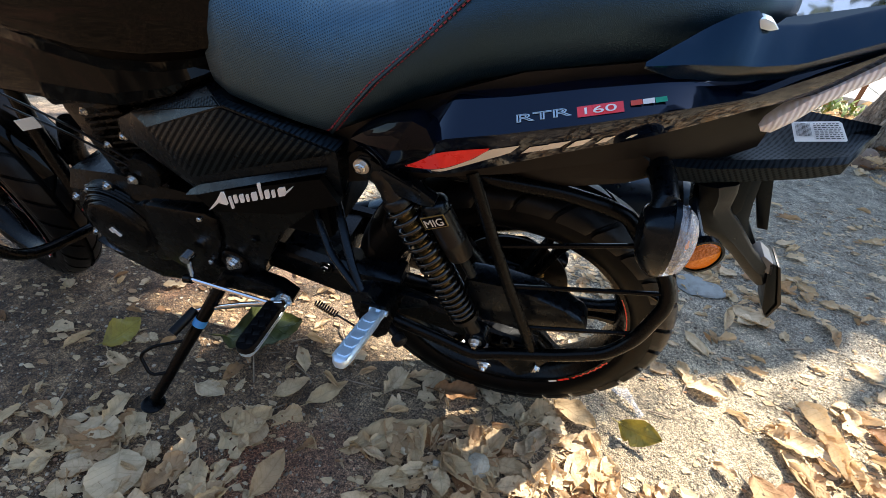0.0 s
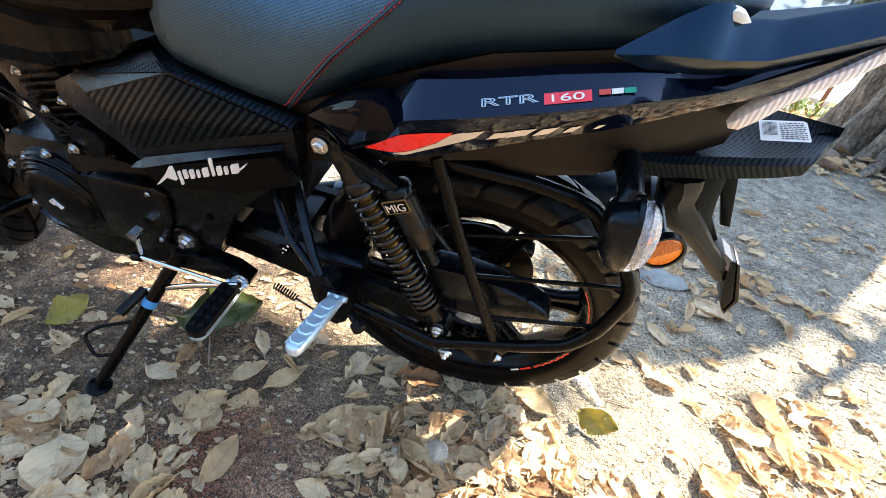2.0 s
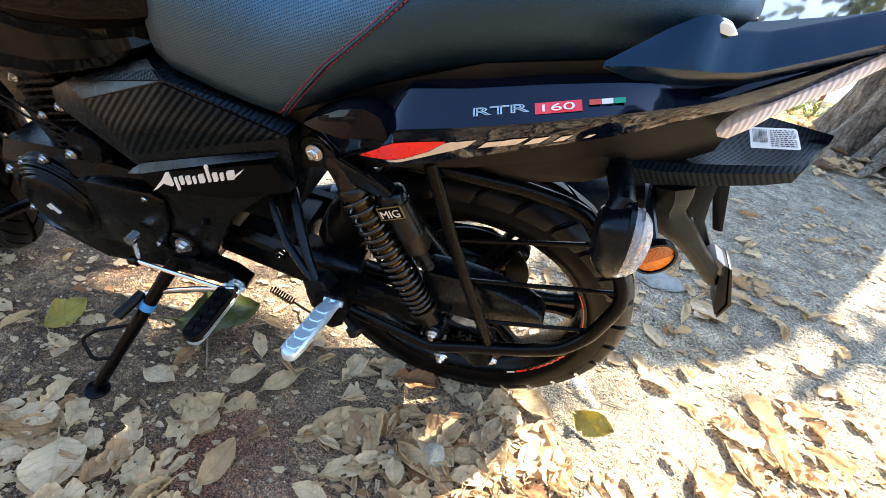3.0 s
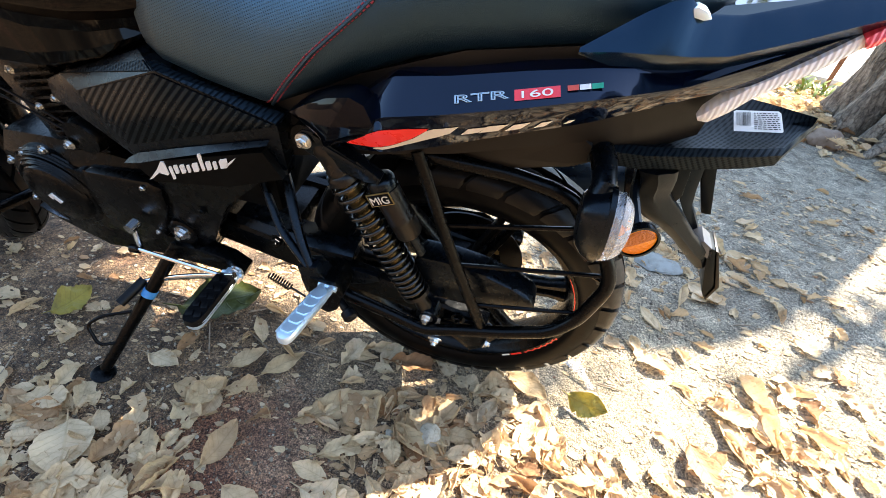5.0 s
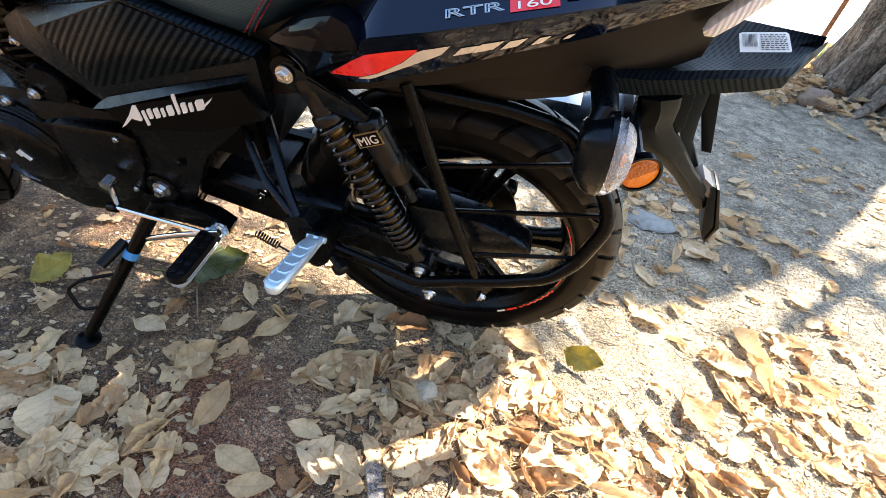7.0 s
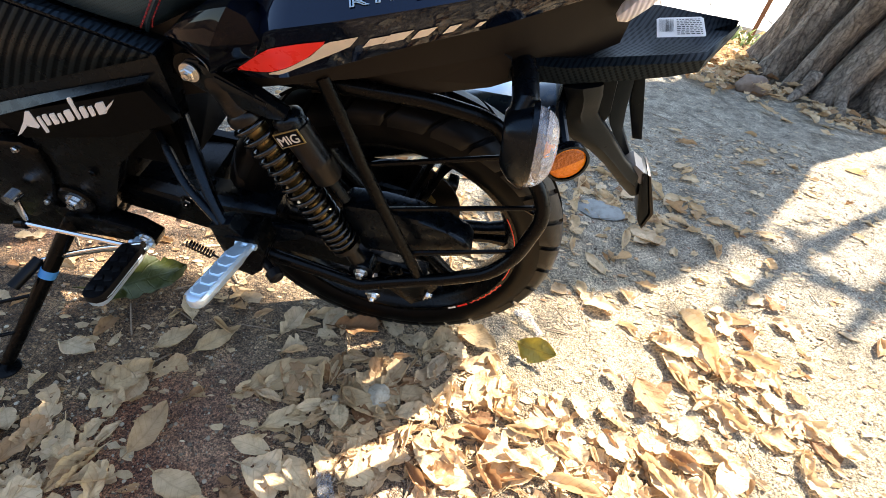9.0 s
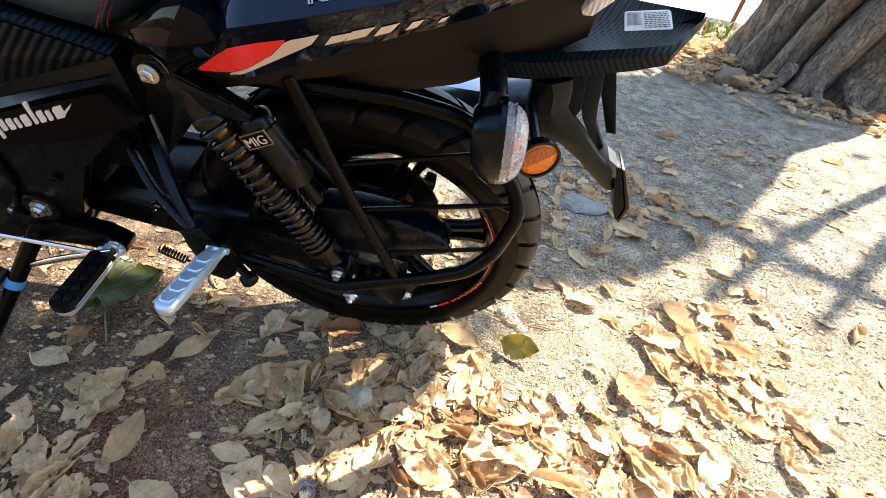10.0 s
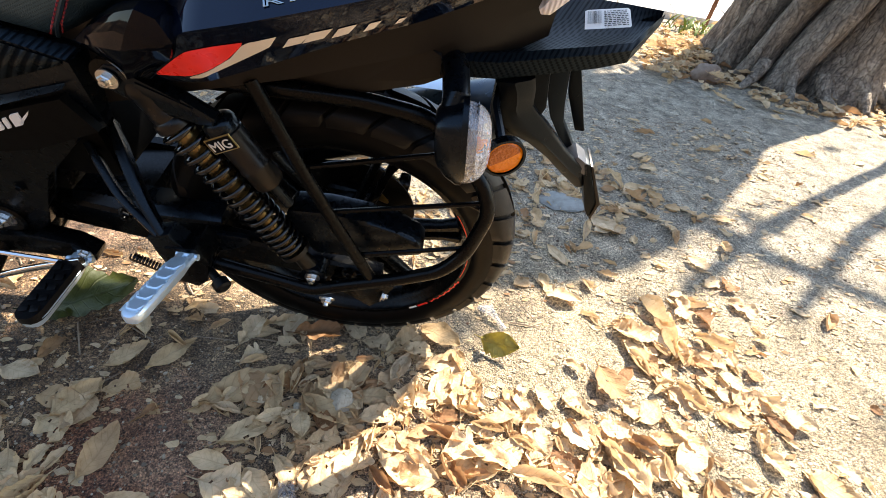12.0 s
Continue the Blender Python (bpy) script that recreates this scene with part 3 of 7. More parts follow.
def text_part(name, body, size, origin, right, up, material, parent, depth=0.0008, label="", shear=0.0, stretch=1.0, outline=0.0):
    """Lettering in the built-in font, turned into a mesh."""
    cu = bpy.data.curves.new(name, "FONT")
    cu.body, cu.size, cu.extrude, cu.shear = body, size, depth, shear
    if outline:
        cu.fill_mode, cu.bevel_depth, cu.bevel_resolution, cu.resolution_u = "NONE", outline, 0, 4
    ob = new(name + "_curve", cu)
    me = bpy.data.meshes.new_from_object(ob.evaluated_get(bpy.context.evaluated_depsgraph_get()))
    bpy.data.objects.remove(ob)
    bpy.data.curves.remove(cu)
    r = Vector(right).normalized()
    n = r.cross(Vector(up)).normalized()
    u = n.cross(r)
    mt = Matrix((r * stretch, u, n)).transposed().to_4x4()
    mt.translation = origin
    me.transform(mt)
    me.name = name
    me.materials.append(material)
    made = new(name, me)
    made.parent = parent
    if label:
        made["label"] = label
    return made


def lerp_table(x, xs, ys):
    return float(np.interp(x, xs, ys))

# ---- motorcycle: x towards its tail, y to its right side, z up; it leans on its side stand ----
LEAN = 13.2
bike = tagged(new("motorcycle"), "black motorcycle leaning on its side stand on leafy earth", "motorcycle")
bike.matrix_world = pose(0, 0, 0.002, LEAN, 0, 0)
AXLE = Vector((0, 0, 0.305))
Y = Vector((0, 1, 0))

# --- wheels ---


def tyre_profile(ro, w):
    """Half-round motorcycle tyre section: (radius, offset), closed."""
    out = []
    for i in range(15):
        a = -math.pi / 2 + math.pi * i / 14
        out.append((ro - 0.5 * w * 0.78 * (1 - math.cos(a)), 0.5 * w * math.sin(a)))
    side = ro - 0.5 * w * 0.78
    out += [(side - 0.02, w * 0.49), (ro - 0.073, w * 0.36), (ro - 0.078, w * 0.30), (ro - 0.078, -w * 0.30), (ro - 0.073, -w * 0.36), (side - 0.02, -w * 0.49)]
    return out


def wheel(name, parent, centre, ro, w, label, turn=0.0, spin=0.0):
    root = new(name)
    root.parent = parent
    root.matrix_basis = pose(*centre, 0, 0, turn)
    root["label"] = label
    tyre = part("tyre", lathe(bmesh.new(), tyre_profile(ro - 0.005, w - 0.006), (0, 0, 0), Y, 96, closed=True), M["sidewall"], root, "black road tyre with slanted tread grooves", 60)
    # tread grooves: dark sunken-looking slots are real cuts, laid as thin recessed ribs between raised blocks
    nb = 28
    for side in (-1, 1):
        bm = bmesh.new()
        for i in range(nb):
            a0 = 2 * math.pi * (i + (0.5 if side > 0 else 0)) / nb
            rows = []
            for k in range(6):
                f = k / 5
                phi = side * (0.12 + 1.02 * f)
                half = 0.0950 * (1 - 0.03 * f)
                skew = 0.16 * f
                rr = ro - 0.5 * w * 0.78 * (1 - math.cos(phi)) + 0.0022 * math.cos(phi)
                yy = 0.5 * w * math.sin(phi) + 0.0022 * math.sin(phi)
                row = []
                for q in (-1, -0.4, 0.4, 1):
                    a = a0 + skew + half * q
                    row.append(bm.verts.new((rr * math.cos(a), yy, rr * math.sin(a))))
                rows.append(row)
            for r0, r1 in zip(rows, rows[1:]):
                for q in range(3):
                    bm.faces.new((r0[q], r0[q + 1], r1[q + 1], r1[q]))
            base = list(bm.verts)[-24:]
            rim = [rows[0][0], *[r[0] for r in rows[1:]], *rows[-1][1:], *[r[3] for r in rows[-2::-1]], *rows[0][2:0:-1]]
            low = []
            for v in rim:
                d = Vector((v.co.x, 0, v.co.z)).normalized() * (-0.012)
                low.append(bm.verts.new(v.co + d + Vector((0, -side * 0.001, 0))))
            for q in range(len(rim)):
                z = (q + 1) % len(rim)
                bm.faces.new((rim[q], rim[z], low[z], low[q]))
        part("tread_block_ring", bm, M["rubber"], tyre, sharp=50)
    rim = part("rim", lathe(bmesh.new(), [(ro - 0.073, -0.042), (ro - 0.069, -0.046), (ro - 0.0825, -0.0445), (ro - 0.0845, -0.038), (ro - 0.092, -0.030), (ro - 0.1, -0.012), (ro - 0.1, 0.012), (ro - 0.092, 0.030), (ro - 0.081, 0.036), (ro - 0.071, 0.039), (ro - 0.069, 0.046), (ro - 0.073, 0.042), (ro - 0.086, 0.027), (ro - 0.093, 0.01), (ro - 0.093, -0.01), (ro - 0.086, -0.027)], (0, 0, 0), Y, 96, closed=True), M["engine"], root, "black alloy rim", 30)
    # thin red tape and a short coloured mark on the rim flange
    bands = [(-0.24, 0.55, 0.0798, 0.0815, "red", "rim_tape"), (-0.98, -0.90, 0.0745, 0.0795, "white", "maker_mark"), (-0.885, -0.77, 0.0745, 0.0795, "red", "maker_mark"), (-0.74, -0.30, 0.0765, 0.0782, "red", "rim_tape")]
    for i in range(11):
        bands.append((-0.73 + 0.04 * i, -0.706 + 0.04 * i, 0.0735 + 0.004 * (i % 2), 0.0765 + 0.004 * (i % 2), "red", "rim_tape"))
    for a, b, r0, r1, mt, nm in bands:
        bm = bmesh.new()
        arcs = [[bm.verts.new(((ro - q) * math.cos(a + (b - a) * i / 12), -0.0466 + 0.115 * (q - 0.069), (ro - q) * math.sin(a + (b - a) * i / 12))) for i in range(13)] for q in (r0, r1)]
        skin(bm, arcs, caps=False, closed=False)
        part(nm, bm, M[mt], rim)
    for i in range(6):
        a = spin + 2 * math.pi * i / 6
        d, s = Vector((math.cos(a), 0, math.sin(a))), Vector((-math.sin(a), 0, math.cos(a)))
        bm = bmesh.new()
        for off in (-1, 1):
            rings = []
            for rr, sw, th, o in ((0.045, 0.011, 0.02, 0.013), (0.1, 0.007, 0.014, 0.011), (ro - 0.13, 0.006, 0.012, 0.012), (ro - 0.097, 0.009, 0.014, 0.017)):
                c = d * rr + s * o * off
                rings.append([c + s * sw * x + Y * th * y for x, y in ((-1, -0.6), (-0.6, -1), (0.6, -1), (1, -0.6), (1, 0.6), (0.6, 1), (-0.6, 1), (-1, 0.6))])
            merged(bm, loft(rings))
        part("spoke", bm, M["engine"], root)
    part("hub", lathe(bmesh.new(), [(0, -0.06), (0.02, -0.06), (0.022, -0.045), (0.05, -0.04), (0.062, -0.03), (0.058, 0.0), (0.062, 0.03), (0.05, 0.045), (0.02, 0.06), (0, 0.06)], (0, 0, 0), Y, 40), M["engine"], root)
    disc = bmesh.new()
    lathe(disc, [(0.07, 0.052), (0.115, 0.052), (0.115, 0.056), (0.07, 0.056)], (0, 0, 0), Y, 48, closed=True)
    # dark metal stands in for steel that catches no light here
    part("brake_disc", disc, M["gunmetal"], root, "steel brake disc, darkened as if unlit")
    return root


wheel("rear_wheel", bike, AXLE, 0.305, 0.118, "black alloy wheel with road tyre", spin=0.155)
wheel("front_wheel", bike, (-1.30, 0, 0.293), 0.293, 0.095, "black alloy front wheel with road tyre", turn=-12, spin=0.3)
bm = block((0.062, 0.070, 0.354), (0.030, 0.030, 0.044), 0.008, (0, 25, 0))
block((0.056, 0.062, 0.336), (0.024, 0.020, 0.020), 0.005, (0, 25, 0), bm)
caliper = part("brake_caliper", bm, M["gold"], bike, "gold brake caliper")
part("caliper_cap", block((0.087, 0.072, 0.352), (0.022, 0.034, 0.056), 0.006, (0, 12, 0)), M["engine"], caliper, "black caliper cap")
part("caliper_bracket", plate([(-0.280, 0.205), (-0.275, 0.310), (-0.160, 0.340), (-0.090, 0.350), (0.015, 0.368), (0.050, 0.352), (0.046, 0.300), (0.026, 0.250), (-0.050, 0.215), (-0.140, 0.195)], 0.104, 0.122, 0.006), M["engine"], bike, "black brake bracket and arm on the far side of the wheel")

# --- swingarm, chain cover, axle ---
bm = bmesh.new()
for side in (-1, 1):
    rings = []
    for x, z, h, y in ((-0.47, 0.365, 0.030, 0.075), (-0.3, 0.345, 0.034, 0.082), (-0.12, 0.318, 0.030, 0.086), (0.0, 0.300, 0.024, 0.088), (0.075, 0.29, 0.022, 0.088)):
        rings.append([(x, side * (y + q * 0.014), z + p * h) for q, p in ((-1, -0.8), (-0.6, -1), (0.6, -1), (1, -0.8), (1, 0.8), (0.6, 1), (-0.6, 1), (-1, 0.8))])
    merged(bm, loft(rings))
block((-0.385, 0, 0.345), (0.12, 0.15, 0.062), 0.01, bm=bm)
part("swingarm", bm, M["frame"], bike)
part("chain_cover", plate([(-0.070, 0.442), (-0.060, 0.455), (-0.004, 0.458), (0.052, 0.451), (0.099, 0.434), (0.132, 0.418), (0.143, 0.402), (0.141, 0.386), (0.055, 0.359), (-0.033, 0.355), (-0.056, 0.400)], -0.108, -0.062, 0.009), M["satin"], bike, "smooth black plastic chain cover")
bm = bmesh.new()
rings = []
for x, zc, h, y in ((-0.42, 0.372, 0.028, 0.085), (-0.32, 0.366, 0.030, 0.092), (-0.24, 0.366, 0.026, 0.09), (-0.19, 0.37, 0.012, 0.085)):
    rings.append([(x, -y + 0.04, zc - h), (x, -y, zc - h * 0.7), (x, -y, zc + h * 0.6), (x, -y + 0.012, zc + h), (x, -y + 0.05, zc + h)])
part("chain_guard", loft(rings), M["satin"], bike, "black plastic chain guard")
bm = block((0.04, -0.108, 0.285), (0.09, 0.012, 0.05), 0.004, (0, -4, 0))
part("axle_plate", bm, M["frame"], bike)
bm = plate([(-0.01, 0.3), (0.1, 0.3), (0.075, 0.245), (0.055, 0.225), (-0.01, 0.28)], -0.118, -0.106, 0.002)
part("chain_adjuster", bm, M["frame"], bike)
bolt("adjuster_bolt", (0.078, -0.117, 0.268), (0.95, -0.1, -0.25), bike, 0.008)
bolt("guard_bolt", (-0.010, -0.150, 0.290), (0.0, -1, -0.35), bike, 0.009)
bolt("axle_bolt", (0.022, -0.112, 0.318), (0, -1, 0), bike, 0.009, M["engine"], label="black hex bolt")

# --- shock absorber ---
ST, SB = Vector((-0.2115, -0.121, 0.6645)), Vector((-0.032, -0.126, 0.334))
SH = ST + Vector((0.012, -0.001, 0.003))
ax = (SB - SH).normalized()
shock = new("shock_absorber")
shock.parent = bike
shock["label"] = "black coil-over shock absorber with gas canister"
bm = bmesh.new()
lathe(bm, [(0, 0.008), (0.013, 0.008), (0.0185, 0.018), (0.0185, 0.026), (0.0175, 0.028), (0.0175, 0.050), (0.019, 0.052), (0.019, 0.060), (0.0225, 0.063), (0.0235, 0.068), (0.0235, 0.073), (0.019, 0.076)], SH, ax, 28)
part("upper_body", bm, M["gunmetal"], shock, "dark grey upper body")
bm = bmesh.new()
lathe(bm, [(0.0085, -0.013), (0.020, -0.013), (0.020, 0.018), (0.0085, 0.018)], ST, Y, 24, closed=True)
part("upper_eye", bm, M["frame"], shock)
bm = bmesh.new()
lathe(bm, [(0.0150, 0.075), (0.0150, 0.215), (0.011, 0.217), (0.011, 0.33), (0.008, 0.33)], SH, ax, 28)
part("damper_tube", bm, M["bronze"], shock, "bronze damper tube inside the spring")
bm = bmesh.new()
lathe(bm, [(0.024, 0.312), (0.0245, 0.320), (0.018, 0.324), (0.0125, 0.328), (0.0135, 0.358), (0.0, 0.362)], SH, ax, 28)
part("lower_seat", bm, M["gunmetal"], shock)
bm = bmesh.new()
lathe(bm, [(0.0085, -0.013), (0.02, -0.013), (0.02, 0.018), (0.0085, 0.018)], SB, Y, 24, closed=True)
part("lower_fork", bm, M["satin"], shock)
bm = bmesh.new()
u = ax.cross(Y).normalized()
v = ax.cross(u)
coils = 17
pts = []
for i in range(coils * 16 + 1):
    f = i / (coils * 16)
    a = 2 * math.pi * coils * f
    pts.append(SH + ax * (0.076 + 0.236 * (1.25 * f - 0.25 * f * f)) + (u * math.cos(a) + v * math.sin(a)) * (0.0235 - 0.0015 * f))
tube(bm, pts, 0.0037, 7)
part("coil_spring", bm, M["spring"], shock, "black coil spring", 60)
CT = Vector((-0.121, -0.116, 0.614))
bm = bmesh.new()
lathe(bm, [(0.0185, 0.018), (0.0205, 0.020), (0.0205, 0.070), (0.0214, 0.072), (0.0214, 0.078), (0.0205, 0.080), (0.0205, 0.104), (0.018, 0.108), (0.0, 0.108)], CT, ax, 32)
part("canister_body", bm, M["gunmetal"], shock, "dark grey gas canister")
bm = bmesh.new()
lathe(bm, [(0, -0.002), (0.013, -0.002), (0.019, 0.002), (0.0208, 0.007), (0.0208, 0.017), (0.018, 0.019)], CT, ax, 32)
part("canister_cap", bm, M["satin"], shock)
bm = bmesh.new()
lathe(bm, [(0.008, 0.10), (0.008, 0.15), (0, 0.152)], CT, ax, 14)
part("canister_neck", bm, M["satin"], shock)
bm = plate([(-0.223, 0.660), (-0.220, 0.672), (-0.212, 0.679), (-0.199, 0.679), (-0.183, 0.664), (-0.141, 0.648), (-0.110, 0.627), (-0.114, 0.617), (-0.132, 0.616), (-0.169, 0.624), (-0.189, 0.640), (-0.206, 0.640), (-0.217, 0.648)], -0.136, -0.118, 0.003)
block((-0.160, -0.136, 0.646), (0.060, 0.004, 0.012), 0.0015, (0, 24, 0), bm)
part("shock_arm", bm, M["satin"], shock, "cast black arm from bolt to canister")
# badge on the canister: dark field, gold border, three letters
right = Vector((0.86, 0, 0.5))
bm = plate([(-0.0185, -0.0105), (0.0185, -0.0105), (0.0185, 0.0105), (-0.0185, 0.0105)], -0.0008, 0.0008)
lab = part("badge", bm, M["gold"], shock, "gold bordered badge")
bx = ax.cross(Vector((0, -1, 0))).normalized()
cen = CT + ax * 0.023 + Vector((0, -0.0216, 0))
mm = Matrix((ax.cross(Y).normalized(), Y, -ax)).transposed().to_4x4()
mm.translation = cen
lab.data.transform(mm)
lab2 = part("badge_field", plate([(-0.0168, -0.0088), (0.0168, -0.0088), (0.0168, 0.0088), (-0.0168, 0.0088)], -0.0016, 0.0), M["matte"], shock)
lab2.data.transform(mm)
rgt = mm.to_3x3() @ Vector((1, 0, 0))
upv = mm.to_3x3() @ Vector((0, 0, 1))
text_part("badge_letters", "MIG", 0.0175, cen - rgt * 0.0158 - upv * 0.0062 + Vector((0, -0.0022, 0)), rgt, upv, M["cream"], shock, 0.0004)
bolt("top_bolt", ST + Vector((0.0, -0.017, 0.0)), (0, -1, 0), shock, 0.0078)
bolt("bottom_bolt", SB + Vector((0, -0.014, 0)), (0, -1, 0), shock, 0.0085)
bm = plate([(-0.235, 0.682), (-0.2, 0.69), (-0.10, 0.664), (-0.055, 0.655), (-0.06, 0.637), (-0.13, 0.64), (-0.2, 0.64), (-0.235, 0.65)], -0.096, -0.086, 0.002)
part("shock_bracket", bm, M["frame"], bike)

# --- saree guard: bent tube, a flat upright and three thin rods ---
guard = new("leg_guard")
guard.parent = bike
guard["label"] = "black tubular wheel-side guard with thin rods"
path = [(-0.24, -0.13, 0.40), (-0.19, -0.15, 0.360), (-0.105, -0.15, 0.336), (-0.03, -0.15, 0.312), (0.02, -0.149, 0.335), (0.11, -0.148, 0.371), (0.174, -0.146, 0.404), (0.206, -0.134, 0.440), (0.226, -0.122, 0.518), (0.213, -0.107, 0.552), (0.156, -0.088, 0.608), (0.142, -0.085, 0.625), (0.115, -0.083, 0.634), (0.05, -0.085, 0.645), (-0.07, -0.095, 0.652), (-0.16, -0.1, 0.652)]
part("guard_tube", tube(bmesh.new(), rounded(path, 0.02), 0.0108, 14), M["frame"], guard, sharp=60)
bm = bmesh.new()
tube(bm, rounded([(-0.068, -0.113, 0.67), (-0.022, -0.13, 0.56), (0.008, -0.135, 0.487), (0.07, -0.146, 0.350)], 0.02), 0.0095, 12, flat=0.8)
part("guard_upright", bm, M["frame"], guard, sharp=60)
for p, q in (((-0.022, -0.124, 0.560), (0.162, -0.112, 0.605)), ((0.004, -0.128, 0.486), (0.218, -0.118, 0.533)), ((0.036, -0.135, 0.402), (0.206, -0.125, 0.442))):
    part("guard_rod", tube(bmesh.new(), [p, q], 0.0036, 8), M["frame"], guard)
part("guard_stay", tube(bmesh.new(), [(0.226, -0.107, 0.505), (0.20, -0.105, 0.515)], 0.004, 8), M["frame"], guard)

# --- pillion foot-peg hanger ---
bm = bmesh.new()
for rail, w0, deep in (([(-0.334, -0.086, 0.516), (-0.324, -0.096, 0.504), (-0.295, -0.127, 0.470), (-0.262, -0.150, 0.455), (-0.226, -0.172, 0.440)], 0.0060, 1.2), ([(-0.300, -0.068, 0.548), (-0.291, -0.082, 0.535), (-0.264, -0.122, 0.497), (-0.245, -0.148, 0.470), (-0.220, -0.172, 0.443)], 0.0070, 4.0)):
    rings = []
    bent = rounded(rail, 0.03, 4)
    for i, q in enumerate(bent):
        w = w0 * (0.85 + 0.25 * math.sin(math.pi * i / (len(bent) - 1)))
        run = (bent[min(i + 1, len(bent) - 1)] - bent[max(i - 1, 0)]).normalized()
        side = run.cross(Vector((0.35, -0.62, 0.70))).normalized()
        face = side.cross(run).normalized()
        if face.y < 0:
            side, face = -side, -face
        rings.append([q + side * w * dx + face * 0.006 * dy for dx, dy in ((-1, -0.2), (-0.8, -0.8), (-0.45, -1), (0.45, -1), (0.8, -0.8), (1, -0.2), (1.0, deep), (-1.0, deep))])
    merged(bm, loft(rings))
plate([(-0.242, 0.440), (-0.207, 0.452), (-0.196, 0.424), (-0.176, 0.403), (-0.194, 0.371), (-0.236, 0.374), (-0.238, 0.410)], -0.178, -0.150, 0.004, bm)
plate([(-0.235, 0.392), (-0.170, 0.411), (-0.123, 0.409), (-0.118, 0.398), (-0.133, 0.386), (-0.173, 0.366), (-0.225, 0.355)], -0.135, -0.125, 0.003, bm)
part("pillion_bracket", bm, M["satin"], bike, "satin black cast pillion step bracket", 35)


def foot_peg(name, root_at, tip, w, rubber, label):
    """A cast foot peg with a ribbed tread on its upper face."""
    r, t = Vector(root_at), Vector(tip)
    d = (t - r).normalized()
    s = d.cross(Vector((0, 0, 1))).normalized()
    n = s.cross(d)
    L = (t - r).length
    peg = new(name)
    peg.parent = bike
    peg["label"] = label
    rings = []
    for f, ww in ((0, 0.62), (0.06, 0.9), (0.15, 1), (0.84, 1.0), (0.92, 0.9), (0.97, 0.7), (1.0, 0.36)):
        c = r + d * L * f
        rings.append([c + s * w * ww * a + n * 0.010 * min(1, 0.35 + 0.65 * ww) * b for a, b in ((-1, -0.2), (-0.7, -1), (0.7, -1), (1, -0.2), (1, 0.6), (0.8, 0.9), (-0.8, 0.9), (-1, 0.6))])
    part("peg_body", loft(rings), M["alu"], peg)
    bm = bmesh.new()
    for i in range(5):
        c = r + d * L * (0.16 + 0.17 * i) + n * 0.0095
        a = [c + s * w * x + d * 0.008 * y for x, y in ((-0.75, 0), (-0.4, 1), (0.4, 1), (0.75, 0))]
        tube(bm, a, 0.0015, 6)
        tube(bm, [a[0], a[0] + d * L * 0.12], 0.0012, 6)
        tube(bm, [a[3], a[3] + d * L * 0.12], 0.0012, 6)
    if rubber:
        rings = [[r + d * L * f + s * w * 0.95 * k * x + n * y for x, y in ((-1.06, 0.003), (1.06, 0.003), (0.95, 0.016), (-0.95, 0.016))] for f, k in ((0.06, 1), (0.84, 1), (0.93, 0.9), (0.98, 0.68), (1.01, 0.35))]
        merged(bm, loft(rings))
        for i in range(5):
            for q in (-0.4, 0.4):
                block(tuple(r + d * L * (0.18 + 0.17 * i) + s * w * q + n * 0.0165), (0.011, 0.011, 0.004), 0.001, (0, 0, 20), bm)
    part("tread", bm, M["rubber"] if rubber else M["alu"], peg, "black rubber tread" if rubber else "")
    bm = bmesh.new()
    for q in (-0.55, 0.55):
        tube(bm, [r - d * 0.022 + s * w * q, r + d * 0.012 + s * w * q], 0.006, 8)
    tube(bm, [r - d * 0.012 - s * w * 1.1, r - d * 0.012 + s * w * 1.1], 0.005, 8)
    part("hinge", bm, M["alu"], peg)
    if rubber:
        part("feeler", tube(bmesh.new(), [t - n * 0.005 - d * 0.012, t - n * 0.03 - d * 0.008], 0.004, 8), M["steel"], peg)
    return peg


foot_peg("pillion_foot_peg", (-0.190, -0.195, 0.419), (-0.199, -0.307, 0.446), 0.0142, False, "bare aluminium folding foot peg")
foot_peg("rider_foot_peg", (-0.412, -0.158, 0.312), (-0.407, -0.276, 0.326), 0.0185, True, "rubber topped aluminium foot peg")
bm = bmesh.new()
tube(bm, [(-0.205, -0.15, 0.372), (-0.160, -0.185, 0.362)], 0.007, 10)
lathe(bm, [(0, 0.0), (0.008, 0.0), (0.0125, 0.003), (0.0125, 0.016), (0.009, 0.019), (0, 0.019)], (-0.161, -0.184, 0.362), (0.7, -0.6, -0.2), 16)
part("peg_stop", bm, M["rubber"], bike, "black rubber stop beside the peg", 40)
bm = plate([(-0.222, 0.425), (-0.178, 0.428), (-0.165, 0.40), (-0.18, 0.35), (-0.2, 0.33), (-0.235, 0.345)], -0.182, -0.13, 0.004)
part("peg_clevis", bm, M["frame"], bike)

# --- seat ---
SX = [-0.43, -0.40, -0.34, -0.26, -0.18, -0.08, 0.02, 0.12, 0.18, 0.215]
SZB = [0.725, 0.716, 0.705, 0.693, 0.735, 0.785, 0.808, 0.830, 0.850, 0.868]
SZT = [0.865, 0.872, 0.862, 0.850, 0.868, 0.915, 0.935, 0.935, 0.925, 0.90]
SW = [0.108, 0.122, 0.128, 0.132, 0.135, 0.132, 0.120, 0.105, 0.090, 0.06]


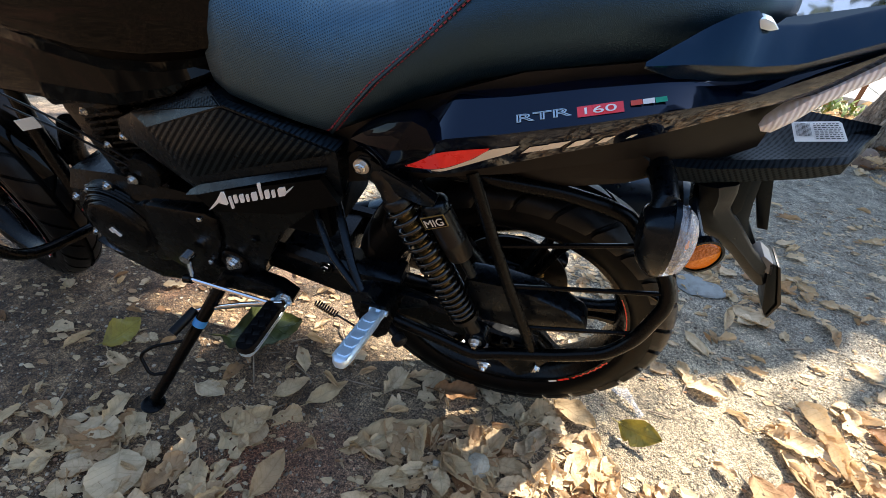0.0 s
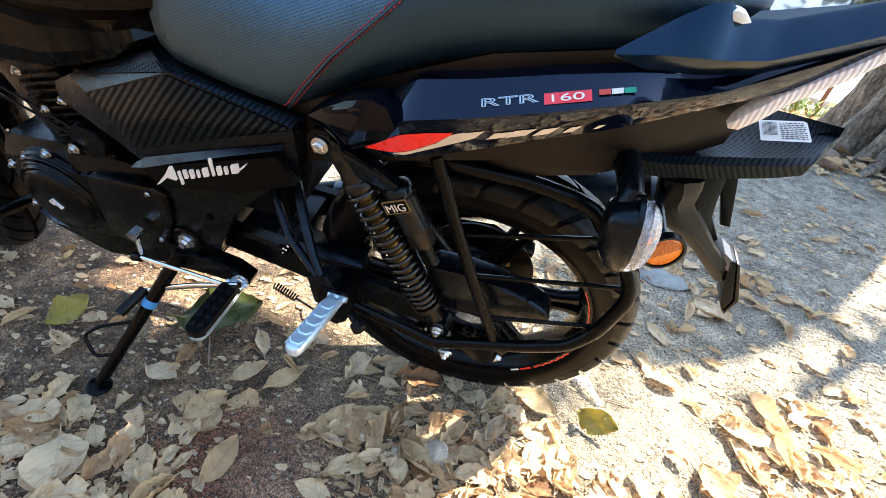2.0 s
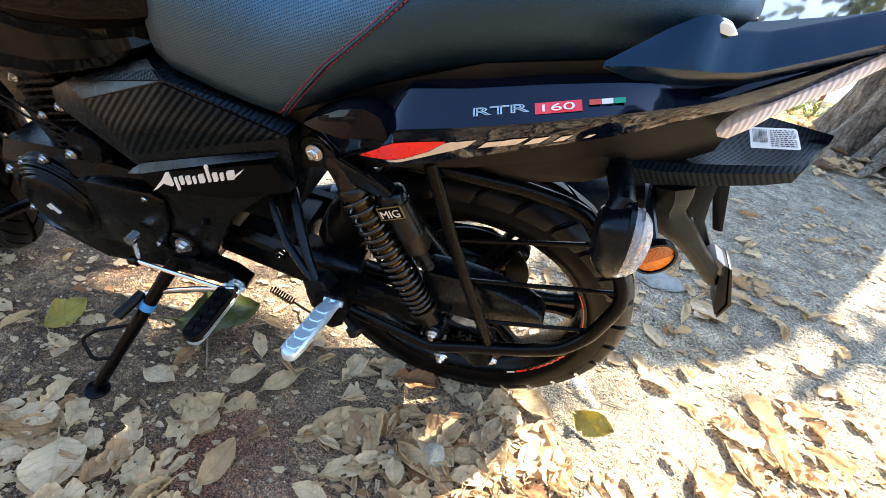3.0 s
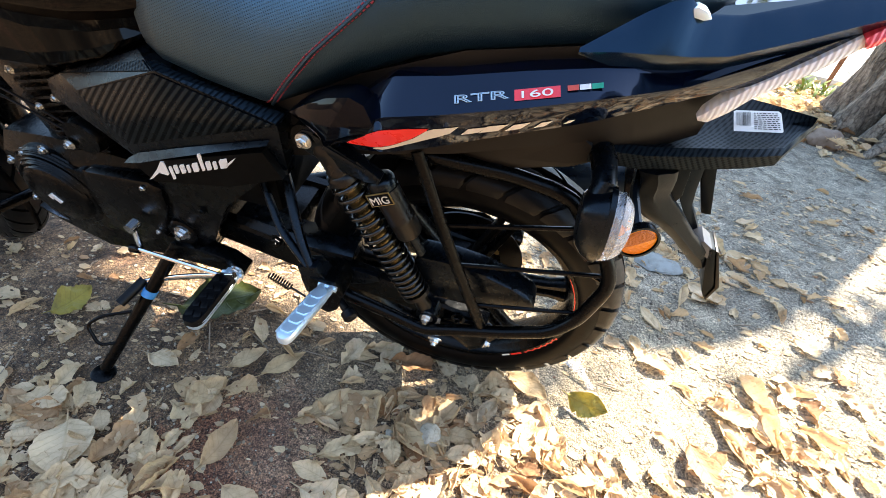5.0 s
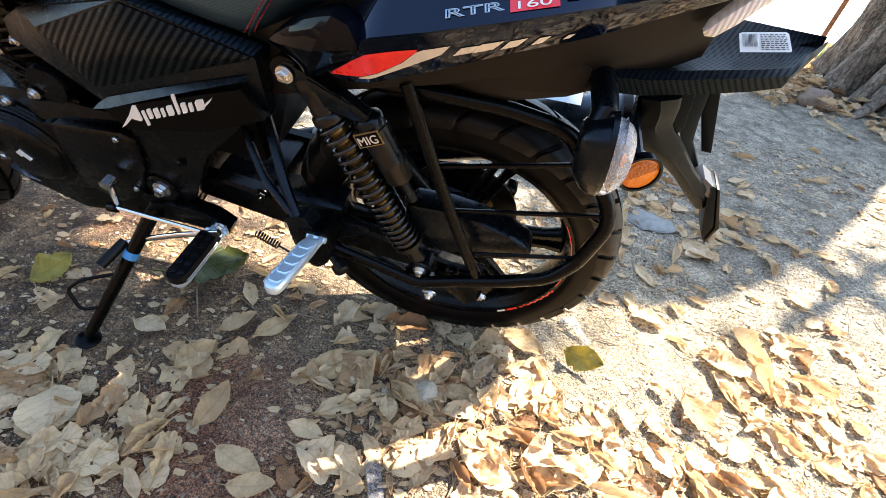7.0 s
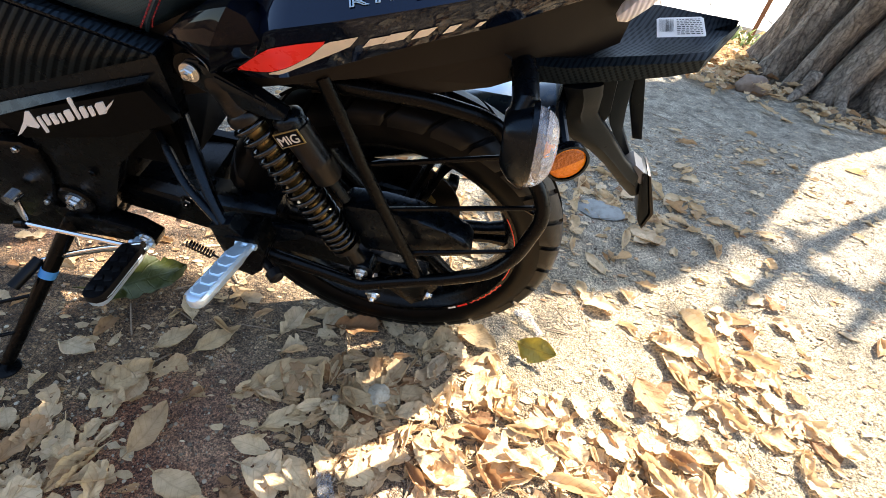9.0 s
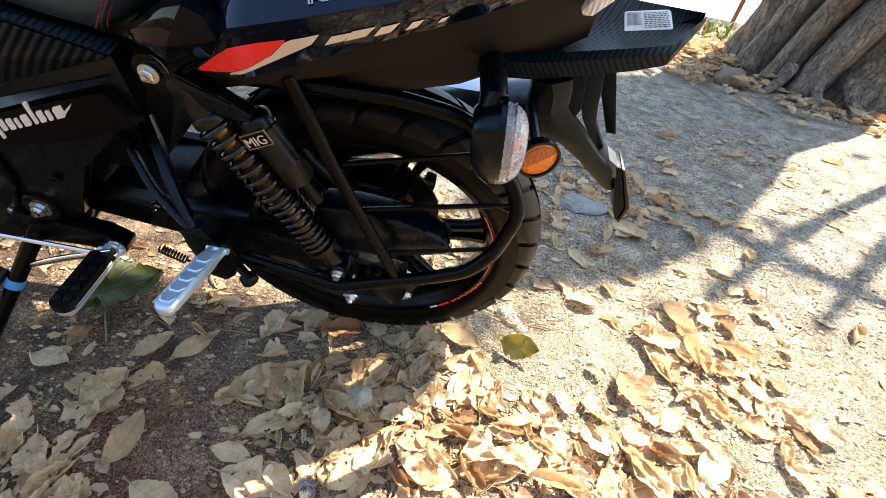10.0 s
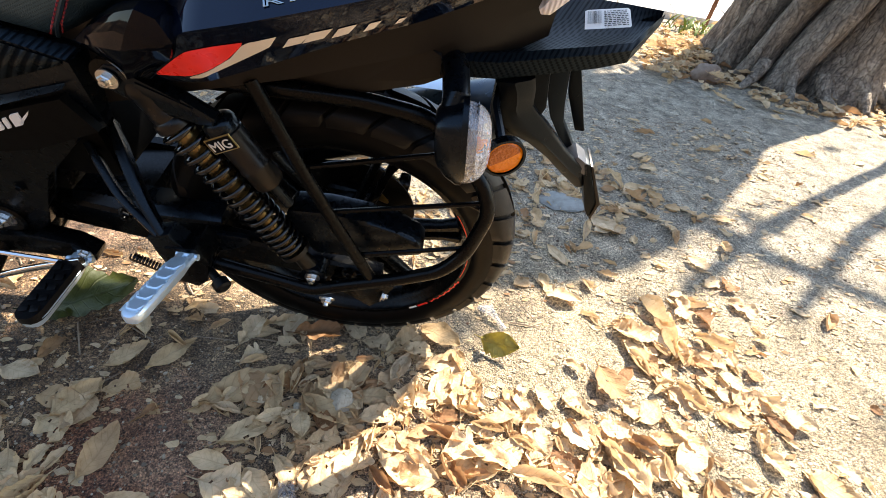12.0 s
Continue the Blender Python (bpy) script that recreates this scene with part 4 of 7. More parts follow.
def seat_ring(x):
    zb, zt, w = (lerp_table(x, SX, t) for t in (SZB, SZT, SW))
    h = zt - zb
    k = min(1.0, max(0.0, (x + 0.30) / 0.22))
    half = [(a + (c - a) * k, b + (d - b) * k) for (a, b), (c, d) in zip(
        ((0.90, 0.0), (0.985, 0.06), (1.0, 0.17), (0.98, 0.34), (0.92, 0.54), (0.82, 0.73), (0.66, 0.88), (0.42, 0.97), (0.15, 1.0)),
        ((0.80, 0.0), (0.90, 0.09), (0.965, 0.22), (1.0, 0.38), (0.965, 0.56), (0.87, 0.74), (0.70, 0.88), (0.44, 0.97), (0.15, 1.0)))]
    left = [(x, -w * a, zb + h * b) for a, b in half]
    return left + [(px, -py, pz) for px, py, pz in left[::-1]]


def stitch_x(z):
    """Where the seam between the two covers runs, along the seat's side."""
    return lerp_table(z, [0.69, 0.77, 0.817, 0.85, 0.879, 0.93], [-0.262, -0.197, -0.147, -0.110, -0.083, -0.05])


seat = new("seat")
seat.parent = bike
seat["label"] = "two-piece black vinyl seat with red seam, front perforated"
xs = [SX[0] + (SX[-1] - SX[0]) * i / 64 for i in range(65)]


def seat_side(front_part):
    rings = []
    n = 33
    for i in range(n):
        f = i / (n - 1)
        ring = []
        for j in range(18):
            x0, x1 = (SX[0], -0.2) if front_part else (-0.2, SX[-1])
            # the seam's place for this strip of the section
            x = x0 + (x1 - x0) * f
            for _ in range(8):
                p = seat_ring(x)[j]
                sx = stitch_x(p[2])
                x = SX[0] + (sx - SX[0]) * f if front_part else sx + (SX[-1] - sx) * f
            ring.append(seat_ring(x)[j])
        rings.append(ring)
    return rings


fr, bk = seat_side(True), seat_side(False)
part("front_cover", loft(fr), M["vinyl_dots"], seat, "perforated black vinyl", 60)
part("rear_cover", loft(bk), M["vinyl"], seat, "plain black vinyl", 60)
seam = [Vector(p) for p in fr[-1]]
bm = bmesh.new()
tube(bm, [p + Vector((0, 0.002 if p.y > 0 else -0.002, 0)) * 0.4 for p in seam], 0.0025, 6)
part("seam", bm, M["vinyl"], seat)
bm = bmesh.new()
for off in (-0.007, 0.007):
    row = [Vector(seat_ring(p.x + off)[j]) for j, p in enumerate(seam)]
    for a, b in zip(row, row[1:]):
        k = max(2, int((b - a).length / 0.0055))
        for i in range(k):
            p, q = a.lerp(b, (i + 0.15) / k), a.lerp(b, (i + 0.75) / k)
            o = Vector((0, -0.0010 if p.y < 0 else 0.0010, 0.0007))
            tube(bm, [p + o, q + o], 0.0010, 4)
part("seam_stitches", bm, M["thread"], seat, "two rows of red stitches")
# seat pan and under-seat core
rings = []
for x, zb, zt, w in ((-0.42, 0.60, 0.72, 0.09), (-0.28, 0.60, 0.70, 0.108), (-0.16, 0.64, 0.75, 0.115), (-0.02, 0.68, 0.81, 0.115), (0.12, 0.72, 0.835, 0.095), (0.26, 0.785, 0.86, 0.06), (0.30, 0.835, 0.88, 0.048), (0.36, 0.89, 0.915, 0.03)):
    rings.append([(x, -w, zb), (x, -w, zt), (x, w, zt), (x, w, zb)])
part("air_box", block((-0.42, 0, 0.545), (0.22, 0.17, 0.19), 0.012), M["matte"], bike, "black air filter box behind the side panel")
part("under_seat_core", loft(rings), M["root"], bike)

# --- tail panels ---
TX = [-0.165, -0.135, -0.096, -0.03, 0.045, 0.115, 0.19, 0.27, 0.34, 0.42]
TU = ([-0.128, -0.134, -0.138, -0.138, -0.131, -0.119, -0.098, -0.074, -0.048, -0.02], [0.689, 0.738, 0.773, 0.788, 0.806, 0.818, 0.823, 0.860, 0.895, 0.93])
TC = ([-0.150, -0.162, -0.170, -0.170, -0.163, -0.149, -0.123, -0.096, -0.070, -0.035], [0.683, 0.715, 0.745, 0.764, 0.785, 0.803, 0.818, 0.852, 0.885, 0.92])
TL = ([-0.132, -0.140, -0.149, -0.153, -0.148, -0.135, -0.110, -0.083, -0.058, -0.022], [0.664, 0.672, 0.684, 0.714, 0.746, 0.769, 0.795, 0.821, 0.858, 0.902])


def tail_at(x, tab):
    return lerp_table(x, TX, tab[0]), lerp_table(x, TX, tab[1])


def tail_panel(side, name, label):
    rings = []
    for i in range(40):
        x = TX[0] + (TX[-1] - TX[0]) * i / 39
        (uy, uz), (cy, cz), (ly, lz) = tail_at(x, TU), tail_at(x, TC), tail_at(x, TL)
        sec = [(uy + 0.045, uz + 0.004), (uy + 0.004, uz + 0.002), (uy, uz - 0.001), (cy - 0.0006, cz + 0.002), (cy, cz - 0.0015), (ly - 0.001, lz + 0.002), (ly + 0.003, lz), (ly + 0.045, lz + 0.002)]
        rings.append([(x, side * -y, z) for y, z in sec])
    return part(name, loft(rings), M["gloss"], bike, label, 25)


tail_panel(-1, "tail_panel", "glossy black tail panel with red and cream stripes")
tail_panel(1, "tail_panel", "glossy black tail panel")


def on_tail(x, z, lower, lift=0.0012):
    """A point on the left tail panel's upper or lower face."""
    (ay, az), (by, bz) = (tail_at(x, TC), tail_at(x, TL)) if lower else (tail_at(x, TU), tail_at(x, TC))
    f = (z - az) / (bz - az) if abs(bz - az) > 1e-6 else 0
    f = min(1.0, max(0.0, f))
    return Vector((x, ay + (by - ay) * f - lift, z - (lift * 0.5 if lower else -lift * 0.5)))


def decal(name, low, high, material, lower=True, label="", n=14):
    bm = bmesh.new()
    rows = []
    for f in [i / n for i in range(n + 1)]:
        a = np.array([np.interp(f, np.linspace(0, 1, len(low)), [p[k] for p in low]) for k in (0, 1)])
        b = np.array([np.interp(f, np.linspace(0, 1, len(high)), [p[k] for p in high]) for k in (0, 1)])
        rows.append([bm.verts.new(on_tail(*(a + (b - a) * q), lower)) for q in (0, 0.33, 0.66, 1)])
    skin(bm, rows, caps=False, closed=False)
    return part(name, bm, M[material], bike, label, 60)


decal("red_stripe", [(-0.146, 0.686), (-0.128, 0.688), (-0.112, 0.691), (-0.087, 0.704), (-0.062, 0.722), (-0.044, 0.740)], [(-0.146, 0.689), (-0.128, 0.704), (-0.112, 0.717), (-0.098, 0.727), (-0.068, 0.737), (-0.042, 0.744)], "red", label="red vinyl flash")
decal("cream_stripe", [(-0.112, 0.688), (-0.098, 0.692), (-0.064, 0.713), (-0.040, 0.728), (-0.019, 0.741)], [(-0.112, 0.690), (-0.086, 0.704), (-0.060, 0.723), (-0.041, 0.743), (-0.010, 0.753)], "cream", label="cream vinyl stripe")
for x0, z0, w, h in ((-0.008, 0.7405, 0.018, 0.0095), (0.0105, 0.7465, 0.020, 0.0105), (0.037, 0.754, 0.0155, 0.0095), (0.065, 0.7615, 0.010, 0.008), (0.093, 0.770, 0.006, 0.005)):
    decal("cream_bar", [(x0, z0), (x0 + w, z0 + w * 0.36)], [(x0 + h * 0.85, z0 + h * 1.15), (x0 + h * 0.85 + w * 1.05, z0 + h * 1.15 + w * 0.33)], "cream", n=3)
# gloss nose piece over the panel's front end
NV = [(-0.216, -0.150, 0.712), (-0.161, -0.163, 0.750), (-0.128, -0.171, 0.763), (-0.150, -0.180, 0.727), (-0.168, -0.166, 0.687), (-0.186, -0.148, 0.694), (-0.112, -0.171, 0.757), (-0.102, -0.174, 0.738), (-0.113, -0.170, 0.719), (-0.142, -0.162, 0.697)]
NF = [(0, 1, 2, 3), (0, 3, 4, 5), (2, 6, 7, 3), (3, 7, 8), (3, 8, 9, 4)]
nose = shell(NV, NF, (0, 0.03, 0))
bmesh.ops.recalc_face_normals(nose, faces=nose.faces)
bmesh.ops.subdivide_edges(nose, edges=nose.edges[:], cuts=3, use_grid_fill=True, smooth=0.16)
part("tail_nose", nose, M["nose"], bike, "glossy black nose of the tail panel", 26)
# lettering on the tail
rt = (Vector((0.115, *tail_at(0.115, TC))) - Vector((-0.03, *tail_at(-0.03, TC)))).normalized()
upn = Vector((0.04, *tail_at(0.04, TU))) - Vector((0.04, *tail_at(0.04, TC)))
upn = (upn - rt * upn.dot(rt)).normalized()


def tail_spot(x, f, lift):
    """A point a share f up the left tail panel's upper face."""
    a, b = Vector((x, *tail_at(x, TC))), Vector((x, *tail_at(x, TU)))
    return a.lerp(b, f) + rt.cross(upn).normalized() * lift


text_part("model_letters", "RTR", 0.0122, tail_spot(-0.019, 0.30, 0.0024), rt, upn, M["outline"], bike, 0.0002, "pale outlined letters", stretch=2.5, outline=0.00034)
a, b = tail_spot(0.041, 0.24, 0.0024), tail_spot(0.083, 0.24, 0.0024)
bm = bmesh.new()
n = upn.normalized() * 0.0118
skin(bm, [[bm.verts.new(p) for p in (a, a + n)], [bm.verts.new(p) for p in (b, b + n)]], caps=False, closed=False)
part("number_badge", bm, M["badge"], bike, "red badge")
text_part("number_letters", "160", 0.0105, tail_spot(0.0425, 0.30, 0.0029), rt, upn, M["white"], bike, 0.0002, stretch=2.25)
for i, mt in enumerate(("orange", "white", "green")):
    p = tail_spot(0.088 + 0.0108 * i, 0.40, 0.0024)
    q = p + rt.normalized() * 0.0105
    n = upn.normalized() * 0.0056
    bm = bmesh.new()
    skin(bm, [[bm.verts.new(w) for w in (p, p + n)], [bm.verts.new(w) for w in (q, q + n)]], caps=False, closed=False)
    part("flag_stripe", bm, M[mt], bike)

# --- grab rail ---
GX = [0.086, 0.12, 0.152, 0.166, 0.180, 0.215, 0.27, 0.34, 0.42, 0.46]
GL = [0.849, 0.850, 0.848, 0.848, 0.849, 0.852, 0.871, 0.898, 0.925, 0.935]
GH = [0.852, 0.871, 0.890, 0.892, 0.881, 0.882, 0.897, 0.920, 0.945, 0.95]
GY = [-0.158, -0.150, -0.142, -0.138, -0.134, -0.123, -0.106, -0.085, -0.06, -0.03]
for side in (-1, 1):
    rings = []
    for i in range(48):
        x = GX[0] + (GX[-1] - GX[0]) * i / 47
        zl, zh, y = (lerp_table(x, GX, t) for t in (GL, GH, GY))
        h = max(zh - zl, 0.003)
        t = min(0.026, 0.004 + (x - GX[0]) * 0.5)
        sec = [(y + t, zl + 0.15 * h), (y + 0.6 * t, zl - 0.016 * min(1, h / 0.02)), (y + 0.002, zl), (y, zl + 0.12 * h), (y + 0.75 * t, zh - 0.06 * h), (y + 0.85 * t, zh), (y + t, zh - 0.1 * h)]
        rings.append([(x, -side * yy, zz) for yy, zz in sec])
    part("grab_rail", loft(rings), M["rail"], bike, "black pillion grab rail", 40)
part("grab_rail_bridge", tube(bmesh.new(), [(0.455, -0.035, 0.942), (0.465, 0, 0.944), (0.455, 0.035, 0.942)], 0.010, 10), M["satin"], bike)
part("rail_cap", prism([(0.168, -0.119, 0.886), (0.173, -0.120, 0.888), (0.180, -0.120, 0.886), (0.187, -0.120, 0.880), (0.180, -0.121, 0.878), (0.171, -0.120, 0.879)], 0.014, 0.002), M["alu"], bike, "pale metal cap")
bm = loft([[(x, -w, zb), (x, -w * 0.8, zt), (x, w * 0.8, zt), (x, w, zb)] for x, w, zb, zt in ((0.19, 0.085, 0.845, 0.872), (0.28, 0.075, 0.865, 0.893), (0.36, 0.055, 0.89, 0.915), (0.43, 0.03, 0.915, 0.93))])
part("tail_cowl", bm, M["cowl"], bike, "glossy black tail cowl")

# --- tail light, rear mudguard, plate carrier ---
for side in (-1, 1):
    rings = []
    for x, y, z, t in ((0.228, 0.084, 0.774, 0.003), (0.234, 0.083, 0.779, 0.0075), (0.247, 0.083, 0.796, 0.009), (0.260, 0.083, 0.813, 0.008), (0.279, 0.082, 0.830, 0.0072), (0.299, 0.080, 0.847, 0.007), (0.320, 0.075, 0.868, 0.007), (0.344, 0.066, 0.887, 0.007), (0.39, 0.045, 0.917, 0.007)):
        nrm = Vector((-0.6, 0, 0.8))
        c = Vector((x, side * y, z))
        rings.append([c + nrm * t * b + Vector((0, side * 0.012 * a * min(1, t / 0.009), 0)) for a, b in ((1, 0), (0.8, 0.75), (0, 1), (-0.8, 0.9), (-0.8, -0.9), (0, -1), (0.8, -0.75))])
    tl = part("tail_light_lens", loft(rings), M["clear"], bike, "clear ribbed tail light lens", 45)
    rings = []
    for x, y, z, t in ((0.324, 0.0745, 0.8715, 0.0065), (0.328, 0.0735, 0.8745, 0.008), (0.344, 0.0665, 0.887, 0.008), (0.392, 0.0445, 0.9185, 0.008)):
        c = Vector((x, side * y, z))
        rings.append([c + Vector((-0.6, 0, 0.8)) * t * b + Vector((0, side * 0.0135 * a, 0)) for a, b in ((1, 0), (0.8, 0.75), (0, 1), (-0.8, 0.9), (-0.8, -0.9), (0, -1), (0.8, -0.75))])
    part("red_lens", loft(rings), M["tail_red"], tl, "red tail light lens", 45)
for nm, mt, lab, rows in (("rear_mudguard", "carbon_guard", "black weave-textured rear mudguard", ((0.135, 0.0855, 0.712, 0.020), (0.15, 0.085, 0.713, 0.021), (0.20, 0.083, 0.717, 0.022), (0.26, 0.077, 0.728, 0.021), (0.31, 0.068, 0.735, 0.019), (0.343, 0.056, 0.738, 0.017), (0.362, 0.030, 0.746, 0.015), (0.382, 0.004, 0.754, 0.010))),
                          ("mudguard_root", "root", "smooth black root of the rear mudguard", ((-0.02, 0.084, 0.685, 0.014), (0.04, 0.086, 0.712, 0.042), (0.09, 0.087, 0.732, 0.054), (0.115, 0.0872, 0.729, 0.046), (0.137, 0.0865, 0.716, 0.026)))):
    rings = []
    for x, w, z, lip in rows:
        rings.append([(x, -w, z - lip), (x, -w - 0.001, z - 0.002), (x, -w * 0.88, z + 0.003), (x, -w * 0.3, z - 0.006), (x, w * 0.3, z - 0.006), (x, w * 0.88, z + 0.003), (x, w + 0.001, z - 0.002), (x, w, z - lip), (x, w - 0.006, z - lip), (x, w * 0.3, z - 0.012), (x, -w * 0.3, z - 0.012), (x, -w + 0.006, z - lip)])
    part(nm, loft(rings), M[mt], bike, lab, 30)
rings = []
for x, w, zb, zt in ((-0.10, 0.075, 0.62, 0.69), (0.02, 0.085, 0.645, 0.73), (0.12, 0.082, 0.675, 0.765), (0.2, 0.066, 0.71, 0.79), (0.25, 0.05, 0.735, 0.80)):
    rings.append([(x, -w, zb), (x, -w - 0.006, (zb + zt) / 2), (x, -w, zt), (x, w, zt), (x, w + 0.006, (zb + zt) / 2), (x, w, zb)])
part("inner_mudguard", loft(rings), M["root"], bike)
stk = new("sticker")
stk.parent = bike
stk["label"] = "white printed label with dark bars"
sa, sbv, su = Vector((0.2905, -0.0345, 0.7405)), Vector((0.050, 0.001, 0.0095)), Vector((0.006, 0.047, 0.001))
bm = bmesh.new()
bm.faces.new([bm.verts.new(sa + sbv * p + su * q) for p, q in ((0, 0), (0.97, 0), (1, 0.06), (1, 0.9), (0.95, 1), (0.06, 1), (0, 0.94))])
part("sticker_sheet", bm, M["white"], stk)
rnd = random.Random(4)
bm = bmesh.new()
nrm = sbv.cross(su).normalized() * 0.0006


def bar(p0, p1, q0, q1):
    bm.faces.new([bm.verts.new(sa + sbv * p + su * q + nrm) for p, q in ((p0, q0), (p1, q0), (p1, q1), (p0, q1))])


for i in range(14):
    p = 0.06 + 0.022 * i
    bar(p, p + rnd.uniform(0.006, 0.014), 0.25, 0.9)
for r in range(9):
    p = 0.42
    while p < 0.92:
        w = rnd.uniform(0.03, 0.09)
        bar(p, min(p + w, 0.94), 0.10 + 0.092 * r, 0.138 + 0.092 * r)
        p += w + 0.025
part("sticker_print", bm, M["matte"], stk)

carrier = new("plate_carrier")
carrier.parent = bike
carrier["label"] = "black plastic number plate carrier"
rings = []
for lx, lz, rx, rz in ((0.200, 0.692, 0.244, 0.699), (0.206, 0.682, 0.249, 0.684), (0.210, 0.672, 0.251, 0.670), (0.211, 0.660, 0.253, 0.657), (0.213, 0.646, 0.262, 0.646), (0.220, 0.632, 0.274, 0.634), (0.236, 0.618, 0.288, 0.619), (0.262, 0.601, 0.304, 0.600), (0.294, 0.573, 0.321, 0.580), (0.328, 0.537, 0.346, 0.556), (0.348, 0.517, 0.366, 0.542), (0.360, 0.506, 0.378, 0.514)):
    ring = []
    for u, push in ((0.0, 0.012), (0.0, 0.003), (0.10, 0.0), (0.48, -0.003), (0.56, -0.001), (0.90, 0.0), (1.0, 0.003), (1.0, 0.012), (0.9, 0.018), (0.1, 0.018)):
        x, z = lx + (rx - lx) * u, lz + (rz - lz) * u
        ring.append((x, -0.080 + 0.36 * max(0.0, x - 0.228) - 0.12 * max(0.0, z - 0.655) + push, z))
    rings.append(ring)
part("carrier_arm", loft(rings), M["carrier"], carrier, sharp=40)
part("carrier_body", plate([(0.206, 0.700), (0.262, 0.706), (0.272, 0.650), (0.262, 0.618), (0.228, 0.634), (0.214, 0.676)], -0.058, 0.055, 0.004), M["carrier"], carrier)
part("carrier_arm", prism([(0.263, 0.010, 0.680), (0.302, 0.020, 0.690), (0.312, 0.010, 0.619), (0.319, 0.008, 0.589), (0.352, -0.010, 0.545), (0.340, -0.010, 0.539), (0.295, 0.0, 0.600)], 0.024), M["carrier"], carrier, sharp=30)
# the clamp's pale grey stands for a small highlight
part("carrier_clamp", prism([(0.333, -0.034, 0.556), (0.344, -0.034, 0.565), (0.364, -0.034, 0.552), (0.371, -0.034, 0.529), (0.353, -0.034, 0.538)], 0.034, 0.002), M["clamp_highlight"], carrier, "carrier clamp, greyed for a highlight", 30)
part("plate_backing", prism([(0.354, -0.034, 0.556), (0.366, -0.034, 0.553), (0.400, -0.034, 0.480), (0.400, -0.034, 0.447), (0.390, -0.034, 0.462), (0.372, -0.034, 0.508)], 0.040, 0.002), M["carrier"], carrier, sharp=30)
part("plate_edge", prism([(0.367, -0.036, 0.553), (0.371, -0.036, 0.552), (0.407, -0.036, 0.482), (0.404, -0.036, 0.446), (0.401, -0.036, 0.448), (0.402, -0.036, 0.480)], 0.044, 0.0008), M["gunmetal"], carrier, "dark plate seen from its edge", 30)
part("side_flap", prism([(0.304, 0.030, 0.680), (0.315, 0.030, 0.680), (0.361, 0.030, 0.563), (0.346, 0.030, 0.563), (0.317, 0.030, 0.621)], 0.008, 0.002), M["carrier"], carrier, sharp=30)

# --- rear indicators and amber reflector ---


def indicator(side):
    ind = new("turn_signal")
    ind.parent = bike
    ind["label"] = "black turn signal with clear lens"
    c = Vector((0.172, side * 0.150, 0.657))
    tilt = pose(*c, 0, -5, 0)

    def half(sx, k, seg=28, box=1.0):
        bm = bmesh.new()
        rings = []
        for i in range(10):
            f = i / 9
            x = sx * math.sin(f * math.pi / 2)
            r = math.cos(f * math.pi / 2) ** k
            rings.append([tilt @ Vector((x, 0.033 * max(r, 0.02) * math.copysign(abs(math.cos(a)) ** box, math.cos(a)), (0.051 * max(r, 0.02)) * math.sin(a) * (1 - 0.12 * math.sin(a)))) for a in [2 * math.pi * j / seg for j in range(seg)]])
        skin(bm, [[bm.verts.new(p) for p in r] for r in rings])
        return bm

    seg = 28
    rings = [[tilt @ Vector((x, 0.033 * k * math.copysign(abs(math.cos(a)) ** 0.8, math.cos(a)), up + 0.051 * k2 * math.sin(a) * (1 - 0.12 * math.sin(a)))) for a in [2 * math.pi * j / seg for j in range(seg)]] for x, k, k2, up in ((0.0, 1.0, 1.0, 0.0), (-0.006, 1.0, 1.0, 0.0), (-0.018, 0.93, 0.86, 0.003), (-0.027, 0.82, 0.68, 0.007), (-0.030, 0.70, 0.56, 0.009))]
    part("signal_body", loft(rings), M["satin"], ind, "", 32)
    part("signal_rim", lathe(bmesh.new(), [(0.034, -0.002), (0.0365, -0.002), (0.0365, 0.004), (0.034, 0.004)], (0, 0, 0), (1, 0, 0), 28, closed=True), M["satin"], ind).matrix_basis = tilt @ Matrix.Diagonal((1, 0.92, 1.42, 1))
    part("signal_lens", half(0.030, 0.55, 16), M["facet"], ind, "clear faceted lens", 8)
    bowl = bmesh.new()
    lathe(bowl, [(0.0, 0.0015), (0.012, 0.003), (0.024, 0.008), (0.0325, 0.014)], (0, 0, 0), (1, 0, 0), 24)
    part("signal_bowl", bowl, M["reflector"], ind).matrix_basis = tilt @ Matrix.Diagonal((1, 0.9, 1.42, 1))
    bulb = bmesh.new()
    bmesh.ops.create_uvsphere(bulb, u_segments=14, v_segments=8, radius=0.006)
    part("bulb", bulb, M["amber"], ind, "amber bulb").matrix_basis = tilt @ pose(0.011, 0, 0)
    part("signal_stalk", tube(bmesh.new(), [(0.150, side * 0.06, 0.704), (0.155, side * 0.10, 0.704), (0.158, side * 0.135, 0.698), (0.156, side * 0.146, 0.676)], [0.017, 0.015, 0.015, 0.015], 12), M["satin"], ind)


indicator(-1)
indicator(1)
refl = new("side_reflector")
refl.parent = bike
refl["label"] = "round amber reflector in a black rim"
rc, rn = (0.222, -0.136, 0.631), (0.28, -0.95, 0.05)
part("reflector_lens", lathe(bmesh.new(), [(0, 0.005), (0.020, 0.004), (0.0225, 0.002), (0.0225, 0.0)], rc, rn, 32), M["amber"], refl)
ru = Vector((0.96, 0.28, 0)).normalized()
rv = Vector(rn).normalized().cross(ru)
rv = rv if rv.z > 0 else -rv
rings = [[Vector(rc) + Vector(rn).normalized() * h + (ru * math.cos(a) + rv * math.sin(a)) * r for a in [radians(28 + 180 * k / 16) for k in range(17)]] for r, h in ((0.0, 0.0060), (0.010, 0.0058), (0.0185, 0.0052), (0.0205, 0.0035))]
